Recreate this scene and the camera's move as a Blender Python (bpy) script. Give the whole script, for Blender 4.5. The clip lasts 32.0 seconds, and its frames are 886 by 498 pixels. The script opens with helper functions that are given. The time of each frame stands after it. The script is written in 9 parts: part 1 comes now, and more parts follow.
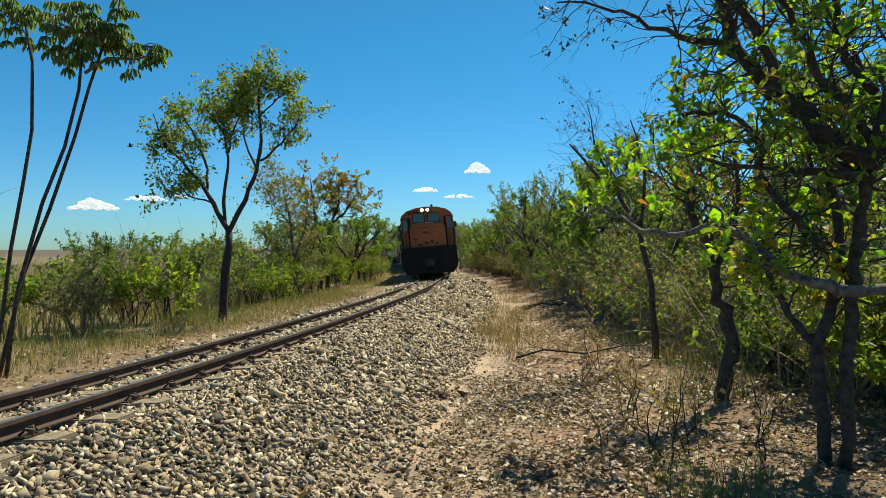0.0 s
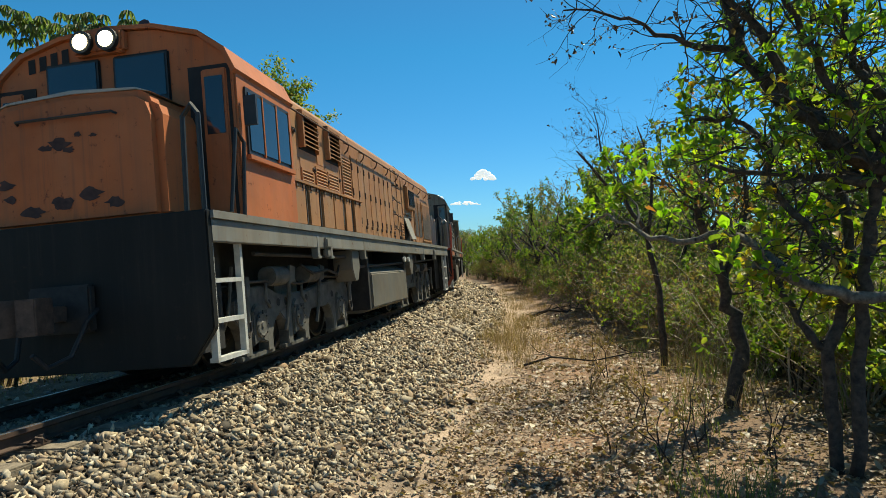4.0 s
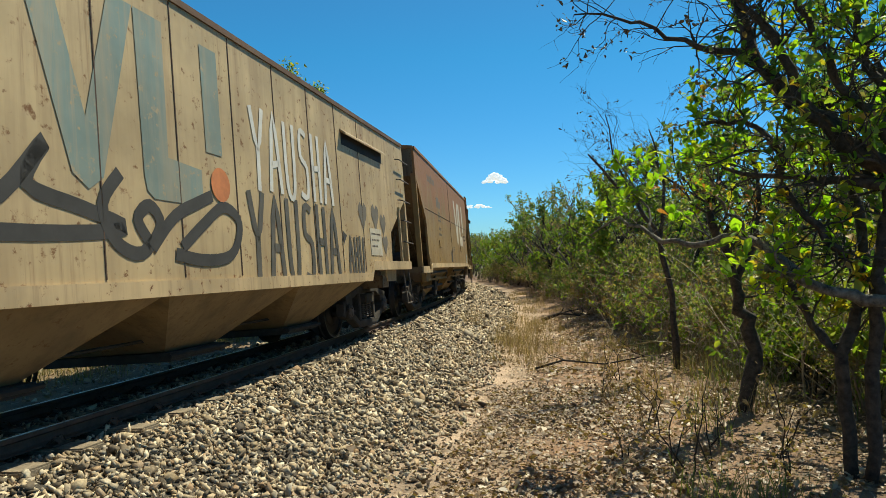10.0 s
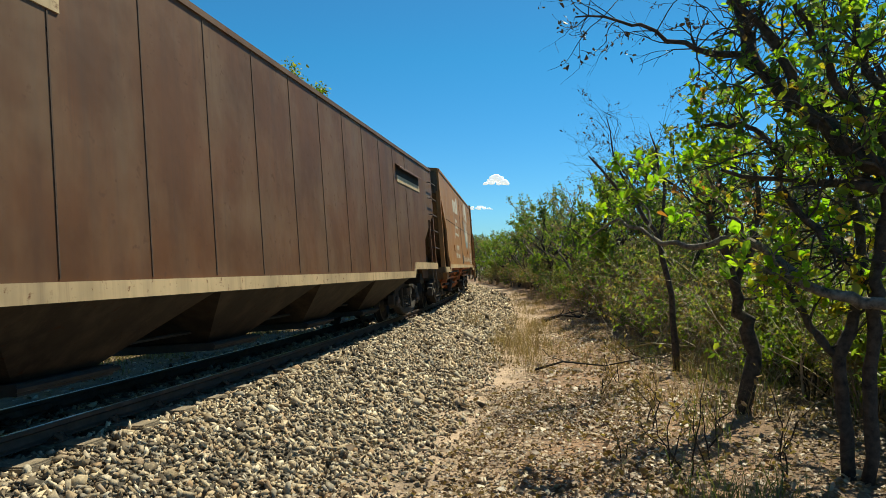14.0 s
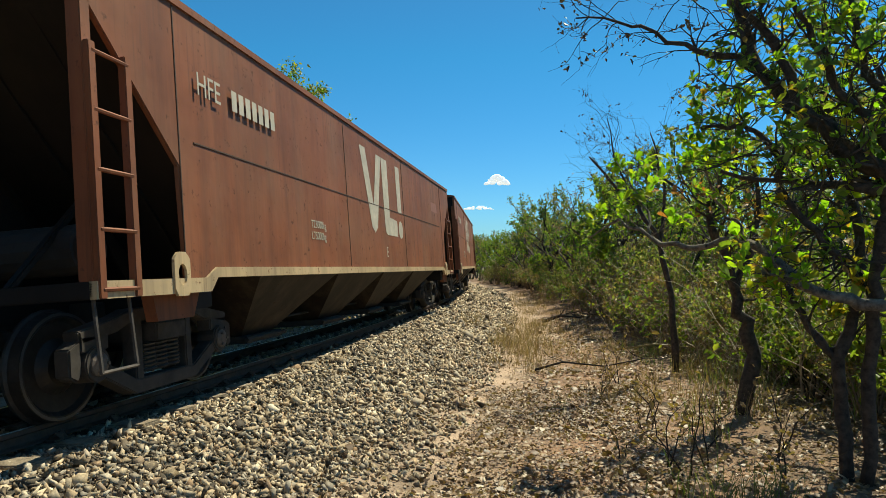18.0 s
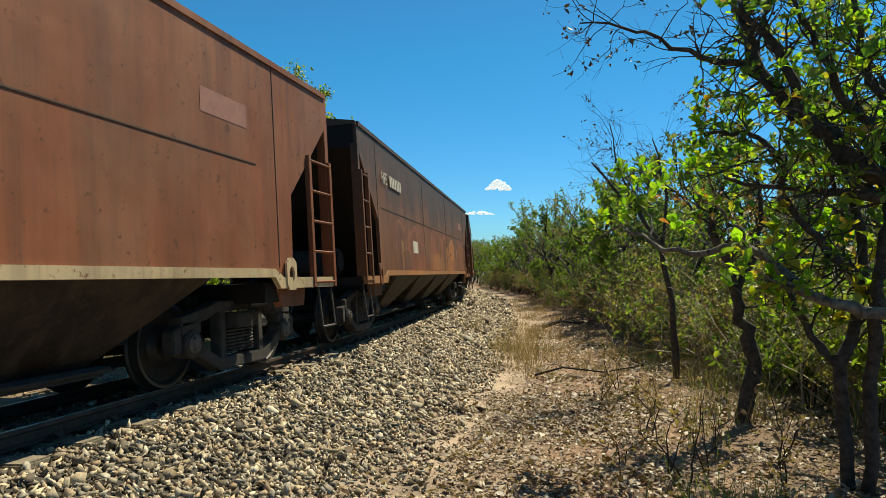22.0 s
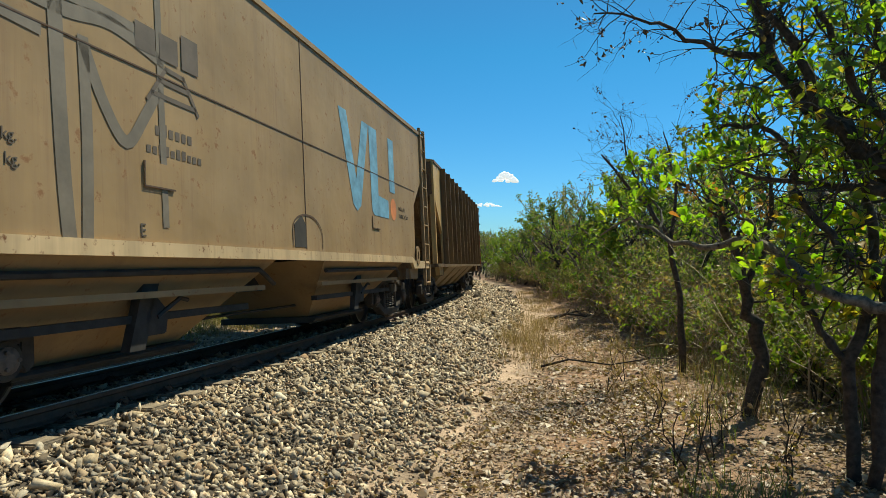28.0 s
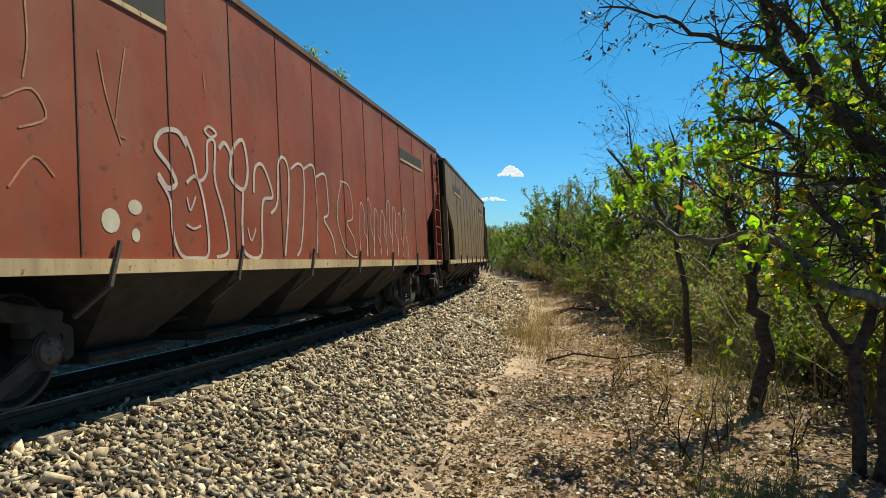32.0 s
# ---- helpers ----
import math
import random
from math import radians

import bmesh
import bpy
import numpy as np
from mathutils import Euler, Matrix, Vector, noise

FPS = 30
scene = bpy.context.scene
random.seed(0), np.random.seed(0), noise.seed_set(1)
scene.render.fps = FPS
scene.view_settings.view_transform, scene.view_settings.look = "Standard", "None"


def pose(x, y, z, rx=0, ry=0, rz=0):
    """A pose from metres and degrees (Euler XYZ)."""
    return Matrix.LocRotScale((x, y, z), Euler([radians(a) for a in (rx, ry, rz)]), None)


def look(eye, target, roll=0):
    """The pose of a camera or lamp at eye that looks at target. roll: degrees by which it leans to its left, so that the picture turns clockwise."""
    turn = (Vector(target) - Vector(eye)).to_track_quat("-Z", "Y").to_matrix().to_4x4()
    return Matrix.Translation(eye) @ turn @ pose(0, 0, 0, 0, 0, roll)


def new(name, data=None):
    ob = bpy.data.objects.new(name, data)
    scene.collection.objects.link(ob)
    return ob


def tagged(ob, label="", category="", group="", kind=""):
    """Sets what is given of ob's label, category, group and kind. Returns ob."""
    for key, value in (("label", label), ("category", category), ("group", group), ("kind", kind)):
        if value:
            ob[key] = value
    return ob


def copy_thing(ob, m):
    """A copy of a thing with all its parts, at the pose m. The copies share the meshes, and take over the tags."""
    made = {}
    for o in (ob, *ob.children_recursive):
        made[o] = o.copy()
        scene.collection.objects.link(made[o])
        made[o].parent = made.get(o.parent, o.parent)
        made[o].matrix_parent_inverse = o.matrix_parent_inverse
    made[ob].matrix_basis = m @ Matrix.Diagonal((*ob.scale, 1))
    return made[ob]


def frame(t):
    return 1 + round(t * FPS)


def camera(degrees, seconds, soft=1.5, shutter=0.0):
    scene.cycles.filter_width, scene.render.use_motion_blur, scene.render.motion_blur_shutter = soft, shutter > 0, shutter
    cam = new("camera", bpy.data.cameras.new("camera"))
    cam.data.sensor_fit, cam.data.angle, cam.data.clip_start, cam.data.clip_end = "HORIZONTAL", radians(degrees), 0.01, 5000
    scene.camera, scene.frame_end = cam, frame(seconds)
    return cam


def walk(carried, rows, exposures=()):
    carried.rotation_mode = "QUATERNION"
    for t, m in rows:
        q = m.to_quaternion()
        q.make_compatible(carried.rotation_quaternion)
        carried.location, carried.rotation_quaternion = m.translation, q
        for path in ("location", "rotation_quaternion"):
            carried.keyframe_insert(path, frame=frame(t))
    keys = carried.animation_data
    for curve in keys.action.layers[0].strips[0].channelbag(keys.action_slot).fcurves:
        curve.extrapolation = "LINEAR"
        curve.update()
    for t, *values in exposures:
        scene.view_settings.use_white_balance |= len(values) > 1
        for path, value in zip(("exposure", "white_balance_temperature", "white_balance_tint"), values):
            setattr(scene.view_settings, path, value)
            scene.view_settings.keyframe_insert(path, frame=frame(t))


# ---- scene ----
# ---- camera ----
cam = camera(68.57, 32.0, soft=0.6)
PATH = [
    (0, pose(0.000, 0.000, 1.151, 89.84, 0.31, -0.00)),
    (0.5, pose(-0.001, -0.000, 1.153, 89.79, 0.41, 0.02)),
    (1, pose(0.003, 0.004, 1.156, 89.77, 0.50, 0.06)),
    (1.5, pose(0.003, 0.004, 1.156, 89.84, 0.53, 0.17)),
    (2, pose(0.003, 0.003, 1.162, 89.92, 0.59, 0.28)),
    (2.5, pose(0.000, 0.003, 1.161, 90.07, 0.60, 0.35)),
    (3, pose(-0.005, 0.001, 1.159, 90.22, 0.59, 0.41)),
    (3.5, pose(-0.008, 0.001, 1.156, 90.36, 0.55, 0.47)),
    (5.5, pose(-0.010, -0.012, 1.158, 90.61, 0.63, 0.96)),
    (6, pose(-0.009, -0.012, 1.159, 90.62, 0.68, 1.07)),
    (6.5, pose(-0.009, -0.016, 1.158, 90.64, 0.80, 1.18)),
    (7, pose(-0.009, -0.017, 1.156, 90.64, 0.81, 1.25)),
    (7.5, pose(-0.006, -0.020, 1.162, 90.58, 0.88, 1.32)),
    (8, pose(-0.004, -0.021, 1.156, 90.65, 0.84, 1.42)),
    (8.5, pose(-0.006, -0.022, 1.157, 90.66, 0.80, 1.46)),
    (9, pose(-0.010, -0.024, 1.156, 90.71, 0.76, 1.48)),
    (9.5, pose(-0.012, -0.031, 1.156, 90.73, 0.64, 1.52)),
    (10, pose(-0.009, -0.034, 1.155, 90.77, 0.57, 1.60)),
    (10.5, pose(-0.011, -0.035, 1.158, 90.78, 0.52, 1.59)),
    (11, pose(-0.017, -0.036, 1.155, 90.82, 0.49, 1.58)),
    (11.5, pose(-0.022, -0.042, 1.150, 90.83, 0.40, 1.51)),
    (12, pose(-0.020, -0.043, 1.147, 90.87, 0.31, 1.50)),
    (12.5, pose(-0.022, -0.046, 1.142, 90.90, 0.19, 1.46)),
    (13, pose(-0.021, -0.049, 1.141, 90.90, 0.14, 1.49)),
    (13.5, pose(-0.013, -0.053, 1.145, 90.88, 0.16, 1.57)),
    (14, pose(-0.003, -0.058, 1.146, 90.88, 0.17, 1.67)),
    (14.5, pose(0.005, -0.061, 1.152, 90.84, 0.27, 1.75)),
    (16.5, pose(-0.000, -0.070, 1.150, 90.85, 0.13, 1.68)),
    (17, pose(0.004, -0.070, 1.148, 90.85, 0.08, 1.72)),
    (17.5, pose(0.004, -0.072, 1.149, 90.85, 0.06, 1.73)),
    (18, pose(0.002, -0.070, 1.149, 90.87, -0.01, 1.72)),
    (18.5, pose(-0.005, -0.069, 1.145, 90.98, -0.10, 1.62)),
    (19, pose(-0.010, -0.065, 1.144, 91.06, -0.21, 1.54)),
    (19.5, pose(-0.004, -0.064, 1.144, 91.12, -0.31, 1.56)),
    (20, pose(-0.013, -0.066, 1.143, 91.17, -0.48, 1.47)),
    (20.5, pose(-0.018, -0.062, 1.135, 91.27, -0.61, 1.38)),
    (21, pose(-0.018, -0.058, 1.136, 91.28, -0.68, 1.37)),
    (21.5, pose(-0.014, -0.063, 1.136, 91.31, -0.68, 1.54)),
    (22, pose(-0.010, -0.065, 1.137, 91.28, -0.67, 1.74)),
    (22.5, pose(-0.012, -0.069, 1.135, 91.27, -0.70, 1.83)),
    (23, pose(-0.013, -0.072, 1.133, 91.28, -0.70, 1.89)),
    (23.5, pose(-0.013, -0.074, 1.131, 91.26, -0.74, 1.93)),
    (24, pose(-0.012, -0.073, 1.131, 91.22, -0.78, 1.96)),
    (24.5, pose(-0.014, -0.075, 1.129, 91.19, -0.81, 1.97)),
    (25, pose(-0.016, -0.070, 1.130, 91.11, -0.92, 2.02)),
    (25.5, pose(-0.024, -0.069, 1.127, 91.02, -1.10, 2.02)),
    (27.5, pose(-0.037, -0.078, 1.123, 90.51, -1.49, 2.21)),
    (28, pose(-0.037, -0.078, 1.121, 90.51, -1.51, 2.28)),
    (28.5, pose(-0.038, -0.083, 1.122, 90.44, -1.51, 2.33)),
    (29, pose(-0.035, -0.084, 1.123, 90.35, -1.52, 2.40)),
    (29.5, pose(-0.044, -0.091, 1.121, 90.27, -1.57, 2.39)),
    (30, pose(-0.038, -0.091, 1.120, 90.21, -1.58, 2.47)),
    (30.5, pose(-0.043, -0.093, 1.121, 90.20, -1.55, 2.46)),
    (31, pose(-0.042, -0.093, 1.124, 90.18, -1.51, 2.48)),
    (31.5, pose(-0.039, -0.092, 1.123, 90.14, -1.45, 2.61)),
    (32, pose(-0.038, -0.093, 1.124, 90.00, -1.37, 2.75)),
]
walk(cam, PATH, [(0, 0.37, 7000, 3), (32, 0.37, 7000, 3)])

from mathutils import noise

# ---- daylight: a high sun ahead and to the right, clear sky ----
SUN_AZ, SUN_EL = radians(37), radians(57)
SUN_DIR = Vector((math.sin(SUN_AZ) * math.cos(SUN_EL), math.cos(SUN_AZ) * math.cos(SUN_EL), math.sin(SUN_EL)))
world = bpy.data.worlds.new("clear_sky")
scene.world = world
world.use_nodes = True
_n = world.node_tree.nodes
_sky = _n.new("ShaderNodeTexSky")
_sky.sky_type = "NISHITA"
_sky.sun_disc = False
_sky.sun_elevation, _sky.sun_rotation = SUN_EL, SUN_AZ
_sky.altitude, _sky.air_density, _sky.dust_density, _sky.ozone_density = 300, 1.0, 0.15, 1.0
_n["Background"].inputs["Strength"].default_value = 0.080
_sat = _n.new("ShaderNodeHueSaturation")
_sat.inputs["Saturation"].default_value = 1.3
world.node_tree.links.new(_sky.outputs["Color"], _sat.inputs["Color"])
_cool = _n.new("ShaderNodeMix")
_cool.data_type, _cool.blend_type = "RGBA", "MULTIPLY"
_cool.inputs[0].default_value = 1.0
_way = _n.new("ShaderNodeTexCoord")
_sep = _n.new("ShaderNodeSeparateXYZ")
world.node_tree.links.new(_way.outputs["Generated"], _sep.inputs[0])
_tone = _n.new("ShaderNodeValToRGB")
_tone.color_ramp.elements[0].position, _tone.color_ramp.elements[0].color = 0.0, (0.40, 0.745, 1.25, 1)
_tone.color_ramp.elements[1].position, _tone.color_ramp.elements[1].color = 0.30, (0.36, 1.03, 1.21, 1)
_top = _tone.color_ramp.elements.new(0.75)
_top.color = (0.85, 1.04, 1.0, 1)
world.node_tree.links.new(_sep.outputs["Z"], _tone.inputs["Fac"])
world.node_tree.links.new(_tone.outputs["Color"], _cool.inputs[7])
world.node_tree.links.new(_sat.outputs["Color"], _cool.inputs[6])
world.node_tree.links.new(_cool.outputs[2], _n["Background"].inputs["Color"])
sun = new("sun", bpy.data.lights.new("sun", "SUN"))
sun.data.energy, sun.data.angle, sun.data.color = 5.0, radians(0.53), (1.0, 0.955, 0.79)
sun.matrix_world = look(SUN_DIR * 60, (0, 0, 0))
scene.view_settings.exposure = 0.0


# ---- materials ----
def material(name):
    m = bpy.data.materials.new(name)
    m.use_nodes = True
    nt = m.node_tree
    return m, nt, nt.nodes["Principled BSDF"]


def node(nt, kind, **values):
    n = nt.nodes.new(kind)
    for key, value in values.items():
        n.inputs[key.replace("_", " ")].default_value = value
    return n


def coords(nt, how="Object"):
    return nt.nodes.new("ShaderNodeTexCoord").outputs[how]


def noise_tex(nt, scale, detail=4.0, rough=0.55, vec=None, stretch=None):
    n = node(nt, "ShaderNodeTexNoise", Scale=scale, Detail=detail, Roughness=rough)
    vec = vec or coords(nt)
    if stretch:
        mp = nt.nodes.new("ShaderNodeMapping")
        mp.inputs["Scale"].default_value = stretch
        nt.links.new(vec, mp.inputs["Vector"])
        vec = mp.outputs["Vector"]
    nt.links.new(vec, n.inputs["Vector"])
    return n.outputs["Fac"]


def ramp(nt, fac, stops):
    r = nt.nodes.new("ShaderNodeValToRGB")
    el = r.color_ramp.elements
    while len(el) < len(stops):
        el.new(0.5)
    for e, (p, c) in zip(el, stops):
        e.position = p
        e.color = (*c, 1) if len(c) == 3 else c
    nt.links.new(fac, r.inputs["Fac"])
    return r.outputs["Color"]


def mix(nt, fac, a, b, mode="MIX"):
    m = nt.nodes.new("ShaderNodeMix")
    m.data_type, m.blend_type = "RGBA", mode
    for sock, val in ((m.inputs[0], fac), (m.inputs[6], a), (m.inputs[7], b)):
        if isinstance(val, bpy.types.NodeSocket):
            nt.links.new(val, sock)
        elif isinstance(val, (int, float)):
            sock.default_value = val
        else:
            sock.default_value = (*val, 1)
    return m.outputs[2]


def math_node(nt, op, a, b=0.0, clamp=False):
    m = nt.nodes.new("ShaderNodeMath")
    m.operation, m.use_clamp = op, clamp
    for sock, val in zip(m.inputs, (a, b)):
        if isinstance(val, bpy.types.NodeSocket):
            nt.links.new(val, sock)
        else:
            sock.default_value = val
    return m.outputs[0]


def bump(nt, bsdf, height, strength=0.3, distance=0.02):
    b = node(nt, "ShaderNodeBump", Strength=strength, Distance=distance)
    nt.links.new(height, b.inputs["Height"])
    nt.links.new(b.outputs["Normal"], bsdf.inputs["Normal"])


def paint(name, color, rust=(0.16, 0.07, 0.035), wear=0.5, rough=0.6, dirt=(0.16, 0.12, 0.08), streak=0.5, dust=0.35, top=None):
    """Weathered paint on steel: blotches, long vertical rain streaks, rust specks, dust."""
    m, nt, bs = material(name)
    vec = coords(nt)
    c = mix(nt, ramp(nt, noise_tex(nt, 0.9, 5, 0.6, vec), [(0.3, (0.0,) * 3), (0.75, (1.0,) * 3)]), color, tuple(x * 0.60 for x in color))
    st = ramp(nt, noise_tex(nt, 1.0, 6, 0.65, vec, (3.4, 3.4, 0.22)), [(0.46, (0.0,) * 3), (0.72, (1.0,) * 3)])
    c = mix(nt, math_node(nt, "MULTIPLY", st, streak), c, dirt)
    du = ramp(nt, noise_tex(nt, 1.7, 4, 0.6, vec, (1, 1, 0.5)), [(0.42, (0.0,) * 3), (0.7, (1.0,) * 3)])
    c = mix(nt, math_node(nt, "MULTIPLY", du, dust), c, (0.36, 0.27, 0.17))
    if top:
        sep = nt.nodes.new("ShaderNodeSeparateXYZ")
        nt.links.new(vec, sep.inputs[0])
        hz = math_node(nt, "ADD", sep.outputs["Z"], math_node(nt, "MULTIPLY", math_node(nt, "SUBTRACT", noise_tex(nt, 1.3, 5, 0.65, vec, (1.6, 1, 0.5)), 0.5), 3.0))
        c = mix(nt, math_node(nt, "MULTIPLY", math_node(nt, "MULTIPLY", math_node(nt, "SUBTRACT", hz, top[1]), 1.2, True), 0.9), c, top[0])
    fs = ramp(nt, noise_tex(nt, 1.0, 5, 0.7, vec, (17, 17, 0.55)), [(0.52, (0.0,) * 3), (0.66, (1.0,) * 3)])
    br = ramp(nt, noise_tex(nt, 0.7, 3, 0.6, vec), [(0.42, (0.0,) * 3), (0.62, (1.0,) * 3)])
    c = mix(nt, math_node(nt, "MULTIPLY", math_node(nt, "MULTIPLY", fs, br), min(0.7, 0.25 + 0.5 * streak)), c, tuple(0.5 * a + 0.5 * b for a, b in zip(dirt, rust)))
    sp = ramp(nt, noise_tex(nt, 11, 6, 0.7, vec), [(0.64 - 0.1 * wear, (0.0,) * 3), (0.72 - 0.1 * wear, (1.0,) * 3)])
    c = mix(nt, math_node(nt, "MULTIPLY", sp, min(1.0, 0.55 + wear)), c, rust)
    nt.links.new(c, bs.inputs["Base Color"])
    nt.links.new(math_node(nt, "ADD", math_node(nt, "MULTIPLY", sp, 0.25), rough), bs.inputs["Roughness"])
    bs.inputs["Specular IOR Level"].default_value = 0.22
    bump(nt, bs, noise_tex(nt, 1.5, 3, 0.5, vec), 0.4, 0.04)
    return m


def plain(name, color, rough=0.6, metal=0.0, vary=0.3, scale=6.0, bumps=0.15):
    m, nt, bs = material(name)
    vec = coords(nt)
    f = noise_tex(nt, scale, 6, 0.65, vec)
    c = mix(nt, ramp(nt, f, [(0.3, (0.0,) * 3), (0.7, (1.0,) * 3)]), tuple(x * (1 - vary) for x in color), tuple(min(1, x * (1 + vary)) for x in color))
    nt.links.new(c, bs.inputs["Base Color"])
    bs.inputs["Roughness"].default_value, bs.inputs["Metallic"].default_value = rough, metal
    if bumps:
        bump(nt, bs, noise_tex(nt, scale * 5, 4, 0.6, vec), bumps, 0.01)
    return m


def leafy(name, tones, clear=0.5):
    """Thin leaves: tones picked leaf by leaf, light passing through."""
    m, nt, bs = material(name)
    geo = nt.nodes.new("ShaderNodeNewGeometry")
    c = ramp(nt, geo.outputs["Random Per Island"], [(i / max(1, len(tones) - 1), t) for i, t in enumerate(tones)])
    nt.links.new(c, bs.inputs["Base Color"])
    bs.inputs["Roughness"].default_value = 0.5
    tl = nt.nodes.new("ShaderNodeBsdfTranslucent")
    nt.links.new(mix(nt, 1.0, c, (1.3, 1.5, 0.5), "MULTIPLY"), tl.inputs["Color"])
    ms = nt.nodes.new("ShaderNodeMixShader")
    ms.inputs[0].default_value = clear
    nt.links.new(bs.outputs[0], ms.inputs[1])
    nt.links.new(tl.outputs[0], ms.inputs[2])
    nt.links.new(ms.outputs[0], nt.nodes["Material Output"].inputs["Surface"])
    return m


# ---- mesh building ----
class Geo:
    """Vertices and faces of one part, filled by simple strokes."""

    def __init__(self):
        self.v, self.f = [], []

    def add(self, verts, faces):
        n = len(self.v)
        self.v.extend(tuple(p) for p in verts)
        self.f.extend(tuple(i + n for i in f) for f in faces)
        return self

    def box(self, x0, x1, y0, y1, z0, z1, m=None):
        p = [Vector((x, y, z)) for x in (x0, x1) for y in (y0, y1) for z in (z0, z1)]
        if m:
            p = [m @ q for q in p]
        return self.add(p, [(0, 1, 3, 2), (4, 6, 7, 5), (0, 4, 5, 1), (2, 3, 7, 6), (0, 2, 6, 4), (1, 5, 7, 3)])

    def prism(self, outline, axis, a, b):
        """An outline (2D, in the two other axes in their order) drawn out along an axis from a to b."""
        n = len(outline)

        def at(p, d):
            return {"x": (d, p[0], p[1]), "y": (p[0], d, p[1]), "z": (p[0], p[1], d)}[axis]
        vs = [at(p, a) for p in outline] + [at(p, b) for p in outline]
        fs = [tuple(range(n)), tuple(range(2 * n - 1, n - 1, -1))]
        fs += [(i, i + n, (i + 1) % n + n, (i + 1) % n) for i in range(n)]
        return self.add(vs, fs)

    def cyl(self, p, q, r, n=12, r2=None, cap=True):
        p, q = Vector(p), Vector(q)
        z = (q - p).normalized()
        x = z.orthogonal().normalized()
        y = z.cross(x)
        r2 = r if r2 is None else r2
        ring = [(math.cos(2 * math.pi * i / n), math.sin(2 * math.pi * i / n)) for i in range(n)]
        vs = [p + (x * c + y * s) * r for c, s in ring] + [q + (x * c + y * s) * r2 for c, s in ring]
        fs = [(i, (i + 1) % n, (i + 1) % n + n, i + n) for i in range(n)]
        if cap:
            fs += [tuple(range(n - 1, -1, -1)), tuple(range(n, 2 * n))]
        return self.add(vs, fs)

    def tube(self, pts, r, n=6, r2=None):
        pts = [Vector(p) for p in pts]
        r2 = r if r2 is None else r2
        vs, m = [], len(pts)
        x = None
        for i, p in enumerate(pts):
            z = (pts[min(i + 1, m - 1)] - pts[max(i - 1, 0)]).normalized()
            x = z.orthogonal().normalized() if x is None else (x - z * x.dot(z)).normalized()
            y = z.cross(x)
            rr = r + (r2 - r) * i / max(1, m - 1)
            vs += [p + (x * math.cos(2 * math.pi * k / n) + y * math.sin(2 * math.pi * k / n)) * rr for k in range(n)]
        fs = [(i * n + k, i * n + (k + 1) % n, (i + 1) * n + (k + 1) % n, (i + 1) * n + k) for i in range(m - 1) for k in range(n)]
        fs += [tuple(range(n - 1, -1, -1)), tuple(range((m - 1) * n, m * n))]
        return self.add(vs, fs)

    def lathe(self, profile, center, n=24):
        """A profile of (y, radius) turned about the y axis through the centre."""
        c = Vector(center)
        vs = [c + Vector((r * math.cos(2 * math.pi * k / n), y, r * math.sin(2 * math.pi * k / n))) for y, r in profile for k in range(n)]
        m = len(profile)
        fs = [(i * n + k, (i + 1) * n + k, (i + 1) * n + (k + 1) % n, i * n + (k + 1) % n) for i in range(m - 1) for k in range(n)]
        fs += [tuple(range(n)), tuple(range(m * n - 1, (m - 1) * n - 1, -1))]
        return self.add(vs, fs)

    def mesh(self, name, mat, bevel=0.0, smooth=False):
        me = bpy.data.meshes.new(name)
        me.from_pydata(self.v, [], self.f)
        bm = bmesh.new()
        bm.from_mesh(me)
        bmesh.ops.recalc_face_normals(bm, faces=bm.faces)
        if bevel:
            sharp = [e for e in bm.edges if len(e.link_faces) == 2 and e.calc_face_angle() > 0.5]
            bmesh.ops.bevel(bm, geom=sharp, offset=bevel, segments=2, affect="EDGES", clamp_overlap=True)
        bm.to_mesh(me)
        bm.free()
        if smooth:
            me.polygons.foreach_set("use_smooth", [True] * len(me.polygons))
        me.materials.append(mat)
        return me


def part(name, geo, mat, parent, label="", bevel=0.0, smooth=False, at=None):
    ob = new(name, geo.mesh(name, mat, bevel, smooth) if isinstance(geo, Geo) else geo)
    ob.parent = parent
    if at is not None:
        ob.matrix_basis = at
    if label:
        tagged(ob, label)
    return ob


def raw_mesh(name, verts, faces, mat, smooth=False):
    """A large mesh straight from arrays of equal-sized faces."""
    me = bpy.data.meshes.new(name)
    k = faces.shape[1]
    me.vertices.add(len(verts))
    me.vertices.foreach_set("co", np.ascontiguousarray(verts, np.float32).ravel())
    me.loops.add(len(faces) * k)
    me.loops.foreach_set("vertex_index", np.ascontiguousarray(faces, np.int32).ravel())
    me.polygons.add(len(faces))
    me.polygons.foreach_set("loop_start", np.arange(0, len(faces) * k, k, dtype=np.int32))
    me.update(calc_edges=True)
    me.validate()
    if smooth:
        me.polygons.foreach_set("use_smooth", [True] * len(faces))
    me.materials.append(mat)
    return me

# ---- the line: a circular curve, canted, on a slight grade ----
X0, TH, KAPPA, CANT, GRADE, HALF_GAUGE = -4.632, 0.2301, 0.00624, 0.0768, -0.01225, 0.535
CX, CY, RADIUS = X0 - math.cos(TH) / KAPPA, math.sin(TH) / KAPPA, 1 / KAPPA


def rail_level(s):
    return GRADE * 60 * np.tanh(np.asarray(s, float) / 60)


S_IN, S_OUT = -25.0, 62.0      # the curve's two ends; straight beyond them


def drift(s):
    """The curve tightens a little past the camera: a sideways easing of the line."""
    t = np.clip((np.asarray(s, float) - 4.0) / 14.0, 0, 1)
    return -0.18 * t * t * (3 - 2 * t)


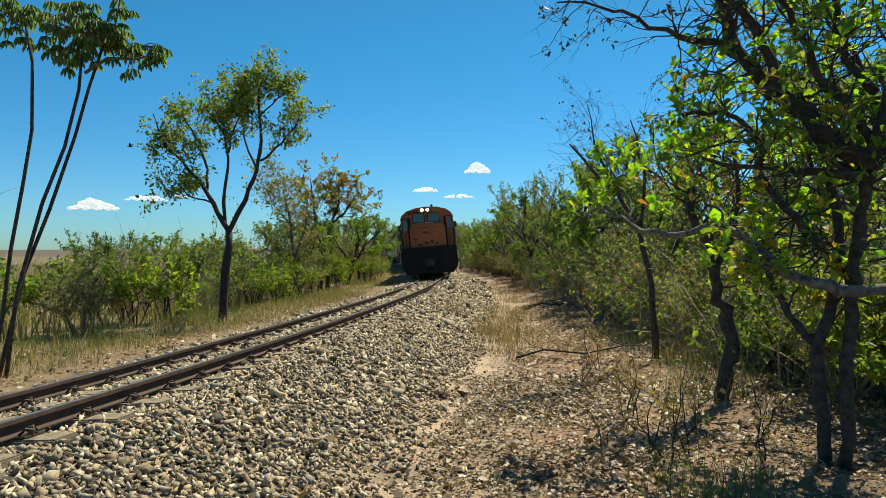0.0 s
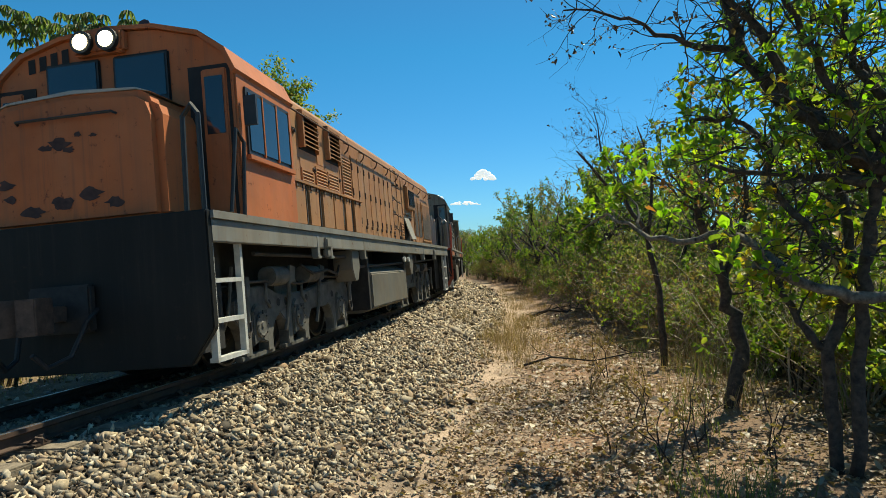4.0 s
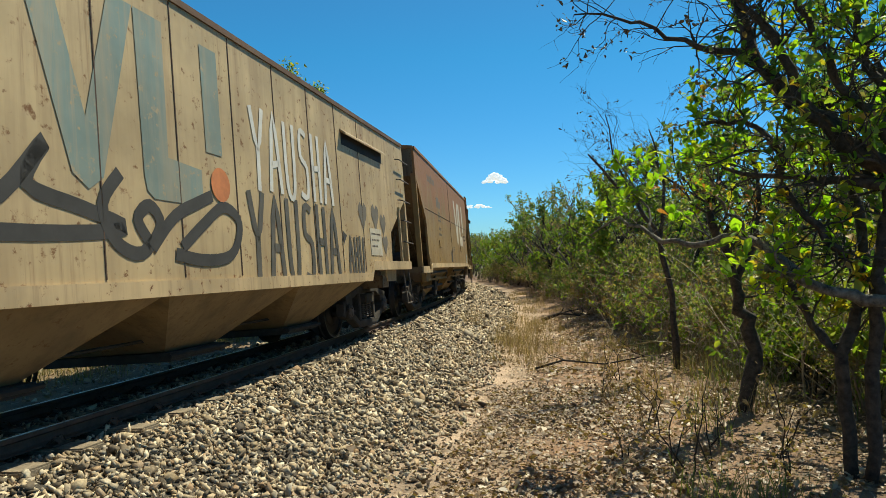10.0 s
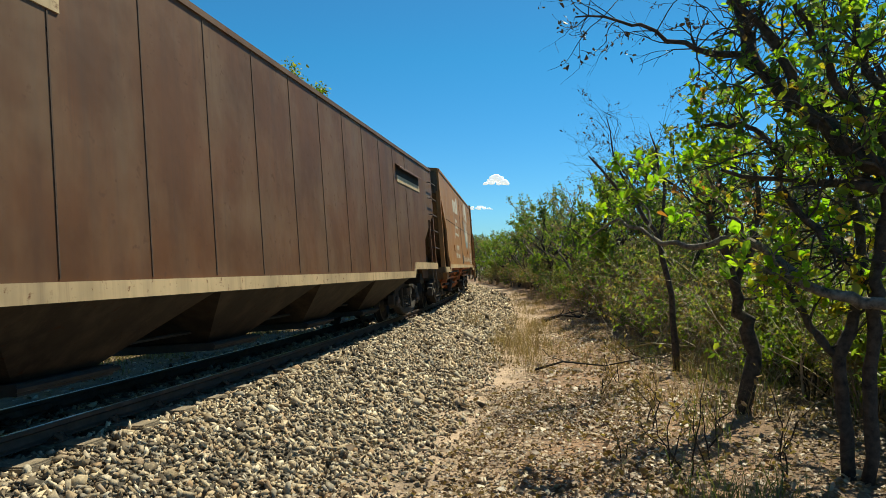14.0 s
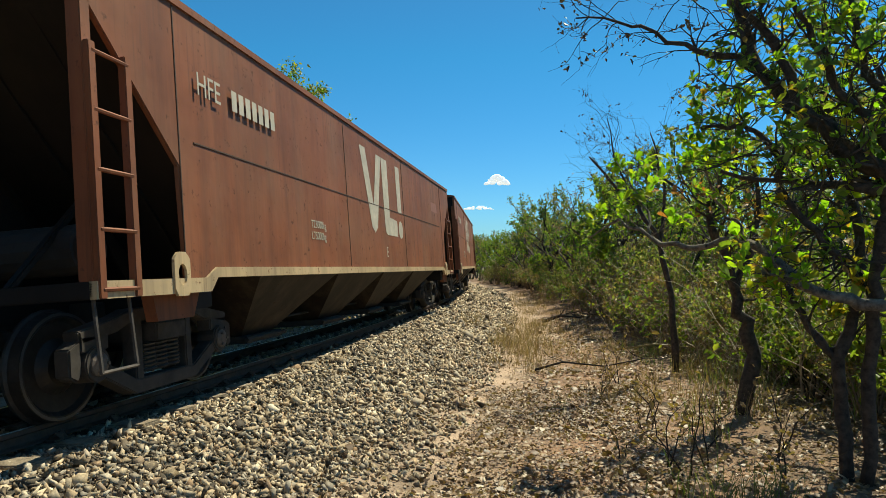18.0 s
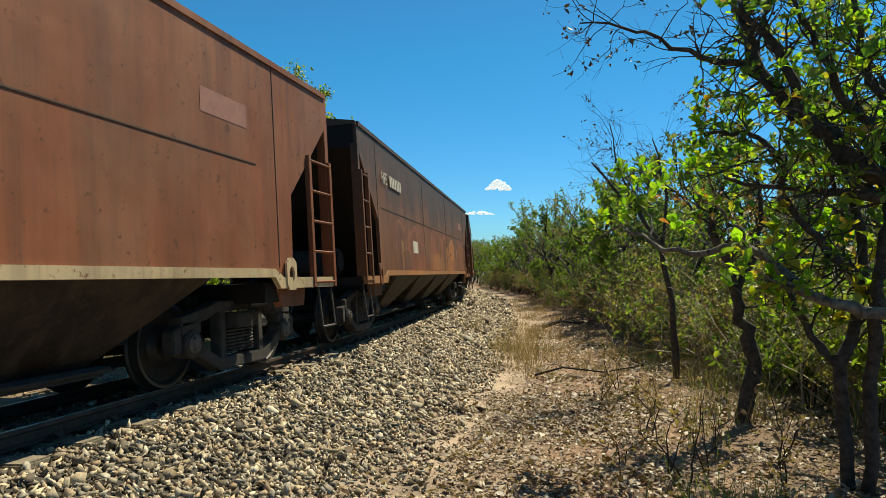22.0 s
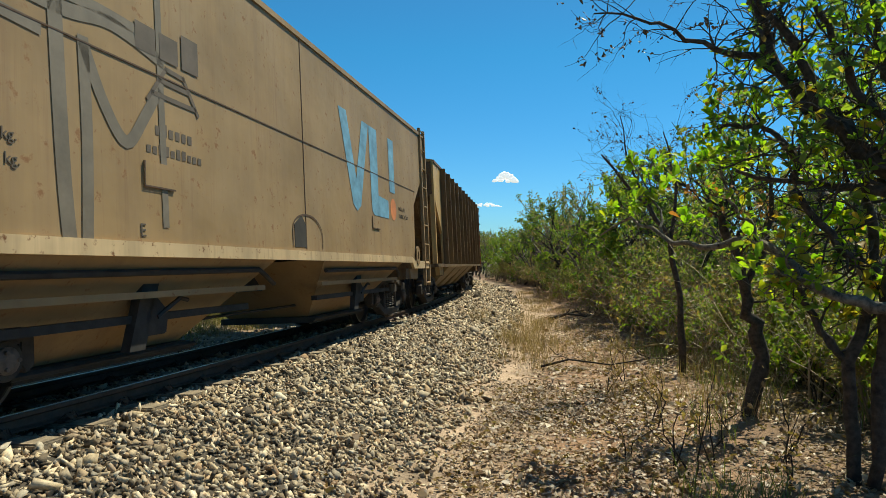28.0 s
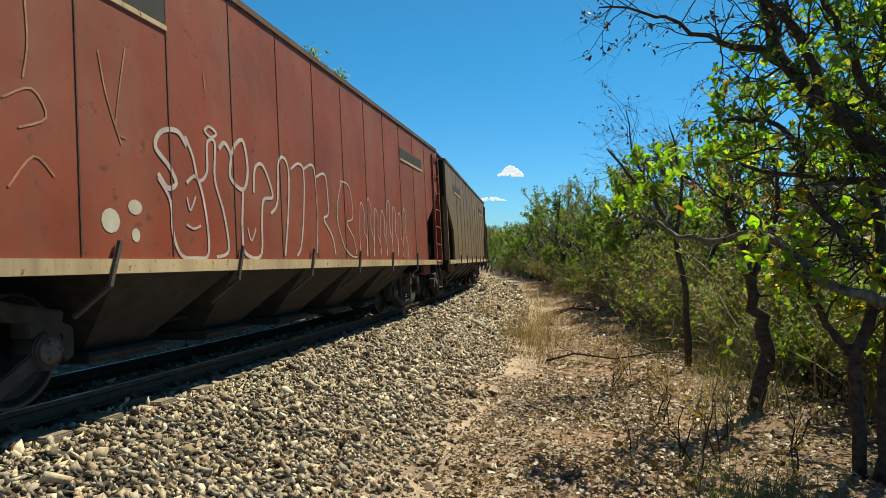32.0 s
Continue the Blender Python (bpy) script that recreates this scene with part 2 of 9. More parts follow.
def line_frame(s):
    """Centre x, y and heading of the line, and its right-hand normal, s metres along."""
    c = min(max(s, S_IN), S_OUT)
    ph = TH - KAPPA * c
    nx, ny = math.cos(ph), -math.sin(ph)
    wide = RADIUS + float(drift(s))
    x, y = CX + nx * wide, CY + ny * wide
    return x - ny * (s - c), y + nx * (s - c), nx, ny


def line_point(s, u, v):
    """A point s metres along the line, u to the right of its centre and v above the rails."""
    x, y, nx, ny = line_frame(s)
    lat = u * math.cos(CANT) - v * math.sin(CANT)
    z = (u - HALF_GAUGE) * math.sin(CANT) + v * math.cos(CANT) + float(rail_level(s))
    return Vector((x + nx * lat, y + ny * lat, z))


def su_arrays(s, u):
    """World x, y of places s along and u beside the line, as arrays."""
    s = np.asarray(s, float)
    c = np.clip(s, S_IN, S_OUT)
    ph = TH - KAPPA * c
    nx, ny = np.cos(ph), -np.sin(ph)
    wide = RADIUS + u + drift(s)
    return CX + nx * wide - ny * (s - c), CY + ny * wide + nx * (s - c)


def line_pose(s, span=9.0):
    """The pose of a vehicle whose two bogies stand span apart round s: x runs back along the train, z up."""
    a, b = line_point(s - span / 2, 0, 0), line_point(s + span / 2, 0, 0)
    x = (b - a).normalized()
    up = (line_point(s, 0, 1) - line_point(s, 0, 0)).normalized()
    y = up.cross(x).normalized()
    m = Matrix((x, y, x.cross(y))).transposed().to_4x4()
    m.translation = (a + b) / 2
    return m


PROFILE = np.array([(-400, -1.0), (-40, -0.9), (-8, -0.55), (-3.4, -0.37), (-2.2, -0.345), (-1.35, -0.30), (-1.0, -0.275), (1.15, -0.14),
                    (1.45, -0.19), (2.1, -0.38), (2.9, -0.55), (3.4, -0.6), (4.2, -0.56), (5.5, -0.42), (8.0, -0.3), (14, -0.25), (60, -0.4), (400, -1.0)])


def line_coords(x, y):
    x, y = np.asarray(x, float), np.asarray(y, float)
    dx, dy = x - CX, y - CY
    s, u = (TH - np.arctan2(-dy, dx)) / KAPPA, np.hypot(dx, dy) - RADIUS
    u = u - drift(s)
    for end, beyond in ((S_OUT, s > S_OUT), (S_IN, s < S_IN)):
        px, py, nx, ny = line_frame(end)
        s = np.where(beyond, end - (x - px) * ny + (y - py) * nx, s)
        u = np.where(beyond, (x - px) * nx + (y - py) * ny, u)
    return s, u


def ground_z(x, y):
    s, u = line_coords(x, y)
    z = np.interp(u, PROFILE[:, 0], PROFILE[:, 1]) + rail_level(s) * np.exp(-(u / 90.0) ** 2)
    off = np.clip((np.abs(u - 0.1) - 1.6) / 1.5, 0, 1)
    wave = 0.035 * np.sin(x * 1.7 + 0.6 * np.sin(y * 1.1)) * np.sin(y * 1.3 + 1.0) + 0.02 * np.sin(x * 4.1 + y * 2.3) * np.sin(y * 3.7 - x)
    return z + wave * off


def on_ground(x, y, lift=0.0):
    return Vector((x, y, float(ground_z(x, y)) + lift))


def ground_material():
    m, nt, bs = material("dry_earth")
    pos = nt.nodes.new("ShaderNodeNewGeometry").outputs["Position"]
    sub = nt.nodes.new("ShaderNodeVectorMath")
    sub.operation = "SUBTRACT"
    sub.inputs[1].default_value = (CX, CY, 0)
    nt.links.new(pos, sub.inputs[0])
    flat = nt.nodes.new("ShaderNodeVectorMath")
    flat.operation = "MULTIPLY"
    flat.inputs[1].default_value = (1, 1, 0)
    nt.links.new(sub.outputs[0], flat.inputs[0])
    ln = nt.nodes.new("ShaderNodeVectorMath")
    ln.operation = "LENGTH"
    nt.links.new(flat.outputs[0], ln.inputs[0])
    wob = math_node(nt, "MULTIPLY", math_node(nt, "SUBTRACT", noise_tex(nt, 1.1, 4, 0.6, pos), 0.5), 1.9)
    u = math_node(nt, "ADD", math_node(nt, "SUBTRACT", ln.outputs["Value"], RADIUS), wob)
    k = math_node(nt, "DIVIDE", math_node(nt, "ADD", u, 12.0), 24.0, True)

    def at(v):
        return (v + 12.0) / 24.0
    # ballast bed coloured very dark, painting in the shade between stones
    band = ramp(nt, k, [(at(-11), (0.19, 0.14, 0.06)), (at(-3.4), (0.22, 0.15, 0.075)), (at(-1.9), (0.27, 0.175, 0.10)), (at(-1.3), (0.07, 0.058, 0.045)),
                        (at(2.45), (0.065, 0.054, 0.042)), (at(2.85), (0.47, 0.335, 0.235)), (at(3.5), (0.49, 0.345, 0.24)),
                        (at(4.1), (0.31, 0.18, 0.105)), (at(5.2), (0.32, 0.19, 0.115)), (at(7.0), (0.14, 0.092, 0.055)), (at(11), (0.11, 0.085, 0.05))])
    grit = noise_tex(nt, 38, 6, 0.75, pos)
    c = mix(nt, 0.85, band, ramp(nt, grit, [(0.25, (0.45,) * 3), (0.5, (0.95,) * 3), (0.8, (1.5,) * 3)]), "MULTIPLY")
    c = mix(nt, ramp(nt, noise_tex(nt, 2.6, 5, 0.65, pos), [(0.42, (0.0,) * 3), (0.66, (0.6,) * 3)]), c, (0.10, 0.07, 0.045))
    nt.links.new(c, bs.inputs["Base Color"])
    bs.inputs["Roughness"].default_value = 0.95
    bump(nt, bs, grit, 0.6, 0.03)
    return m


def build_ground():
    rings = np.concatenate([[0.0], np.geomspace(0.6, 4200, 210)])
    nth = 420
    ang = np.linspace(0, 2 * np.pi, nth, endpoint=False)
    r, a = np.meshgrid(rings[1:], ang, indexing="ij")
    x, y = (r * np.sin(a)).ravel(), (r * np.cos(a)).ravel()
    z = ground_z(x, y)
    far = np.clip((np.hypot(x, y) - 260) / 400, 0, 1)
    z = z * (1 - far) + far * (-1.0)
    verts = np.concatenate([[(0, 0, float(ground_z(0.0, 0.0)))], np.stack([x, y, z], 1)])
    i, j = np.meshgrid(np.arange(len(rings) - 2), np.arange(nth), indexing="ij")
    j2 = (j + 1) % nth
    q = np.stack([1 + i * nth + j, 1 + i * nth + j2, 1 + (i + 1) * nth + j2, 1 + (i + 1) * nth + j], -1).reshape(-1, 4)
    tri = np.stack([np.zeros(nth, int), 1 + np.arange(nth), 1 + (np.arange(nth) + 1) % nth], 1)[:, ::-1]
    tris = np.concatenate([q[:, [0, 1, 2]], q[:, [0, 2, 3]], tri[:, :3]])
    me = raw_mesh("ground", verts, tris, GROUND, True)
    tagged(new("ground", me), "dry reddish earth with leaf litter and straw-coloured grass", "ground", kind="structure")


GROUND = ground_material()
build_ground()

# ---- rails on wooden sleepers ----
RAIL = plain("rail_steel_rusty", (0.09, 0.055, 0.04), 0.7, 0.3, 0.35, 9)
RAIL_TOP = plain("rail_head_worn", (0.46, 0.44, 0.42), 0.28, 0.9, 0.25, 20, 0.05)
WOOD = plain("weathered_sleeper_wood", (0.23, 0.18, 0.125), 0.9, 0, 0.5, 14, 0.6)
CLIP = plain("rusty_fastening", (0.085, 0.055, 0.04), 0.75, 0.4, 0.4, 20)


def sweep(outline, s_values, u0):
    """An outline of (u, v) drawn out along the line."""
    g, n = Geo(), len(outline)
    for s in s_values:
        g.v += [tuple(line_point(s, u0 + a, b)) for a, b in outline]
    m = len(s_values)
    g.f = [(i * n + k, i * n + (k + 1) % n, (i + 1) * n + (k + 1) % n, (i + 1) * n + k) for i in range(m - 1) for k in range(n)]
    g.f += [tuple(range(n)), tuple(range(m * n - 1, (m - 1) * n - 1, -1))]
    return g


track = tagged(new("railway_track"), "curving railway track, rusty rails on weathered wooden sleepers", "railway track")
S_RAIL = list(np.arange(-230, -20, 3.0)) + list(np.arange(-20, 60, 0.75)) + list(np.arange(60, 290, 3.0))
RAIL_OUTLINE = [(-0.036, 0), (-0.036, -0.03), (-0.009, -0.045), (-0.009, -0.10), (-0.055, -0.113), (-0.055, -0.122), (0.055, -0.122), (0.055, -0.113),
                (0.009, -0.10), (0.009, -0.045), (0.036, -0.03), (0.036, 0)]
for side in (-1, 1):
    rail = part("rail", sweep(RAIL_OUTLINE, S_RAIL, side * HALF_GAUGE), RAIL, track, "rusty steel rail")
    part("rail_head", sweep([(-0.010, 0.003), (0.014, 0.003), (0.016, -0.004), (-0.012, -0.004)], S_RAIL, side * HALF_GAUGE), RAIL_TOP, rail, "worn shiny running surface")

SLEEPER_STEP = 0.56
sleeper_mesh = Geo().box(-0.11, 0.11, -0.98, 0.98, -0.28, -0.128).mesh("sleeper", WOOD, 0.012)
_rng = random.Random(4)


def sleeper_pose(k):
    s = k * SLEEPER_STEP - 8.0
    return line_pose(s, 1.0) @ pose(0, _rng.uniform(-0.05, 0.05), _rng.uniform(-0.008, 0.004), 0, 0, _rng.uniform(-2.5, 2.5)), s


far_v, far_f = [], []
for k in range(-396, 530):
    m, s = sleeper_pose(k)
    if 0 <= k < 150:
        part("sleeper", sleeper_mesh, None, track, at=m)
    else:
        n0 = len(far_v)
        far_v += [tuple(m @ Vector((x, y, z))) for x in (-0.11, 0.11) for y in (-0.98, 0.98) for z in (-0.28, -0.128)]
        far_f += [tuple(n0 + i for i in f) for f in [(0, 1, 3, 2), (4, 6, 7, 5), (0, 4, 5, 1), (2, 3, 7, 6), (0, 2, 6, 4), (1, 5, 7, 3)]]
tagged(part("sleepers_beyond", raw_mesh("sleepers_beyond", np.array(far_v), np.array(far_f), WOOD), None, track), kind="stuff")

# fastenings: a plate and bent spring clip on either side of each rail
clip_geo = Geo().box(-0.09, 0.09, -0.15, 0.15, -0.130, -0.116)
for sg in (-1, 1):
    clip_geo.tube([(-0.05, sg * 0.055, -0.13), (-0.05, sg * 0.12, -0.10), (-0.02, sg * 0.15, -0.115), (0.03, sg * 0.14, -0.135), (0.05, sg * 0.09, -0.10), (0.05, sg * 0.05, -0.125)], 0.011, 5)
    clip_geo.cyl((0, sg * 0.115, -0.15), (0, sg * 0.115, -0.09), 0.018, 6)
clip_geo.v = [(a, b, c + 0.03 if c > -0.115 or c < -0.131 or abs(b) < 0.13 and c > -0.116 else c) for a, b, c in clip_geo.v]
clip_mesh = clip_geo.mesh("rail_fastening", CLIP)
_rng = random.Random(4)
for k in range(0, 60):
    m, s = sleeper_pose(k)
    for side in (-1, 1):
        part("rail_fastening", clip_mesh, None, track, at=line_pose(s, 1.0) @ pose(0, side * HALF_GAUGE, 0))


# ---- crushed-stone ballast ----
def rock_material():
    m, nt, bs = material("crushed_stone")
    geo = nt.nodes.new("ShaderNodeNewGeometry")
    c = ramp(nt, geo.outputs["Random Per Island"], [(0.0, (0.06, 0.046, 0.033)), (0.16, (0.16, 0.12, 0.08)), (0.32, (0.37, 0.28, 0.175)), (0.46, (0.26, 0.225, 0.18)), (0.58, (0.50, 0.385, 0.245)),
                                                    (0.70, (0.35, 0.225, 0.13)), (0.80, (0.40, 0.35, 0.275)), (0.92, (0.62, 0.49, 0.325)), (1.0, (0.74, 0.63, 0.46))])
    pos = geo.outputs["Position"]
    c = mix(nt, 0.7, c, ramp(nt, noise_tex(nt, 45, 4, 0.7, pos), [(0.3, (0.55,) * 3), (0.7, (1.3,) * 3)]), "MULTIPLY")
    nt.links.new(c, bs.inputs["Base Color"])
    bs.inputs["Roughness"].default_value = 0.9
    bump(nt, bs, noise_tex(nt, 90, 4, 0.7, pos), 0.35, 0.006)
    return m


ROCK = rock_material()


def scatter_rocks(rng, s, u, size, sink=0.35):
    """Angular stones at (s, u), one irregular polyhedron each, as arrays of vertices and triangles."""
    base = np.array([(x, y, z) for x in (-1, 1) for y in (-1, 1) for z in (-1, 1)]) * 0.62
    tri = np.array([(0, 1, 3), (0, 3, 2), (4, 6, 7), (4, 7, 5), (0, 4, 5), (0, 5, 1), (2, 3, 7), (2, 7, 6), (0, 2, 6), (0, 6, 4), (1, 5, 7), (1, 7, 3)])
    n = len(s)
    p = base[None] + rng.uniform(-0.5, 0.5, (n, 8, 3))
    p = p * rng.uniform(0.5, 1.2, (n, 1, 3)) * np.array([[[1.3, 0.95, 0.56]]]) * (size / 2)[:, None, None]
    q = rng.normal(size=(n, 4))
    q[:, 1:3] *= 0.7
    q /= np.linalg.norm(q, axis=1, keepdims=True)
    w, x, y, z = q.T
    rot = np.stack([1 - 2 * (y * y + z * z), 2 * (x * y - z * w), 2 * (x * z + y * w), 2 * (x * y + z * w), 1 - 2 * (x * x + z * z), 2 * (y * z - x * w),
                    2 * (x * z - y * w), 2 * (y * z + x * w), 1 - 2 * (x * x + y * y)], 1).reshape(n, 3, 3)
    p = np.einsum("nij,nkj->nki", rot, p)
    gx, gy = su_arrays(s, u)
    gz = ground_z(gx, gy) + size * rng.uniform(-0.15, 0.75, n) * (1 - sink)
    p += np.stack([gx, gy, gz], 1)[:, None]
    f = (tri[None] + 8 * np.arange(n)[:, None, None]).reshape(-1, 3)
    return p.reshape(-1, 3), f


def build_ballast():
    rng = np.random.default_rng(7)
    sets = []
    for s0, s1, u0, u1, per, size in ((-12, -1.0, -1.3, 3.1, 200, 0.085), (-1.0, 0.5, -1.3, 3.1, 700, 0.055), (0.5, 10, 2.6, 3.8, 60, 0.035), (0.5, 8, -1.2, 3.2, 1050, 0.047), (8, 14, -1.3, 3.2, 720, 0.057), (14, 24, -1.3, 3.1, 340, 0.076), (24, 45, -1.4, 3.0, 110, 0.11)):
        n = int((s1 - s0) * (u1 - u0) * per)
        s, u = rng.uniform(s0, s1, n), rng.uniform(u0, u1, n)
        edge = np.clip((u - 2.35) / 0.8, 0, 1)
        keep = rng.uniform(0, 1, n) > edge * (0.85 if per > 60 else 0.4)
        keep &= ~((np.abs(np.abs(u) - HALF_GAUGE) < 0.09))
        tie = np.abs(((s + 8.0) / SLEEPER_STEP + 0.5) % 1 - 0.5) * SLEEPER_STEP
        keep &= ~((tie < 0.10) & (np.abs(u) < 0.98) & (rng.uniform(0, 1, n) < 0.5))
        s, u = s[keep], u[keep]
        sets.append(scatter_rocks(rng, s, u, size * rng.lognormal(0, 0.28, len(s))))
    n0, vs, fs = 0, [], []
    for v, f in sets:
        vs.append(v)
        fs.append(f + n0)
        n0 += len(v)
    tagged(new("track_ballast", raw_mesh("track_ballast", np.concatenate(vs), np.concatenate(fs), ROCK)), "loose grey and tan crushed stone ballast heaped along the track", "ballast", kind="stuff")


build_ballast()

# ---- the train: two locomotives and a string of hopper wagons ----
STEEL_DARK = plain("black_underframe", (0.028, 0.026, 0.025), 0.75, 0.1, 0.5, 7)
BOGIE = plain("dusty_bogie_steel", (0.048, 0.039, 0.033), 0.8, 0.1, 0.5, 6)
LOCO_BOGIE = plain("grey_dusty_bogie_steel", (0.12, 0.113, 0.097), 0.8, 0.1, 0.5, 5)
WHEEL = plain("wheel_steel", (0.04, 0.034, 0.03), 0.55, 0.5, 0.4, 8)
TREAD = plain("polished_wheel_rim", (0.12, 0.115, 0.11), 0.4, 0.7, 0.15, 12, 0.05)
CAP = plain("bearing_cap_dusty", (0.11, 0.085, 0.07), 0.75, 0.0, 0.44, 16)
SPRING = plain("spring_steel", (0.055, 0.05, 0.045), 0.65, 0.3, 0.4, 14)
SOOT = plain("soot_black_end", (0.022, 0.019, 0.017), 0.85, 0.0, 0.5, 3)
GLASS = None


def glass():
    m, nt, bs = material("cab_glass")
    bs.inputs["Base Color"].default_value = (0.02, 0.025, 0.03, 1)
    bs.inputs["Roughness"].default_value = 0.06
    bs.inputs["Specular IOR Level"].default_value = 0.8
    return m


def lamp_glow():
    m, nt, bs = material("lit_headlight")
    bs.inputs["Base Color"].default_value = (0.75, 0.68, 0.5, 1)
    bs.inputs["Emission Color"].default_value = (1, 0.84, 0.5, 1)
    bs.inputs["Emission Strength"].default_value = 5.0
    return m


def mesh_screen(name, rusty):
    """Rusty wire screen over dark radiator openings."""
    m, nt, bs = material(name)
    vec = coords(nt)
    w = nt.nodes.new("ShaderNodeTexVoronoi")
    w.inputs["Scale"].default_value = 75
    nt.links.new(vec, w.inputs["Vector"])
    c = mix(nt, ramp(nt, w.outputs["Distance"], [(0.3, (0.0,) * 3), (0.55, (1.0,) * 3)]), (0.012, 0.010, 0.009), (0.055, 0.042, 0.032))
    sep = nt.nodes.new("ShaderNodeSeparateXYZ")
    nt.links.new(vec, sep.inputs[0])
    high = math_node(nt, "MULTIPLY", math_node(nt, "ADD", math_node(nt, "SUBTRACT", sep.outputs["Z"], 2.4), math_node(nt, "MULTIPLY", math_node(nt, "SUBTRACT", noise_tex(nt, 2.5, 4, 0.6, vec), 0.5), 1.2)), 4.0, True)
    c = mix(nt, math_node(nt, "MULTIPLY", high, rusty), c, (0.23, 0.095, 0.035))
    c = mix(nt, ramp(nt, noise_tex(nt, 1.4, 5, 0.6, vec), [(0.4, (0.0,) * 3), (0.56, (0.3 * rusty,) * 3)]), c, (0.15, 0.07, 0.035))
    nt.links.new(c, bs.inputs["Base Color"])
    bs.inputs["Roughness"].default_value = 0.85
    bump(nt, bs, w.outputs["Distance"], 0.5, 0.01)
    return m


GLASS, GLOW, SCREEN, SCREEN_DARK = glass(), lamp_glow(), mesh_screen("rusty_wire_screen", 0.85), mesh_screen("dark_wire_screen", 0.0)
REFLECTOR = plain("headlight_reflector", (0.6, 0.6, 0.58), 0.2, 0.9, 0.1, 5, 0)

def ring_plate(outer, hole, axis_y0, axis_y1):
    """A plate with one opening: both outlines have the same number of corners."""
    g, n = Geo(), len(outer)
    for y in (axis_y0, axis_y1):
        g.v += [(p[0], y, p[1]) for p in outer] + [(p[0], y, p[1]) for p in hole]
    for i in range(n):
        j = (i + 1) % n
        g.f += [(i, j, n + j, n + i), (2 * n + i, 3 * n + i, 3 * n + j, 2 * n + j), (i, 2 * n + i, 2 * n + j, j), (n + i, n + j, 3 * n + j, 3 * n + i)]
    return g


def resample(poly, n):
    """n points at even steps of angle round a closed outline, seen from its middle."""
    c = Vector((sum(p[0] for p in poly) / len(poly), sum(p[1] for p in poly) / len(poly)))
    out = []
    for k in range(n):
        a = 2 * math.pi * k / n
        d = Vector((math.cos(a), math.sin(a)))
        best = 0.01
        for i, p in enumerate(poly):
            p, q = Vector(p) - c, Vector(poly[(i + 1) % len(poly)]) - c
            e = q - p
            den = d.x * e.y - d.y * e.x
            if abs(den) < 1e-9:
                continue
            t = (p.x * e.y - p.y * e.x) / den
            w = (p.x * d.y - p.y * d.x) / den
            if t > 0 and -1e-6 <= w <= 1 + 1e-6:
                best = max(best, t)
        out.append(tuple(c + d * best))
    return out


def wheelset_mesh(r, inner=0.48):
    g = Geo()
    g.cyl((0, -0.92, 0), (0, 0.92, 0), 0.075, 12)
    for sg in (-1, 1):
        prof = [(sg * (inner - 0.005), r * 0.3), (sg * (inner + 0.03), r * 0.32), (sg * (inner + 0.055), r * 0.55), (sg * (inner + 0.02), r * 0.8), (sg * inner, r * 0.84), (sg * inner, r + 0.024),
                (sg * (inner + 0.025), r + 0.026), (sg * (inner + 0.04), r + 0.006), (sg * (inner + 0.12), r - 0.004), (sg * (inner + 0.125), r * 0.9), (sg * (inner + 0.09), r * 0.82),
                (sg * (inner + 0.075), r * 0.52), (sg * (inner + 0.13), r * 0.36), (sg * (inner + 0.13), r * 0.22)]
        g.lathe(prof, (0, 0, 0), 32)
    return g.mesh("wheelset", WHEEL, smooth=False)


def rim_mesh(r, sg, inner=0.48):
    g = Geo()
    for sg in (sg,):
        y = inner + 0.127
        ring = []
        for rr in (r - 0.006, r * 0.93):
            ring.append([(rr * math.cos(2 * math.pi * k / 32), sg * y, rr * math.sin(2 * math.pi * k / 32)) for k in range(32)])
        n0 = len(g.v)
        g.v += ring[0] + ring[1]
        g.f += [(n0 + k, n0 + (k + 1) % 32, n0 + 32 + (k + 1) % 32, n0 + 32 + k) for k in range(32)]
    return g.mesh("rim", TREAD)


def cap_mesh(sg):
    g = Geo()
    for sg in (sg,):
        g.lathe([(sg * 0.89, 0.09), (sg * 0.925, 0.09), (sg * 0.935, 0.07), (sg * 0.945, 0.045)], (0, 0, 0), 14)
        for k in range(3):
            a = 2 * math.pi * k / 3
            g.cyl((0.06 * math.cos(a), sg * 0.93, 0.06 * math.sin(a)), (0.06 * math.cos(a), sg * 0.955, 0.06 * math.sin(a)), 0.015, 6)
    return g.mesh("bearing_cap", CAP)


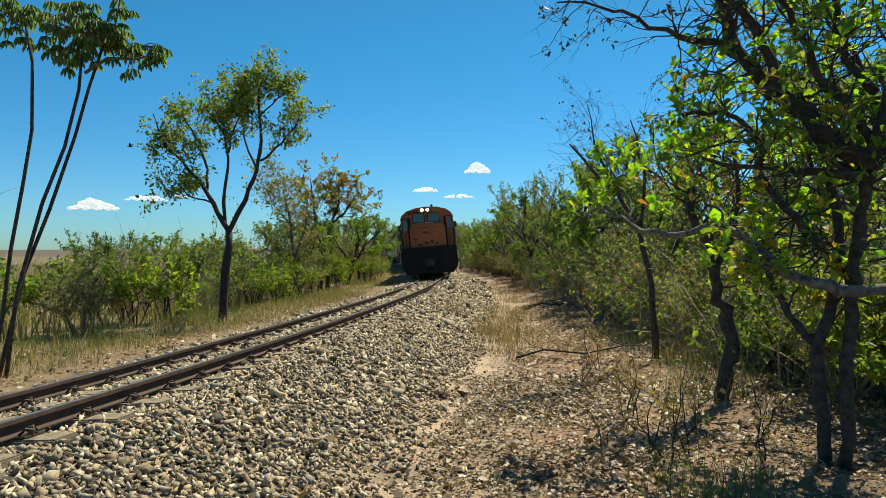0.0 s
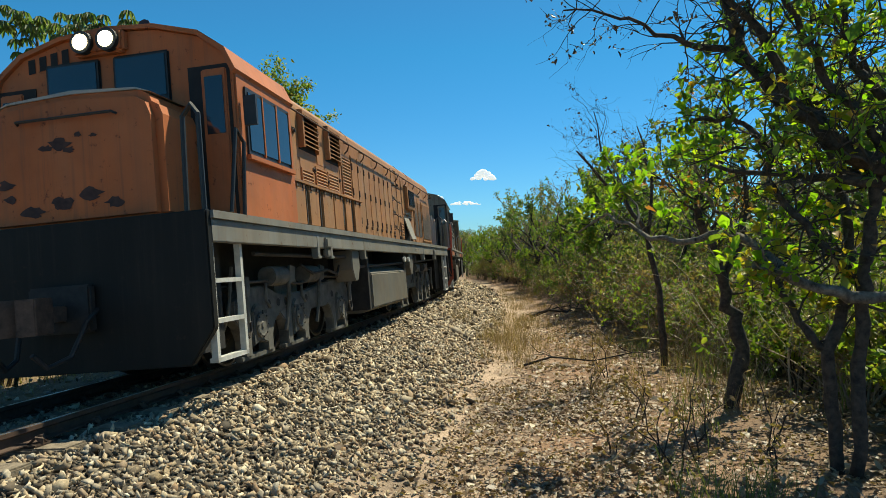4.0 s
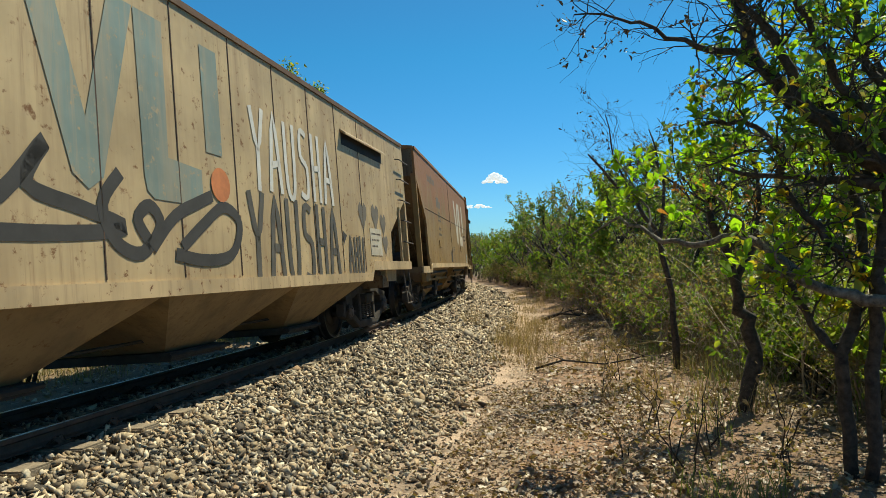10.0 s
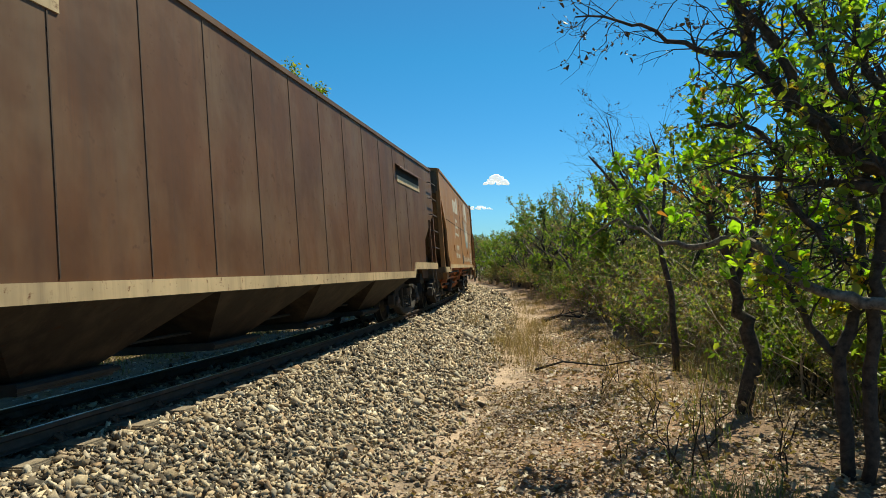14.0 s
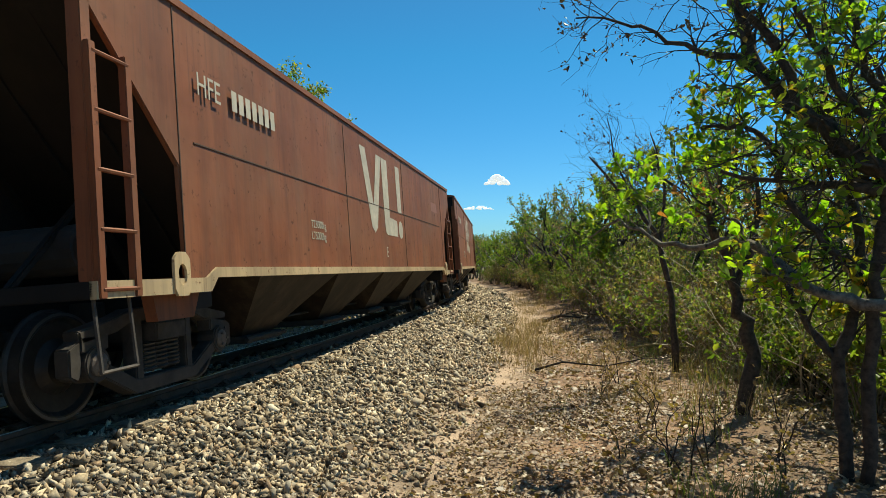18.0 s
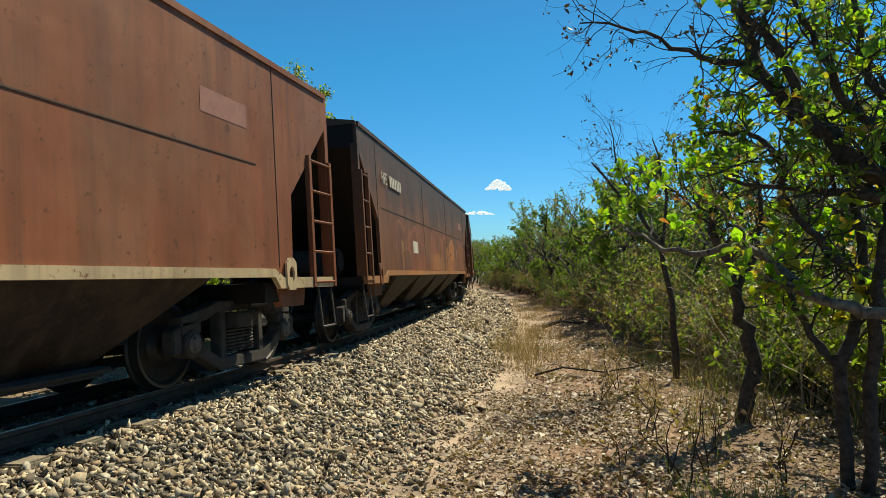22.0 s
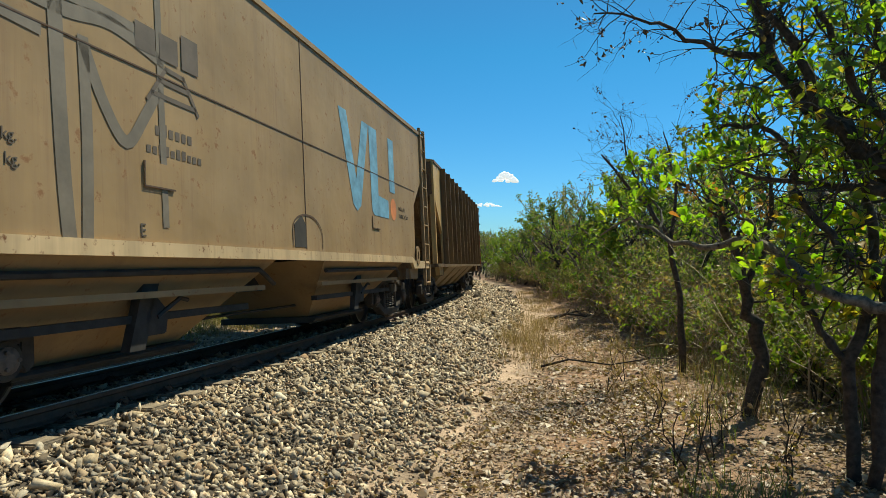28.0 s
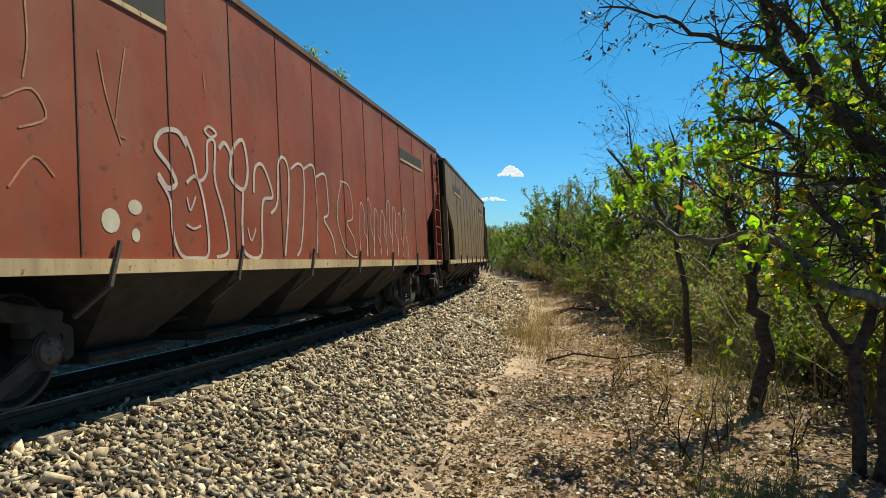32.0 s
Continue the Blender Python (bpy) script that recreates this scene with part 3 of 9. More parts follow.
WAGON_WHEEL_R, LOCO_WHEEL_R = 0.405, 0.46
WHEEL_M = {r: (wheelset_mesh(r), (rim_mesh(r, -1), rim_mesh(r, 1))) for r in (WAGON_WHEEL_R, LOCO_WHEEL_R)}
CAP_M = [cap_mesh(-1), cap_mesh(1)]
FRAME_M = []
for y0, y1 in ((0.74, 0.89), (-0.89, -0.74)):
    FRAME_G = Geo()
    FRAME_G.prism([(-1.02, 0.56), (-0.62, 0.62), (-0.46, 0.68), (0.46, 0.68), (0.62, 0.62), (1.02, 0.56), (1.05, 0.66), (0.62, 0.74), (0.44, 0.79), (-0.44, 0.79), (-0.62, 0.74), (-1.05, 0.66)], "y", y0, y1)
    FRAME_G.prism([(-0.98, 0.44), (-0.80, 0.42), (-0.42, 0.22), (0.42, 0.22), (0.80, 0.42), (0.98, 0.44), (0.86, 0.32), (0.44, 0.10), (-0.44, 0.10), (-0.86, 0.32)], "y", y0, y1)
    for sx in (-1, 1):
        FRAME_G.box(sx * 0.36 - 0.05, sx * 0.36 + 0.05, y0 + 0.01, y1 - 0.01, 0.2, 0.70)
        FRAME_G.box(sx * 0.885 - 0.15, sx * 0.885 + 0.15, y0, y1, 0.50, 0.62)
        FRAME_G.lathe([(y0 - 0.02, 0.135), (y1 + 0.02, 0.135)], (sx * 0.885, 0, 0.405), 18)
        FRAME_G.prism([(sx * 1.02, 0.60), (sx * 1.14, 0.54), (sx * 1.14, 0.34), (sx * 1.06, 0.30), (sx * 1.02, 0.36)], "y", y0 + 0.01, y1 - 0.01)
    FRAME_M.append(FRAME_G.mesh("side_frame", BOGIE, 0.012))
BOLSTER_M = Geo().box(-0.22, 0.22, -0.95, 0.95, 0.50, 0.66).box(-0.3, 0.3, -0.45, 0.45, 0.66, 0.86).mesh("bolster", BOGIE, 0.015)
_sp = Geo()
_coil = [(0.066 * math.cos(2 * math.pi * k / 9), 0.066 * math.sin(2 * math.pi * k / 9), 0.245 + 0.245 * k / 63) for k in range(64)]
SPRING_M = _sp.tube(_coil, 0.015, 4).mesh("coil_spring", SPRING)
WHEELS = []      # every wheelset with its radius and place, for the rolling


def wagon_bogie(parent, x):
    b = part("bogie", BOLSTER_M, None, parent, "dark cast-steel two-axle bogie", at=pose(x, 0, 0))
    for fm in FRAME_M:
        part("side_frame", fm, None, b)
    for sy in (-0.81, 0.81):
        for sx in (-0.17, 0, 0.17):
            part("coil_spring", SPRING_M, None, b, at=pose(sx, sy, 0))
    for dx in (-0.885, 0.885):
        w = part("wheelset", WHEEL_M[WAGON_WHEEL_R][0], None, b, at=pose(dx, 0, WAGON_WHEEL_R))
        WHEELS.append((w, WAGON_WHEEL_R, dx))
        for rm in rim_join[WAGON_WHEEL_R]:
            part("rim", rm, None, b, at=pose(dx, 0, WAGON_WHEEL_R))
        for cm in CAP_M:
            part("bearing_cap", cm, None, b, at=pose(dx, 0, 0.405))


rim_join = {r: WHEEL_M[r][1] for r in WHEEL_M}


def coupler(parent, x, sg, z=0.82):
    g = Geo().box(x, x + sg * 0.42, -0.075, 0.075, z - 0.07, z + 0.07)
    g.prism([(x + sg * 0.34, -0.14), (x + sg * 0.58, -0.17), (x + sg * 0.66, -0.06), (x + sg * 0.56, 0.02), (x + sg * 0.66, 0.1), (x + sg * 0.58, 0.16), (x + sg * 0.36, 0.13)], "z", z - 0.15, z + 0.15)
    c = part("coupler", g, COUPLER, parent, "rust-brown knuckle coupler", 0.01)
    h = Geo()
    for sy in (-0.3, 0.34):
        h.tube([(x, sy, z + 0.02), (x + sg * 0.16, sy, z - 0.08), (x + sg * 0.3, sy * 0.8, z - 0.36), (x + sg * 0.5, sy * 0.6, z - 0.42), (x + sg * 0.62, sy * 0.5, z - 0.3)], 0.022, 6)
    part("brake_hose", h, STEEL_DARK, parent)
    return c


COUPLER = plain("coupler_rust", (0.10, 0.066, 0.05), 0.8, 0.2, 0.5, 10)


def stroke(g, pts, w, y, closed=False, depth=0.004):
    """A painted line along (x, z) points, a thin raised band facing the near side."""
    pts = [Vector(p) for p in pts]
    n = len(pts)
    off = []
    for i, p in enumerate(pts):
        a = pts[i - 1] if (i or closed) else p
        b = pts[(i + 1) % n] if (i < n - 1 or closed) else p
        t = (b - a)
        t = t.normalized() if t.length > 1e-9 else Vector((1, 0))
        off.append(Vector((-t.y, t.x)) * w / 2)
    m = n if closed else n - 1
    for i in range(m):
        j = (i + 1) % n
        q = [pts[i] + off[i], pts[j] + off[j], pts[j] - off[j], pts[i] - off[i]]
        g.add([(p.x, y, p.y) for p in q], [(0, 1, 2, 3)])
    return g


def smooth(pts, n=5, closed=False):
    """A flowing curve through the points."""
    pts = [Vector(p) for p in pts]
    m = len(pts)
    out = []
    for i in range(m if closed else m - 1):
        p0 = pts[i - 1] if (i or closed) else pts[i]
        p1, p2 = pts[i], pts[(i + 1) % m]
        p3 = pts[(i + 2) % m] if (closed or i + 2 < m) else p2
        for k in range(n):
            t = k / n
            out.append(0.5 * (2 * p1 + (p2 - p0) * t + (2 * p0 - 5 * p1 + 4 * p2 - p3) * t * t + (3 * p1 - p0 - 3 * p2 + p3) * t ** 3))
    return out if closed else out + [pts[-1]]


def shape(g, pts, y):
    g.add([(p[0], y, p[1]) for p in pts], [tuple(range(len(pts)))])
    return g


def ring_pts(cx, cz, rx, rz, n=20, a0=0.0, a1=360.0):
    return [(cx + rx * math.cos(radians(a0 + (a1 - a0) * k / n)), cz + rz * math.sin(radians(a0 + (a1 - a0) * k / n))) for k in range(n + (a1 - a0 != 360.0))]


HOPPER = {  # length, top, cut-out: start height, end x, end height; sill of the ends and of the middle; step; pockets
    "A": dict(L=14.8, top=3.30, z0=2.95, ex=1.06, z1=1.92, ends=(0.88, 1.0), mid=(1.0, 1.09), step=1.42, pockets=4, low=0.34),
    "B": dict(L=12.3, top=3.72, z0=3.10, ex=1.07, z1=2.18, ends=(0.94, 1.09), mid=(1.05, 1.16), step=1.3, pockets=2, low=0.30),
    "C": dict(L=15.05, top=3.46, z0=2.42, ex=1.14, z1=1.70, ends=(1.04, 1.19), mid=(0.87, 1.0), step=2.3, pockets=4, low=0.34),
    "D": dict(L=12.35, top=3.42, z0=2.60, ex=1.06, z1=1.78, ends=(0.96, 1.04), mid=(0.96, 1.03), step=1.3, pockets=4, low=0.36),
    "E": dict(L=12.9, top=3.46, z0=2.50, ex=1.19, z1=1.78, ends=(0.9, 1.0), mid=(0.9, 1.0), step=1.3, pockets=5, low=0.32),
}
YW = 1.33


def hopper(kind, body, label, sill_paint, pocket_paint, group="wagons of the train"):
    p = HOPPER[kind]
    L, top, ex = p["L"], p["top"], p["ex"]
    car = tagged(new("hopper_wagon"), label, "hopper wagon", group)
    end_paint = RUSTY_SHADED_END if kind in "BD" or body is CREAM else SOOTY_SHADED_END

    def X(x):
        return x - L / 2
    # sides with slanted cut-outs at both ends
    for sy in (-1, 1):
        out = [(X(0), top), (X(0), p["z0"]), (X(ex), p["z1"]), (X(ex + 0.04), p["ends"][1] - 0.02), (X(p["step"] - 0.05), p["ends"][1] - 0.02), (X(p["step"] + 0.13), p["mid"][1] - 0.02),
               (X(L - p["step"] - 0.13), p["mid"][1] - 0.02), (X(L - p["step"] + 0.05), p["ends"][1] - 0.02), (X(L - ex - 0.04), p["ends"][1] - 0.02), (X(L - ex), p["z1"]), (X(L), p["z0"]), (X(L), top)]
        part("side_wall", Geo().prism(out, "y", sy * (YW - 0.05), sy * YW), body, car, bevel=0.008)
    # ends: upright sheet above, sloping sheet below
    for e in (0, 1):
        def E(x):
            return X(x) if not e else X(L - x)
        slope = (p["z1"] - p["z0"]) / ex
        xl = (1.05 - p["z0"]) / slope
        xl = min(xl, 3.2)
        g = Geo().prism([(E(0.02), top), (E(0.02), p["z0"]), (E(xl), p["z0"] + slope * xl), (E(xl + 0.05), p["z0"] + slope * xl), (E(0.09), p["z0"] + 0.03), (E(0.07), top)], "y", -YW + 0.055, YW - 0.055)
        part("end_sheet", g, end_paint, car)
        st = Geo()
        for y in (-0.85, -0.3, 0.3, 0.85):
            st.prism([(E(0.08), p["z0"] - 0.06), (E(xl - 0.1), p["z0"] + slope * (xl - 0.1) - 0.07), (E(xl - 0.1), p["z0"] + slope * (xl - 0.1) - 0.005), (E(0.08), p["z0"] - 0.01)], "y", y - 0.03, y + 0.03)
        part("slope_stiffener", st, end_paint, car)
        for y in (0.34, -0.38):
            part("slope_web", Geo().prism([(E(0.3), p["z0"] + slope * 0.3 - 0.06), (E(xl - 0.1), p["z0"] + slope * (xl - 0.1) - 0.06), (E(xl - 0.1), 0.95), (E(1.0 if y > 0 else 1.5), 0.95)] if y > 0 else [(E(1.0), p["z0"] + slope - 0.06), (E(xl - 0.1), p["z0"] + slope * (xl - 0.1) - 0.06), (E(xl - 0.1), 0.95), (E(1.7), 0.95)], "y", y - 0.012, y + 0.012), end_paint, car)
        part("brake_reservoir", Geo().cyl((E(0.75), -0.75, 1.28), (E(0.75), 0.55, 1.28), 0.2, 16), SOOT, car, bevel=0.03)
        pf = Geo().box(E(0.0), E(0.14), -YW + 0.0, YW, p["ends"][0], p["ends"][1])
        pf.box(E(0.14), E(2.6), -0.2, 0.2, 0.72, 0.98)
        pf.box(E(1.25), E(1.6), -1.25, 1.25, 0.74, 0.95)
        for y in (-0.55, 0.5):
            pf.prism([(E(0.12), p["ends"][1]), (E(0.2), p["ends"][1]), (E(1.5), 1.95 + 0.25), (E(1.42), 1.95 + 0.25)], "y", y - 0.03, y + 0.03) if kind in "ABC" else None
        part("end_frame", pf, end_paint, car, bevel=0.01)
        for sy in (-1, 1):
            post = Geo().box(E(0.0), E(0.10), sy * YW, sy * (YW - 0.11), p["ends"][1], p["z0"] + 0.05)
            part("corner_post", post, body, car, bevel=0.006)
            # bracing gusset above the bogie
            part("side_bracket", Geo().prism([(E(ex - 0.35), p["ends"][0]), (E(ex + 0.3), p["ends"][0]), (E(ex + 0.2), p["ends"][0] - 0.2), (E(ex - 0.3), p["ends"][0] - 0.2)], "y", sy * (YW - 0.06), sy * (YW - 0.16)), body, car)
        # step under the corner
        s = Geo()
        if not e and kind != "A":
            coupler(car, E(0.0), -1)
            continue
        for xa in (0.04, 0.40):
            s.tube([(E(xa), -YW + 0.04, p["ends"][0]), (E(xa), -YW + 0.0, 0.40)], 0.014, 5)
        s.tube([(E(0.03), -YW, 0.40), (E(0.41), -YW, 0.40)], 0.014, 5)
        part("foot_step", s, IRON, car)
        coupler(car, E(0.0), 1 if e else -1)
    # side sills, stepped near the ends
    for sy in (-1, 1):
        y0, y1 = sy * (YW - 0.03), sy * (YW + 0.025)
        sl = Geo()
        (a0, a1), (b0, b1), st = p["ends"], p["mid"], p["step"]
        lo = [(X(0), a1), (X(st - 0.06), a1), (X(st + 0.12), b1), (X(L - st - 0.12), b1), (X(L - st + 0.06), a1), (X(L), a1)]
        hi = [(X(L), a0), (X(L - st + 0.0), a0), (X(L - st - 0.12), b0), (X(st + 0.12), b0), (X(st), a0), (X(0), a0)]
        for i in range(5):
            sl.prism([lo[i], lo[i + 1], hi[4 - i], hi[5 - i]], "y", y0, y1)
        part("side_sill", sl, sill_paint, car, "long painted sill")
    # roof with running board and hatches
    roof = Geo().prism([(-YW, top - 0.01), (-YW + 0.02, top + 0.04), (-0.75, top + 0.13), (0, top + 0.17), (0.75, top + 0.13), (YW - 0.02, top + 0.04), (YW, top - 0.01)], "x", X(0.0), X(L))
    part("roof", roof, body, car)
    rn = random.Random(kind)
    k = 0
    xx = 0.9
    while xx < L - 1.2:
        part("roof_hatch", Geo().box(X(xx), X(xx + 0.75), -0.45, 0.45, top + 0.15, top + 0.235), SOOT, car, bevel=0.02)
        part("hatch_latch", Geo().box(X(xx + 0.3), X(xx + 0.42), -1.2, -1.0, top + 0.05, top + 0.15), SOOT, car)
        xx += (L - 1.8) / 5
    part("roof_edge", Geo().box(X(0.05), X(L - 0.05), -YW - 0.02, -YW + 0.04, top - 0.03, top + 0.035), ROOF_RUST if kind in "CDE" else body, car)
    # hopper pockets under the floor
    n, x0, x1 = p["pockets"], 2.5, L - 2.5
    w = (x1 - x0) / n
    for i in range(n):
        a, b = x0 + i * w + 0.02, x0 + (i + 1) * w - 0.02
        if kind == "B":
            a, b = ((1.75, 5.35), (6.65, 10.45))[i]
        c = (a + b) / 2
        g = Geo()
        zt, zb = p["mid"][0] + 0.02, p["low"]
        hw = min(0.42, w * 0.22) if kind != "B" else 0.95
        yb = 0.62
        vs = [(X(a), -YW + 0.04, zt), (X(b), -YW + 0.04, zt), (X(b), YW - 0.04, zt), (X(a), YW - 0.04, zt), (X(c - hw), -yb, zb), (X(c + hw), -yb, zb), (X(c + hw), yb, zb), (X(c - hw), yb, zb)]
        g.add(vs, [(0, 1, 5, 4), (1, 2, 6, 5), (2, 3, 7, 6), (3, 0, 4, 7), (4, 5, 6, 7), (0, 3, 2, 1)])
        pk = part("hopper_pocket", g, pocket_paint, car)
        gt = Geo().box(X(c - hw - 0.06), X(c + hw + 0.06), -yb - 0.1, yb + 0.1, zb - 0.09, zb - 0.005)
        gt.cyl((X(c - hw - 0.1), -yb - 0.12, zb - 0.04), (X(c + hw + 0.1), -yb - 0.12, zb - 0.04), 0.025, 6)
        part("discharge_gate", gt, STEEL_DARK, pk)
        if kind == "B":
            part("gate_rail", Geo().box(X(a + 0.25), X(b - 0.25), -1.06, -0.98, 0.55, 0.61), STEEL_DARK, pk)
            part("gate_latch", Geo().prism([(X(c - 0.15), 0.44), (X(c + 0.12), 0.44), (X(c + 0.16), 0.62), (X(c), 0.76), (X(c - 0.14), 0.66)], "y", -1.10, -0.98), STEEL_DARK, pk, bevel=0.012)
            part("latch_arm", Geo().tube([(X(c), -1.1, 0.58), (X(c + 0.28), -1.12, 0.72), (X(c + 0.42), -1.1, 0.7)], 0.02, 5), STEEL_DARK, pk)
            part("pocket_post", Geo().prism([(X(c - 0.10), 1.02), (X(c + 0.10), 1.02), (X(c - 0.16), 0.34), (X(c - 0.34), 0.34)], "y", -1.10, -1.02), STEEL_DARK, pk)
            part("steam_pipe", Geo().tube([(X(a + 0.2), -1.22, 0.93), (X(b - 0.3), -1.22, 0.95), (X(b - 0.1), -1.2, 0.88), (X(b + 0.25), -1.1, 0.80)], 0.028, 6), STEEL_DARK, pk)
            part("pocket_rib", Geo().prism([(X(a + 0.12), -1.19), (X(b - 0.12), -1.19), (X(b - 0.12), -1.12), (X(a + 0.12), -1.12)], "z", 0.74, 0.79), pocket_paint, pk)
    part("centre_sill", Geo().box(X(0.3), X(L - 0.3), -0.19, 0.19, 0.70, 0.93), STEEL_DARK, car)
    part("brake_rod", Geo().cyl((X(1.4), -0.55, 0.46), (X(L - 1.4), -0.5, 0.48), 0.018, 6), STEEL_DARK, car)
    for bx in (1.435, L - 1.435):
        wagon_bogie(car, X(bx))
    return car, X, p


# soot on the ends, darkened further to paint in their unlit look
SOOTY_SHADED_END = paint("sooty_shaded_end_paint", (0.016, 0.013, 0.012), rust=(0.03, 0.02, 0.016), wear=0.3, dust=0.02, streak=0.3, dirt=(0.02, 0.015, 0.012))
POCKET_TAN = paint("dusty_tan_pocket_paint", (0.33, 0.235, 0.125), rust=(0.2, 0.12, 0.06), wear=0.5, dust=0.2, streak=0.7, dirt=(0.10, 0.07, 0.045))
# rust and soot, with the shade of the pale wagons' ends painted in
RUSTY_SHADED_END = paint("rusty_sooty_shaded_end_paint", (0.20, 0.135, 0.075), rust=(0.11, 0.05, 0.028), wear=0.9, dust=0.1, streak=0.9, dirt=(0.045, 0.03, 0.02))
# grimy pockets, coloured near black to paint in the shade under the floor
GRIME_SHADE = paint("grimy_shaded_hopper_underside", (0.022, 0.016, 0.013), rust=(0.06, 0.03, 0.02), wear=0.4, dust=0.06, streak=0.3)
ROOF_RUST = paint("rusty_roof_edge", (0.15, 0.075, 0.04), wear=0.8, dust=0.2)
IRON = plain("worn_iron", (0.085, 0.07, 0.06), 0.65, 0.4, 0.4, 14)
SEAM = plain("weld_seam_rust", (0.075, 0.042, 0.028), 0.9, 0, 0.4, 20)


def seams(car, X, p, xs, zs=(), body=None):
    for x in xs:
        part("weld_seam", Geo().box(X(x) - 0.006, X(x) + 0.006, -YW - 0.006, -YW + 0.004, p["mid"][1] + 0.02, p["top"] - 0.04), SEAM, car)
    for z, xa, xb in zs:
        part("weld_seam", Geo().box(X(xa), X(xb), -YW - 0.007, -YW + 0.004, z - 0.006, z + 0.006), SEAM, car)


def ladder(car, mat, xa, xb, z0, z1, rungs, y=-YW - 0.01, r=0.016, post=0.06):
    for x in (xa, xb):
        part("ladder_post", Geo().box(x - post / 2, x + post / 2, y - 0.03, y + 0.03, z0, z1), mat, car, bevel=0.006)
    for k in range(rungs):
        z = z0 + 0.06 + (z1 - z0 - 0.12) * k / max(1, rungs - 1)
        part("ladder_rung", Geo().cyl((xa, y - 0.02, z), (xb, y - 0.02, z), r, 6), mat, car)


def rungs(car, mat, x0, x1, zs, y=-YW):
    for z in zs:
        part("grab_rung", Geo().tube([(x0, y + 0.01, z + 0.02), (x0, y - 0.09, z), (x1, y - 0.09, z - 0.02), (x1, y + 0.01, z)], 0.013, 5), mat, car)


def hand_wheel(car, x, y, z, r=0.25):
    g = Geo()
    pts = [(x, y + r * math.cos(2 * math.pi * k / 20), z + r * math.sin(2 * math.pi * k / 20)) for k in range(21)]
    g.tube(pts, 0.014, 5)
    for k in range(4):
        a = math.pi * k / 2
        g.cyl((x, y, z), (x, y + r * math.cos(a), z + r * math.sin(a)), 0.01, 5)
    g.cyl((x, y, z), (x + 0.12, y, z), 0.03, 8)
    part("brake_wheel", g, IRON, car, "spoked hand-brake wheel")


def lifting_plate(car, X, mat, x, p, z=None):
    """A rounded lug with a round hole above the sill."""
    z = z or p["ends"][1]
    out = resample([(-0.11, -0.12), (0.11, -0.12), (0.11, 0.17), (0.06, 0.23), (-0.06, 0.23), (-0.11, 0.17)], 20)
    hole = [(0.06 * math.cos(2 * math.pi * k / 20), 0.05 + 0.085 * math.sin(2 * math.pi * k / 20)) for k in range(20)]
    pl = ring_plate(out, hole, -YW - 0.04, -YW - 0.015)
    part("lifting_lug", Geo().add([(v[0] + X(x), v[1], v[2] + z + 0.08) for v in pl.v], pl.f), mat, car, "jacking lug with a round hole")


def words(name, text, size, x, z, y, mat, parent, stretch=1.0):
    """Lettering laid flat on the near side."""
    cu = bpy.data.curves.new(name, "FONT")
    cu.body, cu.size, cu.extrude = text, size, 0.002
    tmp = bpy.data.objects.new(name, cu)
    scene.collection.objects.link(tmp)
    me = bpy.data.meshes.new_from_object(tmp.evaluated_get(bpy.context.evaluated_depsgraph_get()))
    bpy.data.objects.remove(tmp)
    me.materials.clear()
    me.materials.append(mat)
    ob = new(name, me)
    ob.parent = parent
    ob.matrix_basis = pose(x, y, z, 90, 0, 0) @ Matrix.Diagonal((stretch, 1, 1, 1))
    return ob


def bars(name, x, z, w, h, n, y, mat, parent, gap=0.3):
    """Unreadable or private writing: a row of plain blocks."""
    step = w / n
    rn = random.Random(int(x * 100) + n)
    for k in range(n):
        hh = h * (rn.choice((1.0, 0.72, 0.72)) if name == "brand_block" else 1.0)
        part(name, Geo().add([(x + k * step, y, z), (x + (k + 1 - gap) * step, y, z), (x + (k + 1 - gap) * step, y, z + hh), (x + k * step, y, z + hh)], [(0, 1, 2, 3)]), mat, parent)

# ---- paints ----
CREAM = paint("cream_paint_dusty", (0.61, 0.45, 0.255), rust=(0.20, 0.10, 0.05), dust=0.35, wear=0.5, streak=0.75, dirt=(0.27, 0.17, 0.095))
CREAM_DULL = paint("dull_cream_paint", (0.37, 0.245, 0.122), rust=(0.24, 0.12, 0.06), dust=0.3, wear=0.4, dirt=(0.2, 0.13, 0.08))
TAN = paint("tan_paint_rusty", (0.303, 0.186, 0.064), rust=(0.22, 0.10, 0.04), wear=0.5, dust=0.3, top=((0.29, 0.125, 0.048), 2.35))
MAROON = paint("dark_maroon_paint", (0.144, 0.061, 0.027), rust=(0.11, 0.055, 0.035), wear=0.35, dust=0.2, streak=0.5, dirt=(0.06, 0.04, 0.03))
ORANGE_TAN = paint("faded_orange_paint", (0.403, 0.175, 0.051), rust=(0.24, 0.09, 0.04), wear=0.35, dust=0.3)
ORANGE_LOW = paint("orange_red_paint", (0.515, 0.117, 0.029), wear=0.35, dust=0.25)
RUST_RED = paint("iron_oxide_red_paint", (0.299, 0.098, 0.043), rust=(0.10, 0.045, 0.03), wear=0.35, dust=0.15, streak=0.5, dirt=(0.07, 0.035, 0.025))
BROWN = paint("brown_oxide_paint", (0.215, 0.079, 0.033), rust=(0.26, 0.11, 0.05), wear=0.5, dust=0.12, streak=0.6, dirt=(0.07, 0.04, 0.028), top=((0.070, 0.047, 0.032), 1.95))
RED = paint("bright_red_oxide_paint", (0.315, 0.066, 0.032), rust=(0.13, 0.055, 0.04), wear=0.4, dust=0.14, streak=0.3)
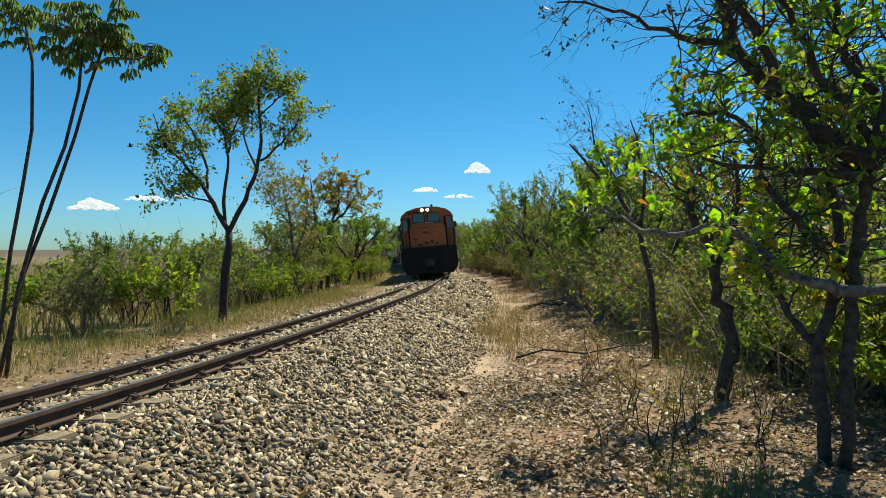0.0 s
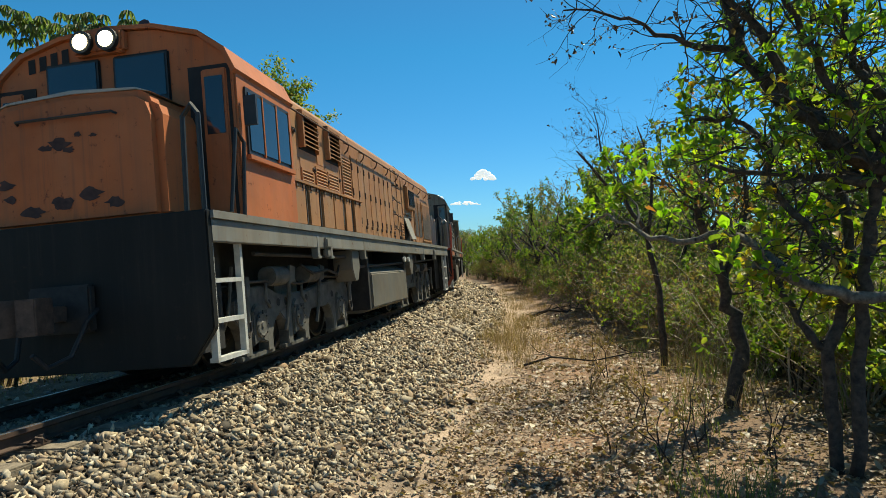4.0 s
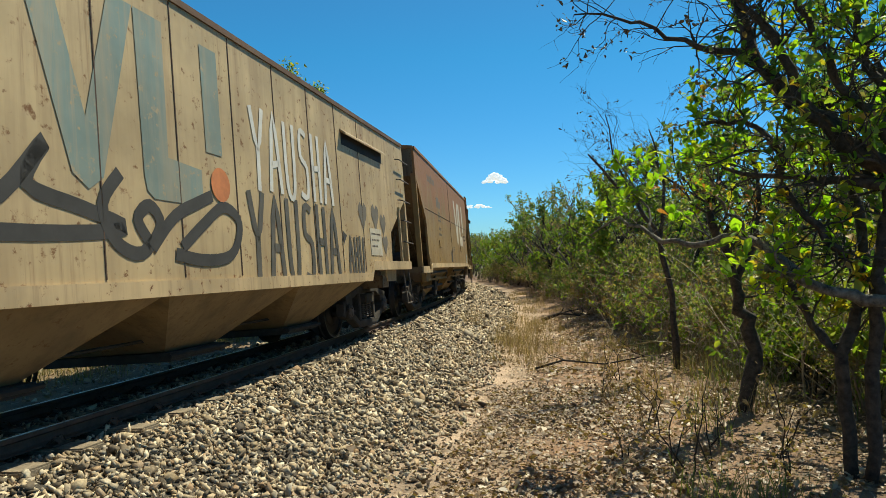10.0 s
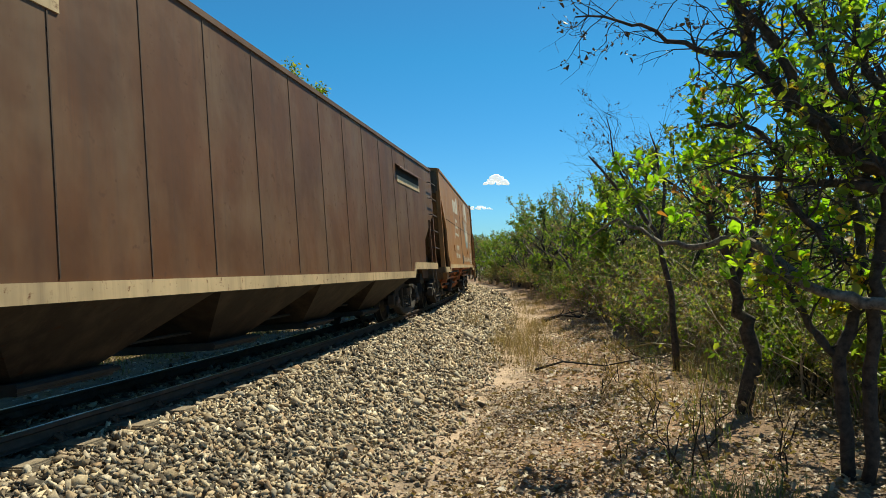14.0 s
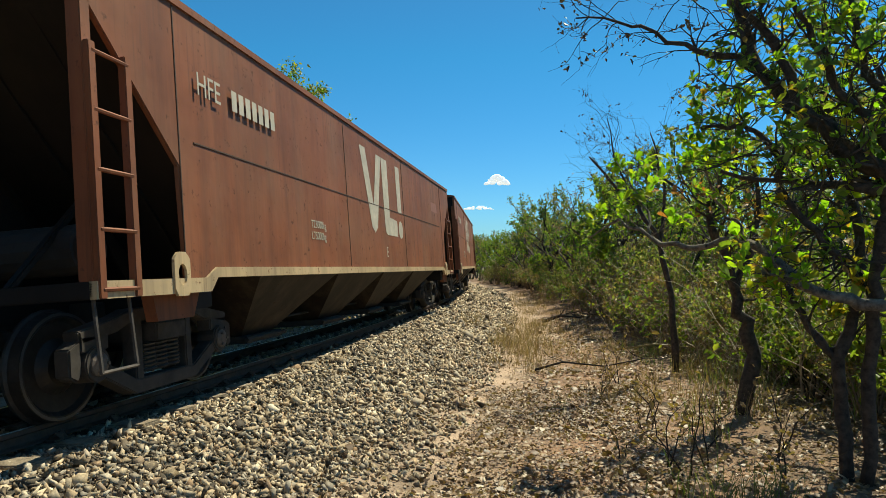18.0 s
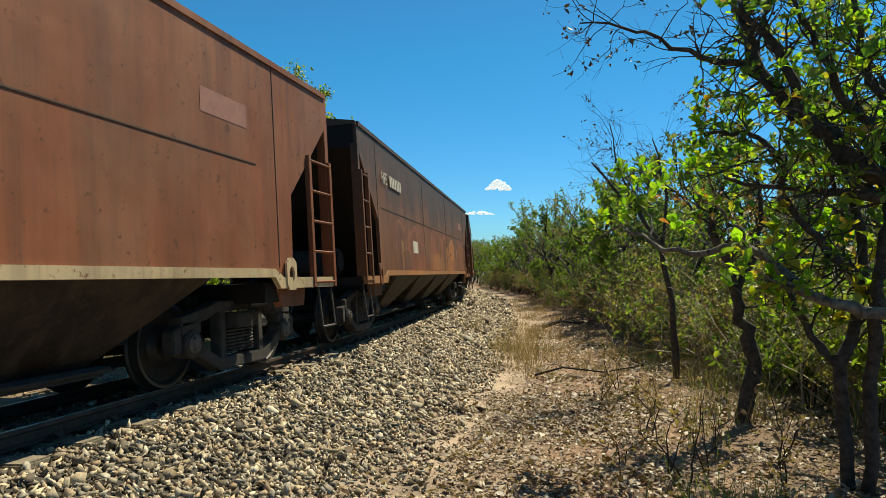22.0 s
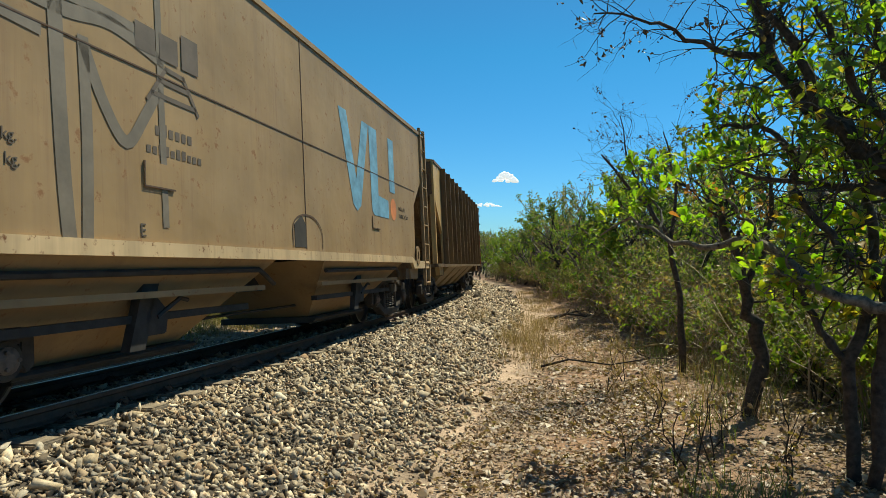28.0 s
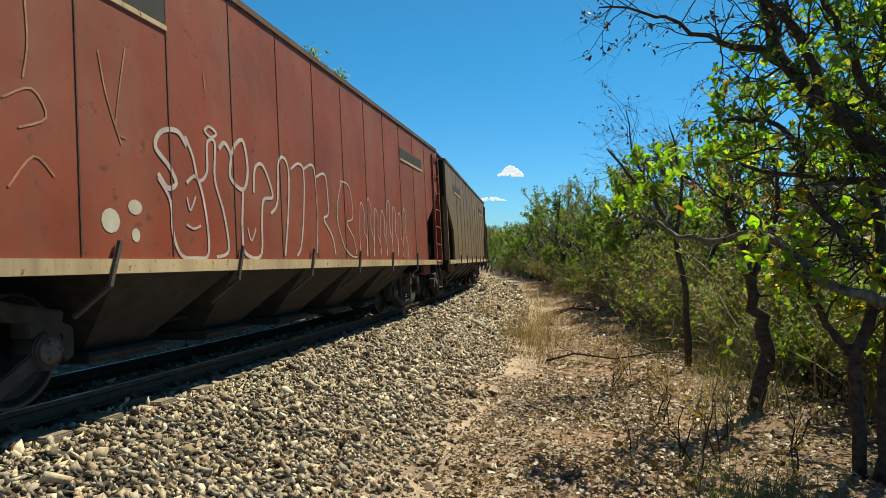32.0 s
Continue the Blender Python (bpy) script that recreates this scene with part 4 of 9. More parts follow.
# tan ribs coloured brown, painting in the shade on their sides
RIB_SHADE = paint("shade_browned_rib_paint", (0.20, 0.125, 0.055), rust=(0.10, 0.05, 0.03), wear=0.7, dust=0.12, streak=0.8, dirt=(0.07, 0.045, 0.028))
TAN_RIB = paint("yellow_tan_paint", (0.56, 0.37, 0.15), rust=(0.17, 0.09, 0.05), wear=0.25, dust=0.35, streak=0.7, dirt=(0.30, 0.18, 0.08))
GREY_BROWN = paint("grey_brown_paint", (0.196, 0.118, 0.058), wear=0.4, dust=0.3)
SILL_CREAM = paint("cream_sill_paint", (0.67, 0.49, 0.285), wear=0.5, dust=0.3)
SILL_ORANGE = paint("orange_brown_sill", (0.470, 0.194, 0.067), wear=0.5, dust=0.3)
LETTER_PALE = plain("pale_lettering", (0.52, 0.46, 0.36), 0.7, 0, 0.2, 5, 0.05)
LETTER_DARK = plain("dark_lettering", (0.10, 0.075, 0.055), 0.7, 0, 0.3, 5, 0.05)
SPRAY_BLACK = plain("black_spray_paint", (0.034, 0.032, 0.032), 0.8, 0, 0.3, 4, 0.05)
SPRAY_DARK = plain("worn_dark_spray_paint", (0.085, 0.075, 0.062), 0.7, 0, 0.35, 4, 0.05)
SPRAY_WHITE = plain("white_spray_paint", (0.60, 0.57, 0.52), 0.7, 0, 0.15, 4, 0.05)
SPRAY_BLUE = plain("faded_blue_paint", (0.13, 0.31, 0.44), 0.7, 0, 0.45, 3, 0.05)
SPRAY_GREY = plain("faded_grey_spray_paint", (0.15, 0.125, 0.095), 0.7, 0, 0.3, 3, 0.05)
SPRAY_ORANGE = plain("orange_spray_paint", (0.55, 0.18, 0.06), 0.7, 0, 0.3, 3, 0.05)
BLUE_GHOST = paint("faded_pale_blue_mark", (0.24, 0.315, 0.29), rust=(0.40, 0.31, 0.20), wear=0.55, dust=0.3, streak=0.9, dirt=(0.42, 0.33, 0.22))
FADED_ORANGE = paint("faded_orange_dot", (0.34, 0.15, 0.06), wear=0.4, dust=0.3, streak=0.6)
YP = -YW - 0.003

SPEED = 6.7
FRONTS = []      # vehicles with the place of their front end at the start and their length


def enlist(ob, front, length):
    FRONTS.append((ob, front, length))


def wagon_c(body, label, front, vent_light):
    car, X, p = hopper("C", body, label, SILL_CREAM, POCKET_TAN if body is CREAM else GRIME_SHADE)
    L = p["L"]
    seams(car, X, p, [1.14 + 0.94 * k for k in range(1, 13)])
    for xa in (1.2, 11.72):
        v = Geo().prism([(X(xa), 3.08), (X(xa + 1.92), 3.08), (X(xa + 1.92), 2.90), (X(xa), 2.90)], "y", -YW - 0.004, -YW + 0.01)
        part("vent_slot", v, SOOT, car, "dark ventilation slot")
        part("vent_hood", Geo().prism([(-YW, 3.13), (-YW - 0.09, 3.06), (-YW - 0.09, 3.03), (-YW, 3.10)], "x", X(xa - 0.03), X(xa + 1.95)), body, car)
        if vent_light:
            part("vent_lip", Geo().box(X(xa), X(xa + 1.92), -YW - 0.012, -YW + 0.01, 2.77, 2.90), SILL_CREAM, car, "pale strip under the slot")
    rungs(car, IRON, X(L - 0.55), X(L - 0.02), [1.55, 1.95, 2.33, 2.72, 3.1])
    part("ladder_post", Geo().box(X(L - 0.62), X(L - 0.57), -YW - 0.03, -YW + 0.01, 1.19, 2.2), body, car)
    hand_wheel(car, X(L - 0.16), -0.62, 2.0)
    enlist(car, front, L)
    return car, X, p


def wagon_b(body, low, label, front):
    car, X, p = hopper("B", body, label, SILL_CREAM, low)
    L = p["L"]
    seams(car, X, p, [6.02], [(2.46, 1.1, L - 1.0)])
    ladder(car, body, X(L - 0.42), X(L - 0.05), p["ends"][1] - 0.5, 3.85, 9)
    g0 = 6.17 if low is ORANGE_LOW else 5.70
    part("gauge_opening", Geo().prism([(X(g0), 1.2), (X(g0 + 0.32), 1.2), (X(g0 + 0.32), 1.46), (X(g0 + 0.2), 1.57), (X(g0), 1.46)], "y", -YW - 0.005, -YW + 0.01), SOOT, car, "dark sight opening in the side")
    fr = stroke(Geo(), smooth([(X(5.66), 1.2), (X(5.67), 1.46), (X(5.88), 1.57), (X(6.22), 1.57), (X(6.48), 1.43), (X(6.5), 1.2)], 4), 0.02, YP - 0.003)
    part("opening_frame", fr, SEAM, car)
    lifting_plate(car, X, body, 1.02, p, 1.06)
    lifting_plate(car, X, body, L - 1.02, p, 1.06)
    hand_wheel(car, X(L - 0.2), -0.6, 1.85)
    for xa in (3.12, 8.55):
        part("card_holder", Geo().box(X(xa), X(xa + 0.37), -YW - 0.014, -YW + 0.005, 1.58, 1.77), body, car, bevel=0.003)
        part("holder_edge", stroke(Geo(), [(X(xa), 1.77), (X(xa), 1.58), (X(xa + 0.37), 1.58)], 0.014, -YW - 0.016), SEAM, car)
    enlist(car, front, L)
    return car, X, p


def logo_marks(car, X, x, z, h, mat, bang=True, wide=1.0):
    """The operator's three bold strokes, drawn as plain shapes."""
    y = YP - 0.002
    k = h / 1.25
    w = 1.25 * k * wide
    part("painted_mark", shape(Geo(), [(X(x), z + h), (X(x + 0.22 * w), z + h), (X(x + 0.46 * w), z + 0.42 * k), (X(x + 0.70 * w), z + h), (X(x + 0.92 * w), z + h), (X(x + 0.58 * w), z + 0.08 * k), (X(x + 0.46 * w), z), (X(x + 0.34 * w), z + 0.08 * k)], y), mat, car)
    part("painted_mark", shape(Geo(), [(X(x + 0.93 * w), z + h), (X(x + 1.22 * w), z + h), (X(x + 1.21 * w), z + 0.30 * k), (X(x + 1.60 * w), z + 0.27 * k), (X(x + 1.60 * w), z), (X(x + 1.04 * w), z), (X(x + 0.97 * w), z + 0.05 * k), (X(x + 0.95 * w), z + 0.15 * k)], y), mat, car)
    part("painted_mark", shape(Geo(), [(X(x + 1.67 * w), z + h), (X(x + 1.90 * w), z + h), (X(x + 1.90 * w), z + 0.42 * k), (X(x + 1.68 * w), z + 0.42 * k)], y), mat, car)
    part("painted_mark", shape(Geo(), [(X(a), b) for a, b in ring_pts(x + 1.79 * w, z + 0.13 * k, 0.155 * k, 0.155 * k, 20)], y - 0.001), mat, car) if bang else None


def wagon_a(body, label, front, marks):
    car, X, p = hopper("A", body, label, SILL_CREAM if marks else SILL_ORANGE, GRIME_SHADE)
    L = p["L"]
    seams(car, X, p, [1.08, 5.42, 9.06, 13.4], [(2.15, 1.3, 13.0)])
    for xa, xb in ((0.05, 0.42), (L - 0.62, L - 0.05)):
        ladder(car, body, X(xa), X(xb), p["ends"][0], 2.45 if xa > 1 else 2.6, 5, post=0.07)
    lifting_plate(car, X, SILL_CREAM if marks else body, 0.97, p, 0.90)
    lifting_plate(car, X, SILL_CREAM if marks else body, L - 1.2, p, 0.90)
    words("lettering", "HFE", 0.29, X(1.35), 2.585, YP - 0.024, LETTER_PALE, car, 0.85)
    bars("number_block", X(1.98), 2.585, 1.0, 0.2, 7, YP - 0.024, LETTER_PALE, car, 0.3)
    # cast shadow of the raised number, drawn as offset dark bars
    bars("letter_shadow", X(1.94), 2.55, 1.0, 0.2, 7, YP - 0.002, SEAM, car, 0.3) if not marks else None
    if marks:
        logo_marks(car, X, 6.2, 1.67, 1.39, LETTER_PALE)
        words("lettering", "T23000kg", 0.14, X(3.9), 1.585, YP, LETTER_PALE, car, 0.95)
        words("lettering", "L75000kg", 0.14, X(3.9), 1.44, YP, LETTER_PALE, car, 0.95)
        words("lettering", marks, 0.26, X(7.5), 1.27, YP, LETTER_PALE, car, 0.9)
    enlist(car, front, L)
    return car, X, p


def wagon_d(front):
    car, X, p = hopper("D", TAN_RIB, "yellow-tan hopper wagon with upright side ribs, rust along its roof edge", RUSTY_SHADED_END, POCKET_TAN)
    L = p["L"]
    for k in range(11):
        x = 1.18 + 0.972 * k
        part("side_rib", Geo().box(X(x) - 0.03, X(x) + 0.03, -YW - 0.13, -YW + 0.01, p["mid"][1], p["top"] - 0.02), RIB_SHADE, car, "upright rib, browned to paint in its shaded side", bevel=0.008)
    rungs(car, IRON, X(L - 0.5), X(L - 0.02), [1.3, 1.65, 2.0, 2.36, 2.7, 3.05])
    part("ladder_post", Geo().box(X(L - 0.56), X(L - 0.51), -YW - 0.03, -YW + 0.01, 1.03, 3.2), TAN_RIB, car)
    enlist(car, front, L)
    return car, X, p


def wagon_e(body, label, front):
    car, X, p = hopper("E", body, label, SILL_CREAM, STEEL_DARK)
    L = p["L"]
    seams(car, X, p, [1.2 + 0.95 * k for k in range(1, 12)])
    for xa in (1.5, L - 3.1):
        part("vent_slot", Geo().prism([(X(xa), 3.02), (X(xa + 1.6), 3.02), (X(xa + 1.6), 2.84), (X(xa), 2.84)], "y", -YW - 0.004, -YW + 0.01), SOOT, car, "dark ventilation slot")
        part("vent_lip", Geo().box(X(xa), X(xa + 1.6), -YW - 0.014, -YW + 0.01, 2.79, 2.83), SILL_CREAM, car)
    ladder(car, body, X(L - 0.55), X(L - 0.05), 0.9, 3.3, 7)
    part("roof_walkway", Geo().box(X(-0.06), X(0.95), -1.15, -0.25, p["top"] + 0.16, p["top"] + 0.2).box(X(-0.06), X(-0.02), -1.15, -0.25, p["top"] + 0.04, p["top"] + 0.16), SOOT, car, "dark grating above the wagon end")
    for k in range(6):
        x = 2.35 + k * (L - 4.7) / 5
        part("door_lever", Geo().tube([(X(x + 0.12), -YW - 0.03, 1.12), (X(x), -YW - 0.04, 0.82), (X(x - 0.02), -1.1, 0.62)], 0.02, 5), IRON, car)
    enlist(car, front, L)
    return car, X, p


C1 = wagon_c(CREAM, "cream hopper wagon covered in large black and white graffiti", 65.04, False)
B2 = wagon_b(TAN, TAN, "rusty tan hopper wagon, tall end ladder and faded white lettering", 81.5)
C3 = wagon_c(MAROON, "dark maroon hopper wagon with a cream sill and ventilation slots", 95.05, True)
B4 = wagon_b(ORANGE_TAN, ORANGE_LOW, "orange hopper wagon with pale lettering and a round emblem", 111.5)
A5 = wagon_a(RUST_RED, "iron-red hopper wagon with bold pale painted marks and end ladders", 124.95, "E")
A6 = wagon_a(RUST_RED, "iron-red hopper wagon with bold pale painted marks and end ladders", 141.2, "D")
A7 = wagon_a(BROWN, "brown hopper wagon with worn orange graffiti along its side", 157.25, "")
A8 = wagon_a(BROWN, "plain weathered brown hopper wagon with end ladders", 173.35, "")
B9 = wagon_b(CREAM_DULL, CREAM_DULL, "cream hopper wagon with grey sprayed lines and faded blue marks", 189.4)
D10 = wagon_d(202.8)
E11 = wagon_e(RED, "bright red hopper wagon with thin white bubble graffiti", 216.45)
E12 = wagon_e(GREY_BROWN, "grey-brown hopper wagon near the end of the string", 230.5)
A13 = wagon_a(BROWN, "dark brown hopper wagon at the tail of the string", 244.4, "")

# ---- locomotives ----
LOCO_ORANGE = paint("faded_orange_locomotive_paint", (0.46, 0.205, 0.08), rust=(0.16, 0.06, 0.03), wear=0.35, dust=0.3, streak=0.35)
CAB_ORANGE = paint("orange_red_cab_paint", (0.58, 0.165, 0.055), rust=(0.12, 0.045, 0.03), wear=0.35, dust=0.12, streak=0.25)
VENT_BLACK = plain("black_vent_slot", (0.015, 0.014, 0.013), 0.8, 0, 0.3, 8)
LOCO_GREY = paint("dirty_light_grey_paint", (0.285, 0.288, 0.232), rust=(0.09, 0.075, 0.05), wear=0.45, dust=0.16, streak=0.8, dirt=(0.11, 0.10, 0.075))
LOCO_NOSE = paint("pale_nose_paint", (0.55, 0.52, 0.46), rust=(0.2, 0.1, 0.06), wear=0.2, dust=0.3, streak=0.3)
DECK_GREY = paint("grey_deck_edge_paint", (0.25, 0.245, 0.22), wear=0.3, dust=0.3)
SILL_RED = paint("grey_green_sill_paint", (0.115, 0.118, 0.098), rust=(0.07, 0.06, 0.05), wear=0.4, dust=0.2, streak=0.5)
PLATE_RED = paint("red_warning_paint", (0.42, 0.055, 0.02), wear=0.4, dust=0.15)
PLATE_BLACK = paint("black_front_plate", (0.014, 0.014, 0.013), rust=(0.04, 0.03, 0.025), wear=0.3, dust=0.015, dirt=(0.03, 0.027, 0.022))
TANK_GREY = paint("grey_tank_paint", (0.17, 0.165, 0.145), wear=0.2, dust=0.25)
RAIL_GREY = plain("grey_railing", (0.30, 0.29, 0.27), 0.5, 0.3, 0.2, 8)
RAIL_RED = plain("red_railing", (0.42, 0.07, 0.03), 0.5, 0, 0.2, 8)
RAIL_BLACK = plain("black_railing", (0.03, 0.03, 0.03), 0.5, 0.2, 0.2, 8)
STEP_WHITE = plain("white_step_frame", (0.55, 0.54, 0.50), 0.6, 0, 0.2, 9)
BOX_GREY = paint("dark_grey_cabinet_paint", (0.125, 0.128, 0.12), rust=(0.05, 0.045, 0.04), wear=0.3, dust=0.12, streak=0.5, dirt=(0.06, 0.058, 0.052))
SLAT_GREY = paint("light_grey_slat_paint", (0.33, 0.33, 0.30), rust=(0.10, 0.08, 0.06), wear=0.3, dust=0.2, streak=0.5, dirt=(0.12, 0.11, 0.10))
LOCO_PALE = paint("bare_pale_flap", (0.40, 0.37, 0.31), rust=(0.25, 0.13, 0.06), wear=0.3, dust=0.2, streak=0.5)
STRIP_RED = paint("orange_red_strip_paint", (0.46, 0.13, 0.06), rust=(0.16, 0.10, 0.08), wear=0.4, dust=0.15, streak=0.4)
LOCO_L = 15.0


def loco_bogie(parent, x, axles):
    """A cast three-axle bogie: one long beam with holes, a pair of pedestal legs and a tie bar at every axle box."""
    a0, a1 = axles[0] - 0.52, axles[-1] + 0.52
    mid = axles[1]
    out = [(a0, 0.50), (a0, 0.72), (a0 + 0.2, 0.86), (axles[0] + 0.25, 0.88), (mid - 0.55, 0.76), (mid + 0.35, 0.76), (axles[2] - 0.3, 0.88), (a1 - 0.2, 0.86), (a1, 0.72), (a1, 0.50), (mid + 0.55, 0.50), (mid - 0.55, 0.50)]
    b = part("bogie", Geo().prism(out, "y", -1.0, -0.87).prism(out, "y", 0.87, 1.0).box(mid - 0.4, mid + 0.4, -0.87, 0.87, 0.55, 0.95), LOCO_BOGIE, parent, "dark three-axle locomotive bogie", at=pose(x, 0, 0), bevel=0.02)
    for dx in axles:
        w = part("wheelset", WHEEL_M[LOCO_WHEEL_R][0], None, b, at=pose(dx, 0, LOCO_WHEEL_R))
        WHEELS.append((w, LOCO_WHEEL_R, dx))
        for rm in rim_join[LOCO_WHEEL_R]:
            part("rim", rm, None, b, at=pose(dx, 0, LOCO_WHEEL_R))
        for sy in (-1, 1):
            for sx in (-1, 1):
                leg = [(dx + sx * 0.21, 0.60), (dx + sx * 0.62, 0.56), (dx + sx * 0.45, 0.44), (dx + sx * 0.37, 0.30), (dx + sx * 0.37, 0.12), (dx + sx * 0.21, 0.12)]
                part("pedestal_leg", Geo().prism(leg, "y", sy * 0.88, sy * 1.01), LOCO_BOGIE, b, bevel=0.012)
            part("tie_bar", Geo().box(dx - 0.44, dx + 0.44, sy * 0.90, sy * 0.99, 0.085, 0.14), LOCO_BOGIE, b, bevel=0.008)
            part("axle_box", Geo().prism([(dx - 0.19, 0.22), (dx - 0.19, 0.60), (dx - 0.10, 0.68), (dx + 0.10, 0.68), (dx + 0.19, 0.60), (dx + 0.19, 0.22), (dx, 0.27)], "y", sy * 0.84, sy * 1.03), LOCO_BOGIE, b, bevel=0.015)
        cap = part("bearing_cap", Geo().lathe([(-1.02, 0.145), (-1.05, 0.145), (-1.058, 0.12), (-1.05, 0.10), (-1.05, 0.04), (-1.062, 0.03)], (dx, 0, 0.44), 20), LOCO_BOGIE, b)
        part("cap_bolts", Geo().add(*bolt_ring(dx, -1.055, 0.44, 0.13, 8)), SPRING, cap)
        part("wear_plate", Geo().box(dx - 0.17, dx - 0.05, -1.037, -1.025, 0.56, 0.60).box(dx + 0.05, dx + 0.17, -1.037, -1.025, 0.56, 0.60), SPRING, b)
    for dx in (axles[0] + 0.32, 0.5 * (axles[0] + mid), mid - 0.36, mid + 0.36, axles[2] - 0.32):
        part("beam_hole", Geo().cyl((dx, -1.004, 0.66), (dx, -0.99, 0.66), 0.05, 12), SOOT, b)
    for dx in (mid - 0.72, mid + 0.42):
        part("brake_cylinder", Geo().cyl((dx - 0.26, -1.04, 0.98), (dx + 0.2, -1.04, 0.98), 0.115, 16).cyl((dx + 0.2, -1.04, 0.98), (dx + 0.3, -1.04, 0.98), 0.06, 10), LOCO_BOGIE, b, bevel=0.012)
        part("brake_rigging", Geo().tube([(dx + 0.3, -1.05, 0.98), (dx + 0.38, -1.05, 0.86), (dx + 0.36, -1.04, 0.62), (dx + 0.3, -1.0, 0.3)], 0.026, 6).tube([(dx - 0.3, -1.04, 0.9), (dx - 0.34, -1.05, 0.7), (dx - 0.22, -1.05, 0.62)], 0.018, 6), LOCO_BOGIE, b)
        part("rig_plate", Geo().prism([(dx + 0.26, 0.86), (dx + 0.46, 0.9), (dx + 0.5, 1.08), (dx + 0.34, 1.1)], "y", -1.1, -1.07), LOCO_BOGIE, b)
    for dx in (a0 + 0.12, a1 - 0.10):
        d = part("damper", Geo().cyl((dx, -1.06, 0.50), (dx, -1.06, 0.80), 0.034, 10).cyl((dx, -1.06, 0.78), (dx, -1.06, 0.98), 0.05, 10), LOCO_BOGIE, b)
        part("damper_eye", Geo().tube([(dx - 0.07, -1.06, 0.50), (dx - 0.06, -1.07, 0.40), (dx, -1.07, 0.34), (dx + 0.06, -1.07, 0.40), (dx + 0.07, -1.06, 0.50), (dx - 0.07, -1.06, 0.50)], 0.014, 6), IRON, d)
    part("brake_pipe", Geo().tube([(a0, -1.05, 0.92), (mid - 0.9, -1.06, 0.93), (mid, -1.06, 0.86), (mid + 0.9, -1.06, 0.93), (a1, -1.05, 0.9)], 0.015, 6), IRON, b)
    part("sand_pipe", Geo().tube([(a0 + 0.06, -0.95, 1.1), (a0 - 0.08, -0.95, 0.6), (a0 + 0.04, -0.7, 0.15)], 0.02, 6).tube([(a1 - 0.06, -0.95, 1.1), (a1 + 0.08, -0.95, 0.6), (a1 - 0.04, -0.7, 0.15)], 0.02, 6), LOCO_BOGIE, b)
    return b


def bolt_ring(x, y, z, r, n):
    """Small bolt heads on a circle, as vertices and faces."""
    g = Geo()
    for k in range(n):
        a = 2 * math.pi * k / n
        g.cyl((x + r * math.cos(a), y, z + r * math.sin(a)), (x + r * math.cos(a), y - 0.014, z + r * math.sin(a)), 0.012, 6)
    return g.v, g.f


def slats(parent, name, x0, x1, z0, z1, n, y, mat, back=SOOT):
    part(name + "_back", Geo().box(x0, x1, y - 0.004, y + 0.02, z0, z1), back, parent)
    for k in range(n):
        z = z0 + (z1 - z0) * (k + 0.5) / n
        h = (z1 - z0) / n * 0.5
        part("slat", Geo().prism([(y - 0.035, z - h), (y - 0.005, z + h), (y + 0.01, z + h), (y + 0.01, z - h)], "x", x0, x1), mat, parent)
    part(name + "_frame", Geo().box(x0 - 0.03, x1 + 0.03, y - 0.03, y, z1, z1 + 0.03).box(x0 - 0.03, x1 + 0.03, y - 0.03, y, z0 - 0.03, z0).box(x0 - 0.03, x0, y - 0.03, y, z0, z1).box(x1, x1 + 0.03, y - 0.03, y, z0, z1), mat, parent)


HOOD_Y = 1.0


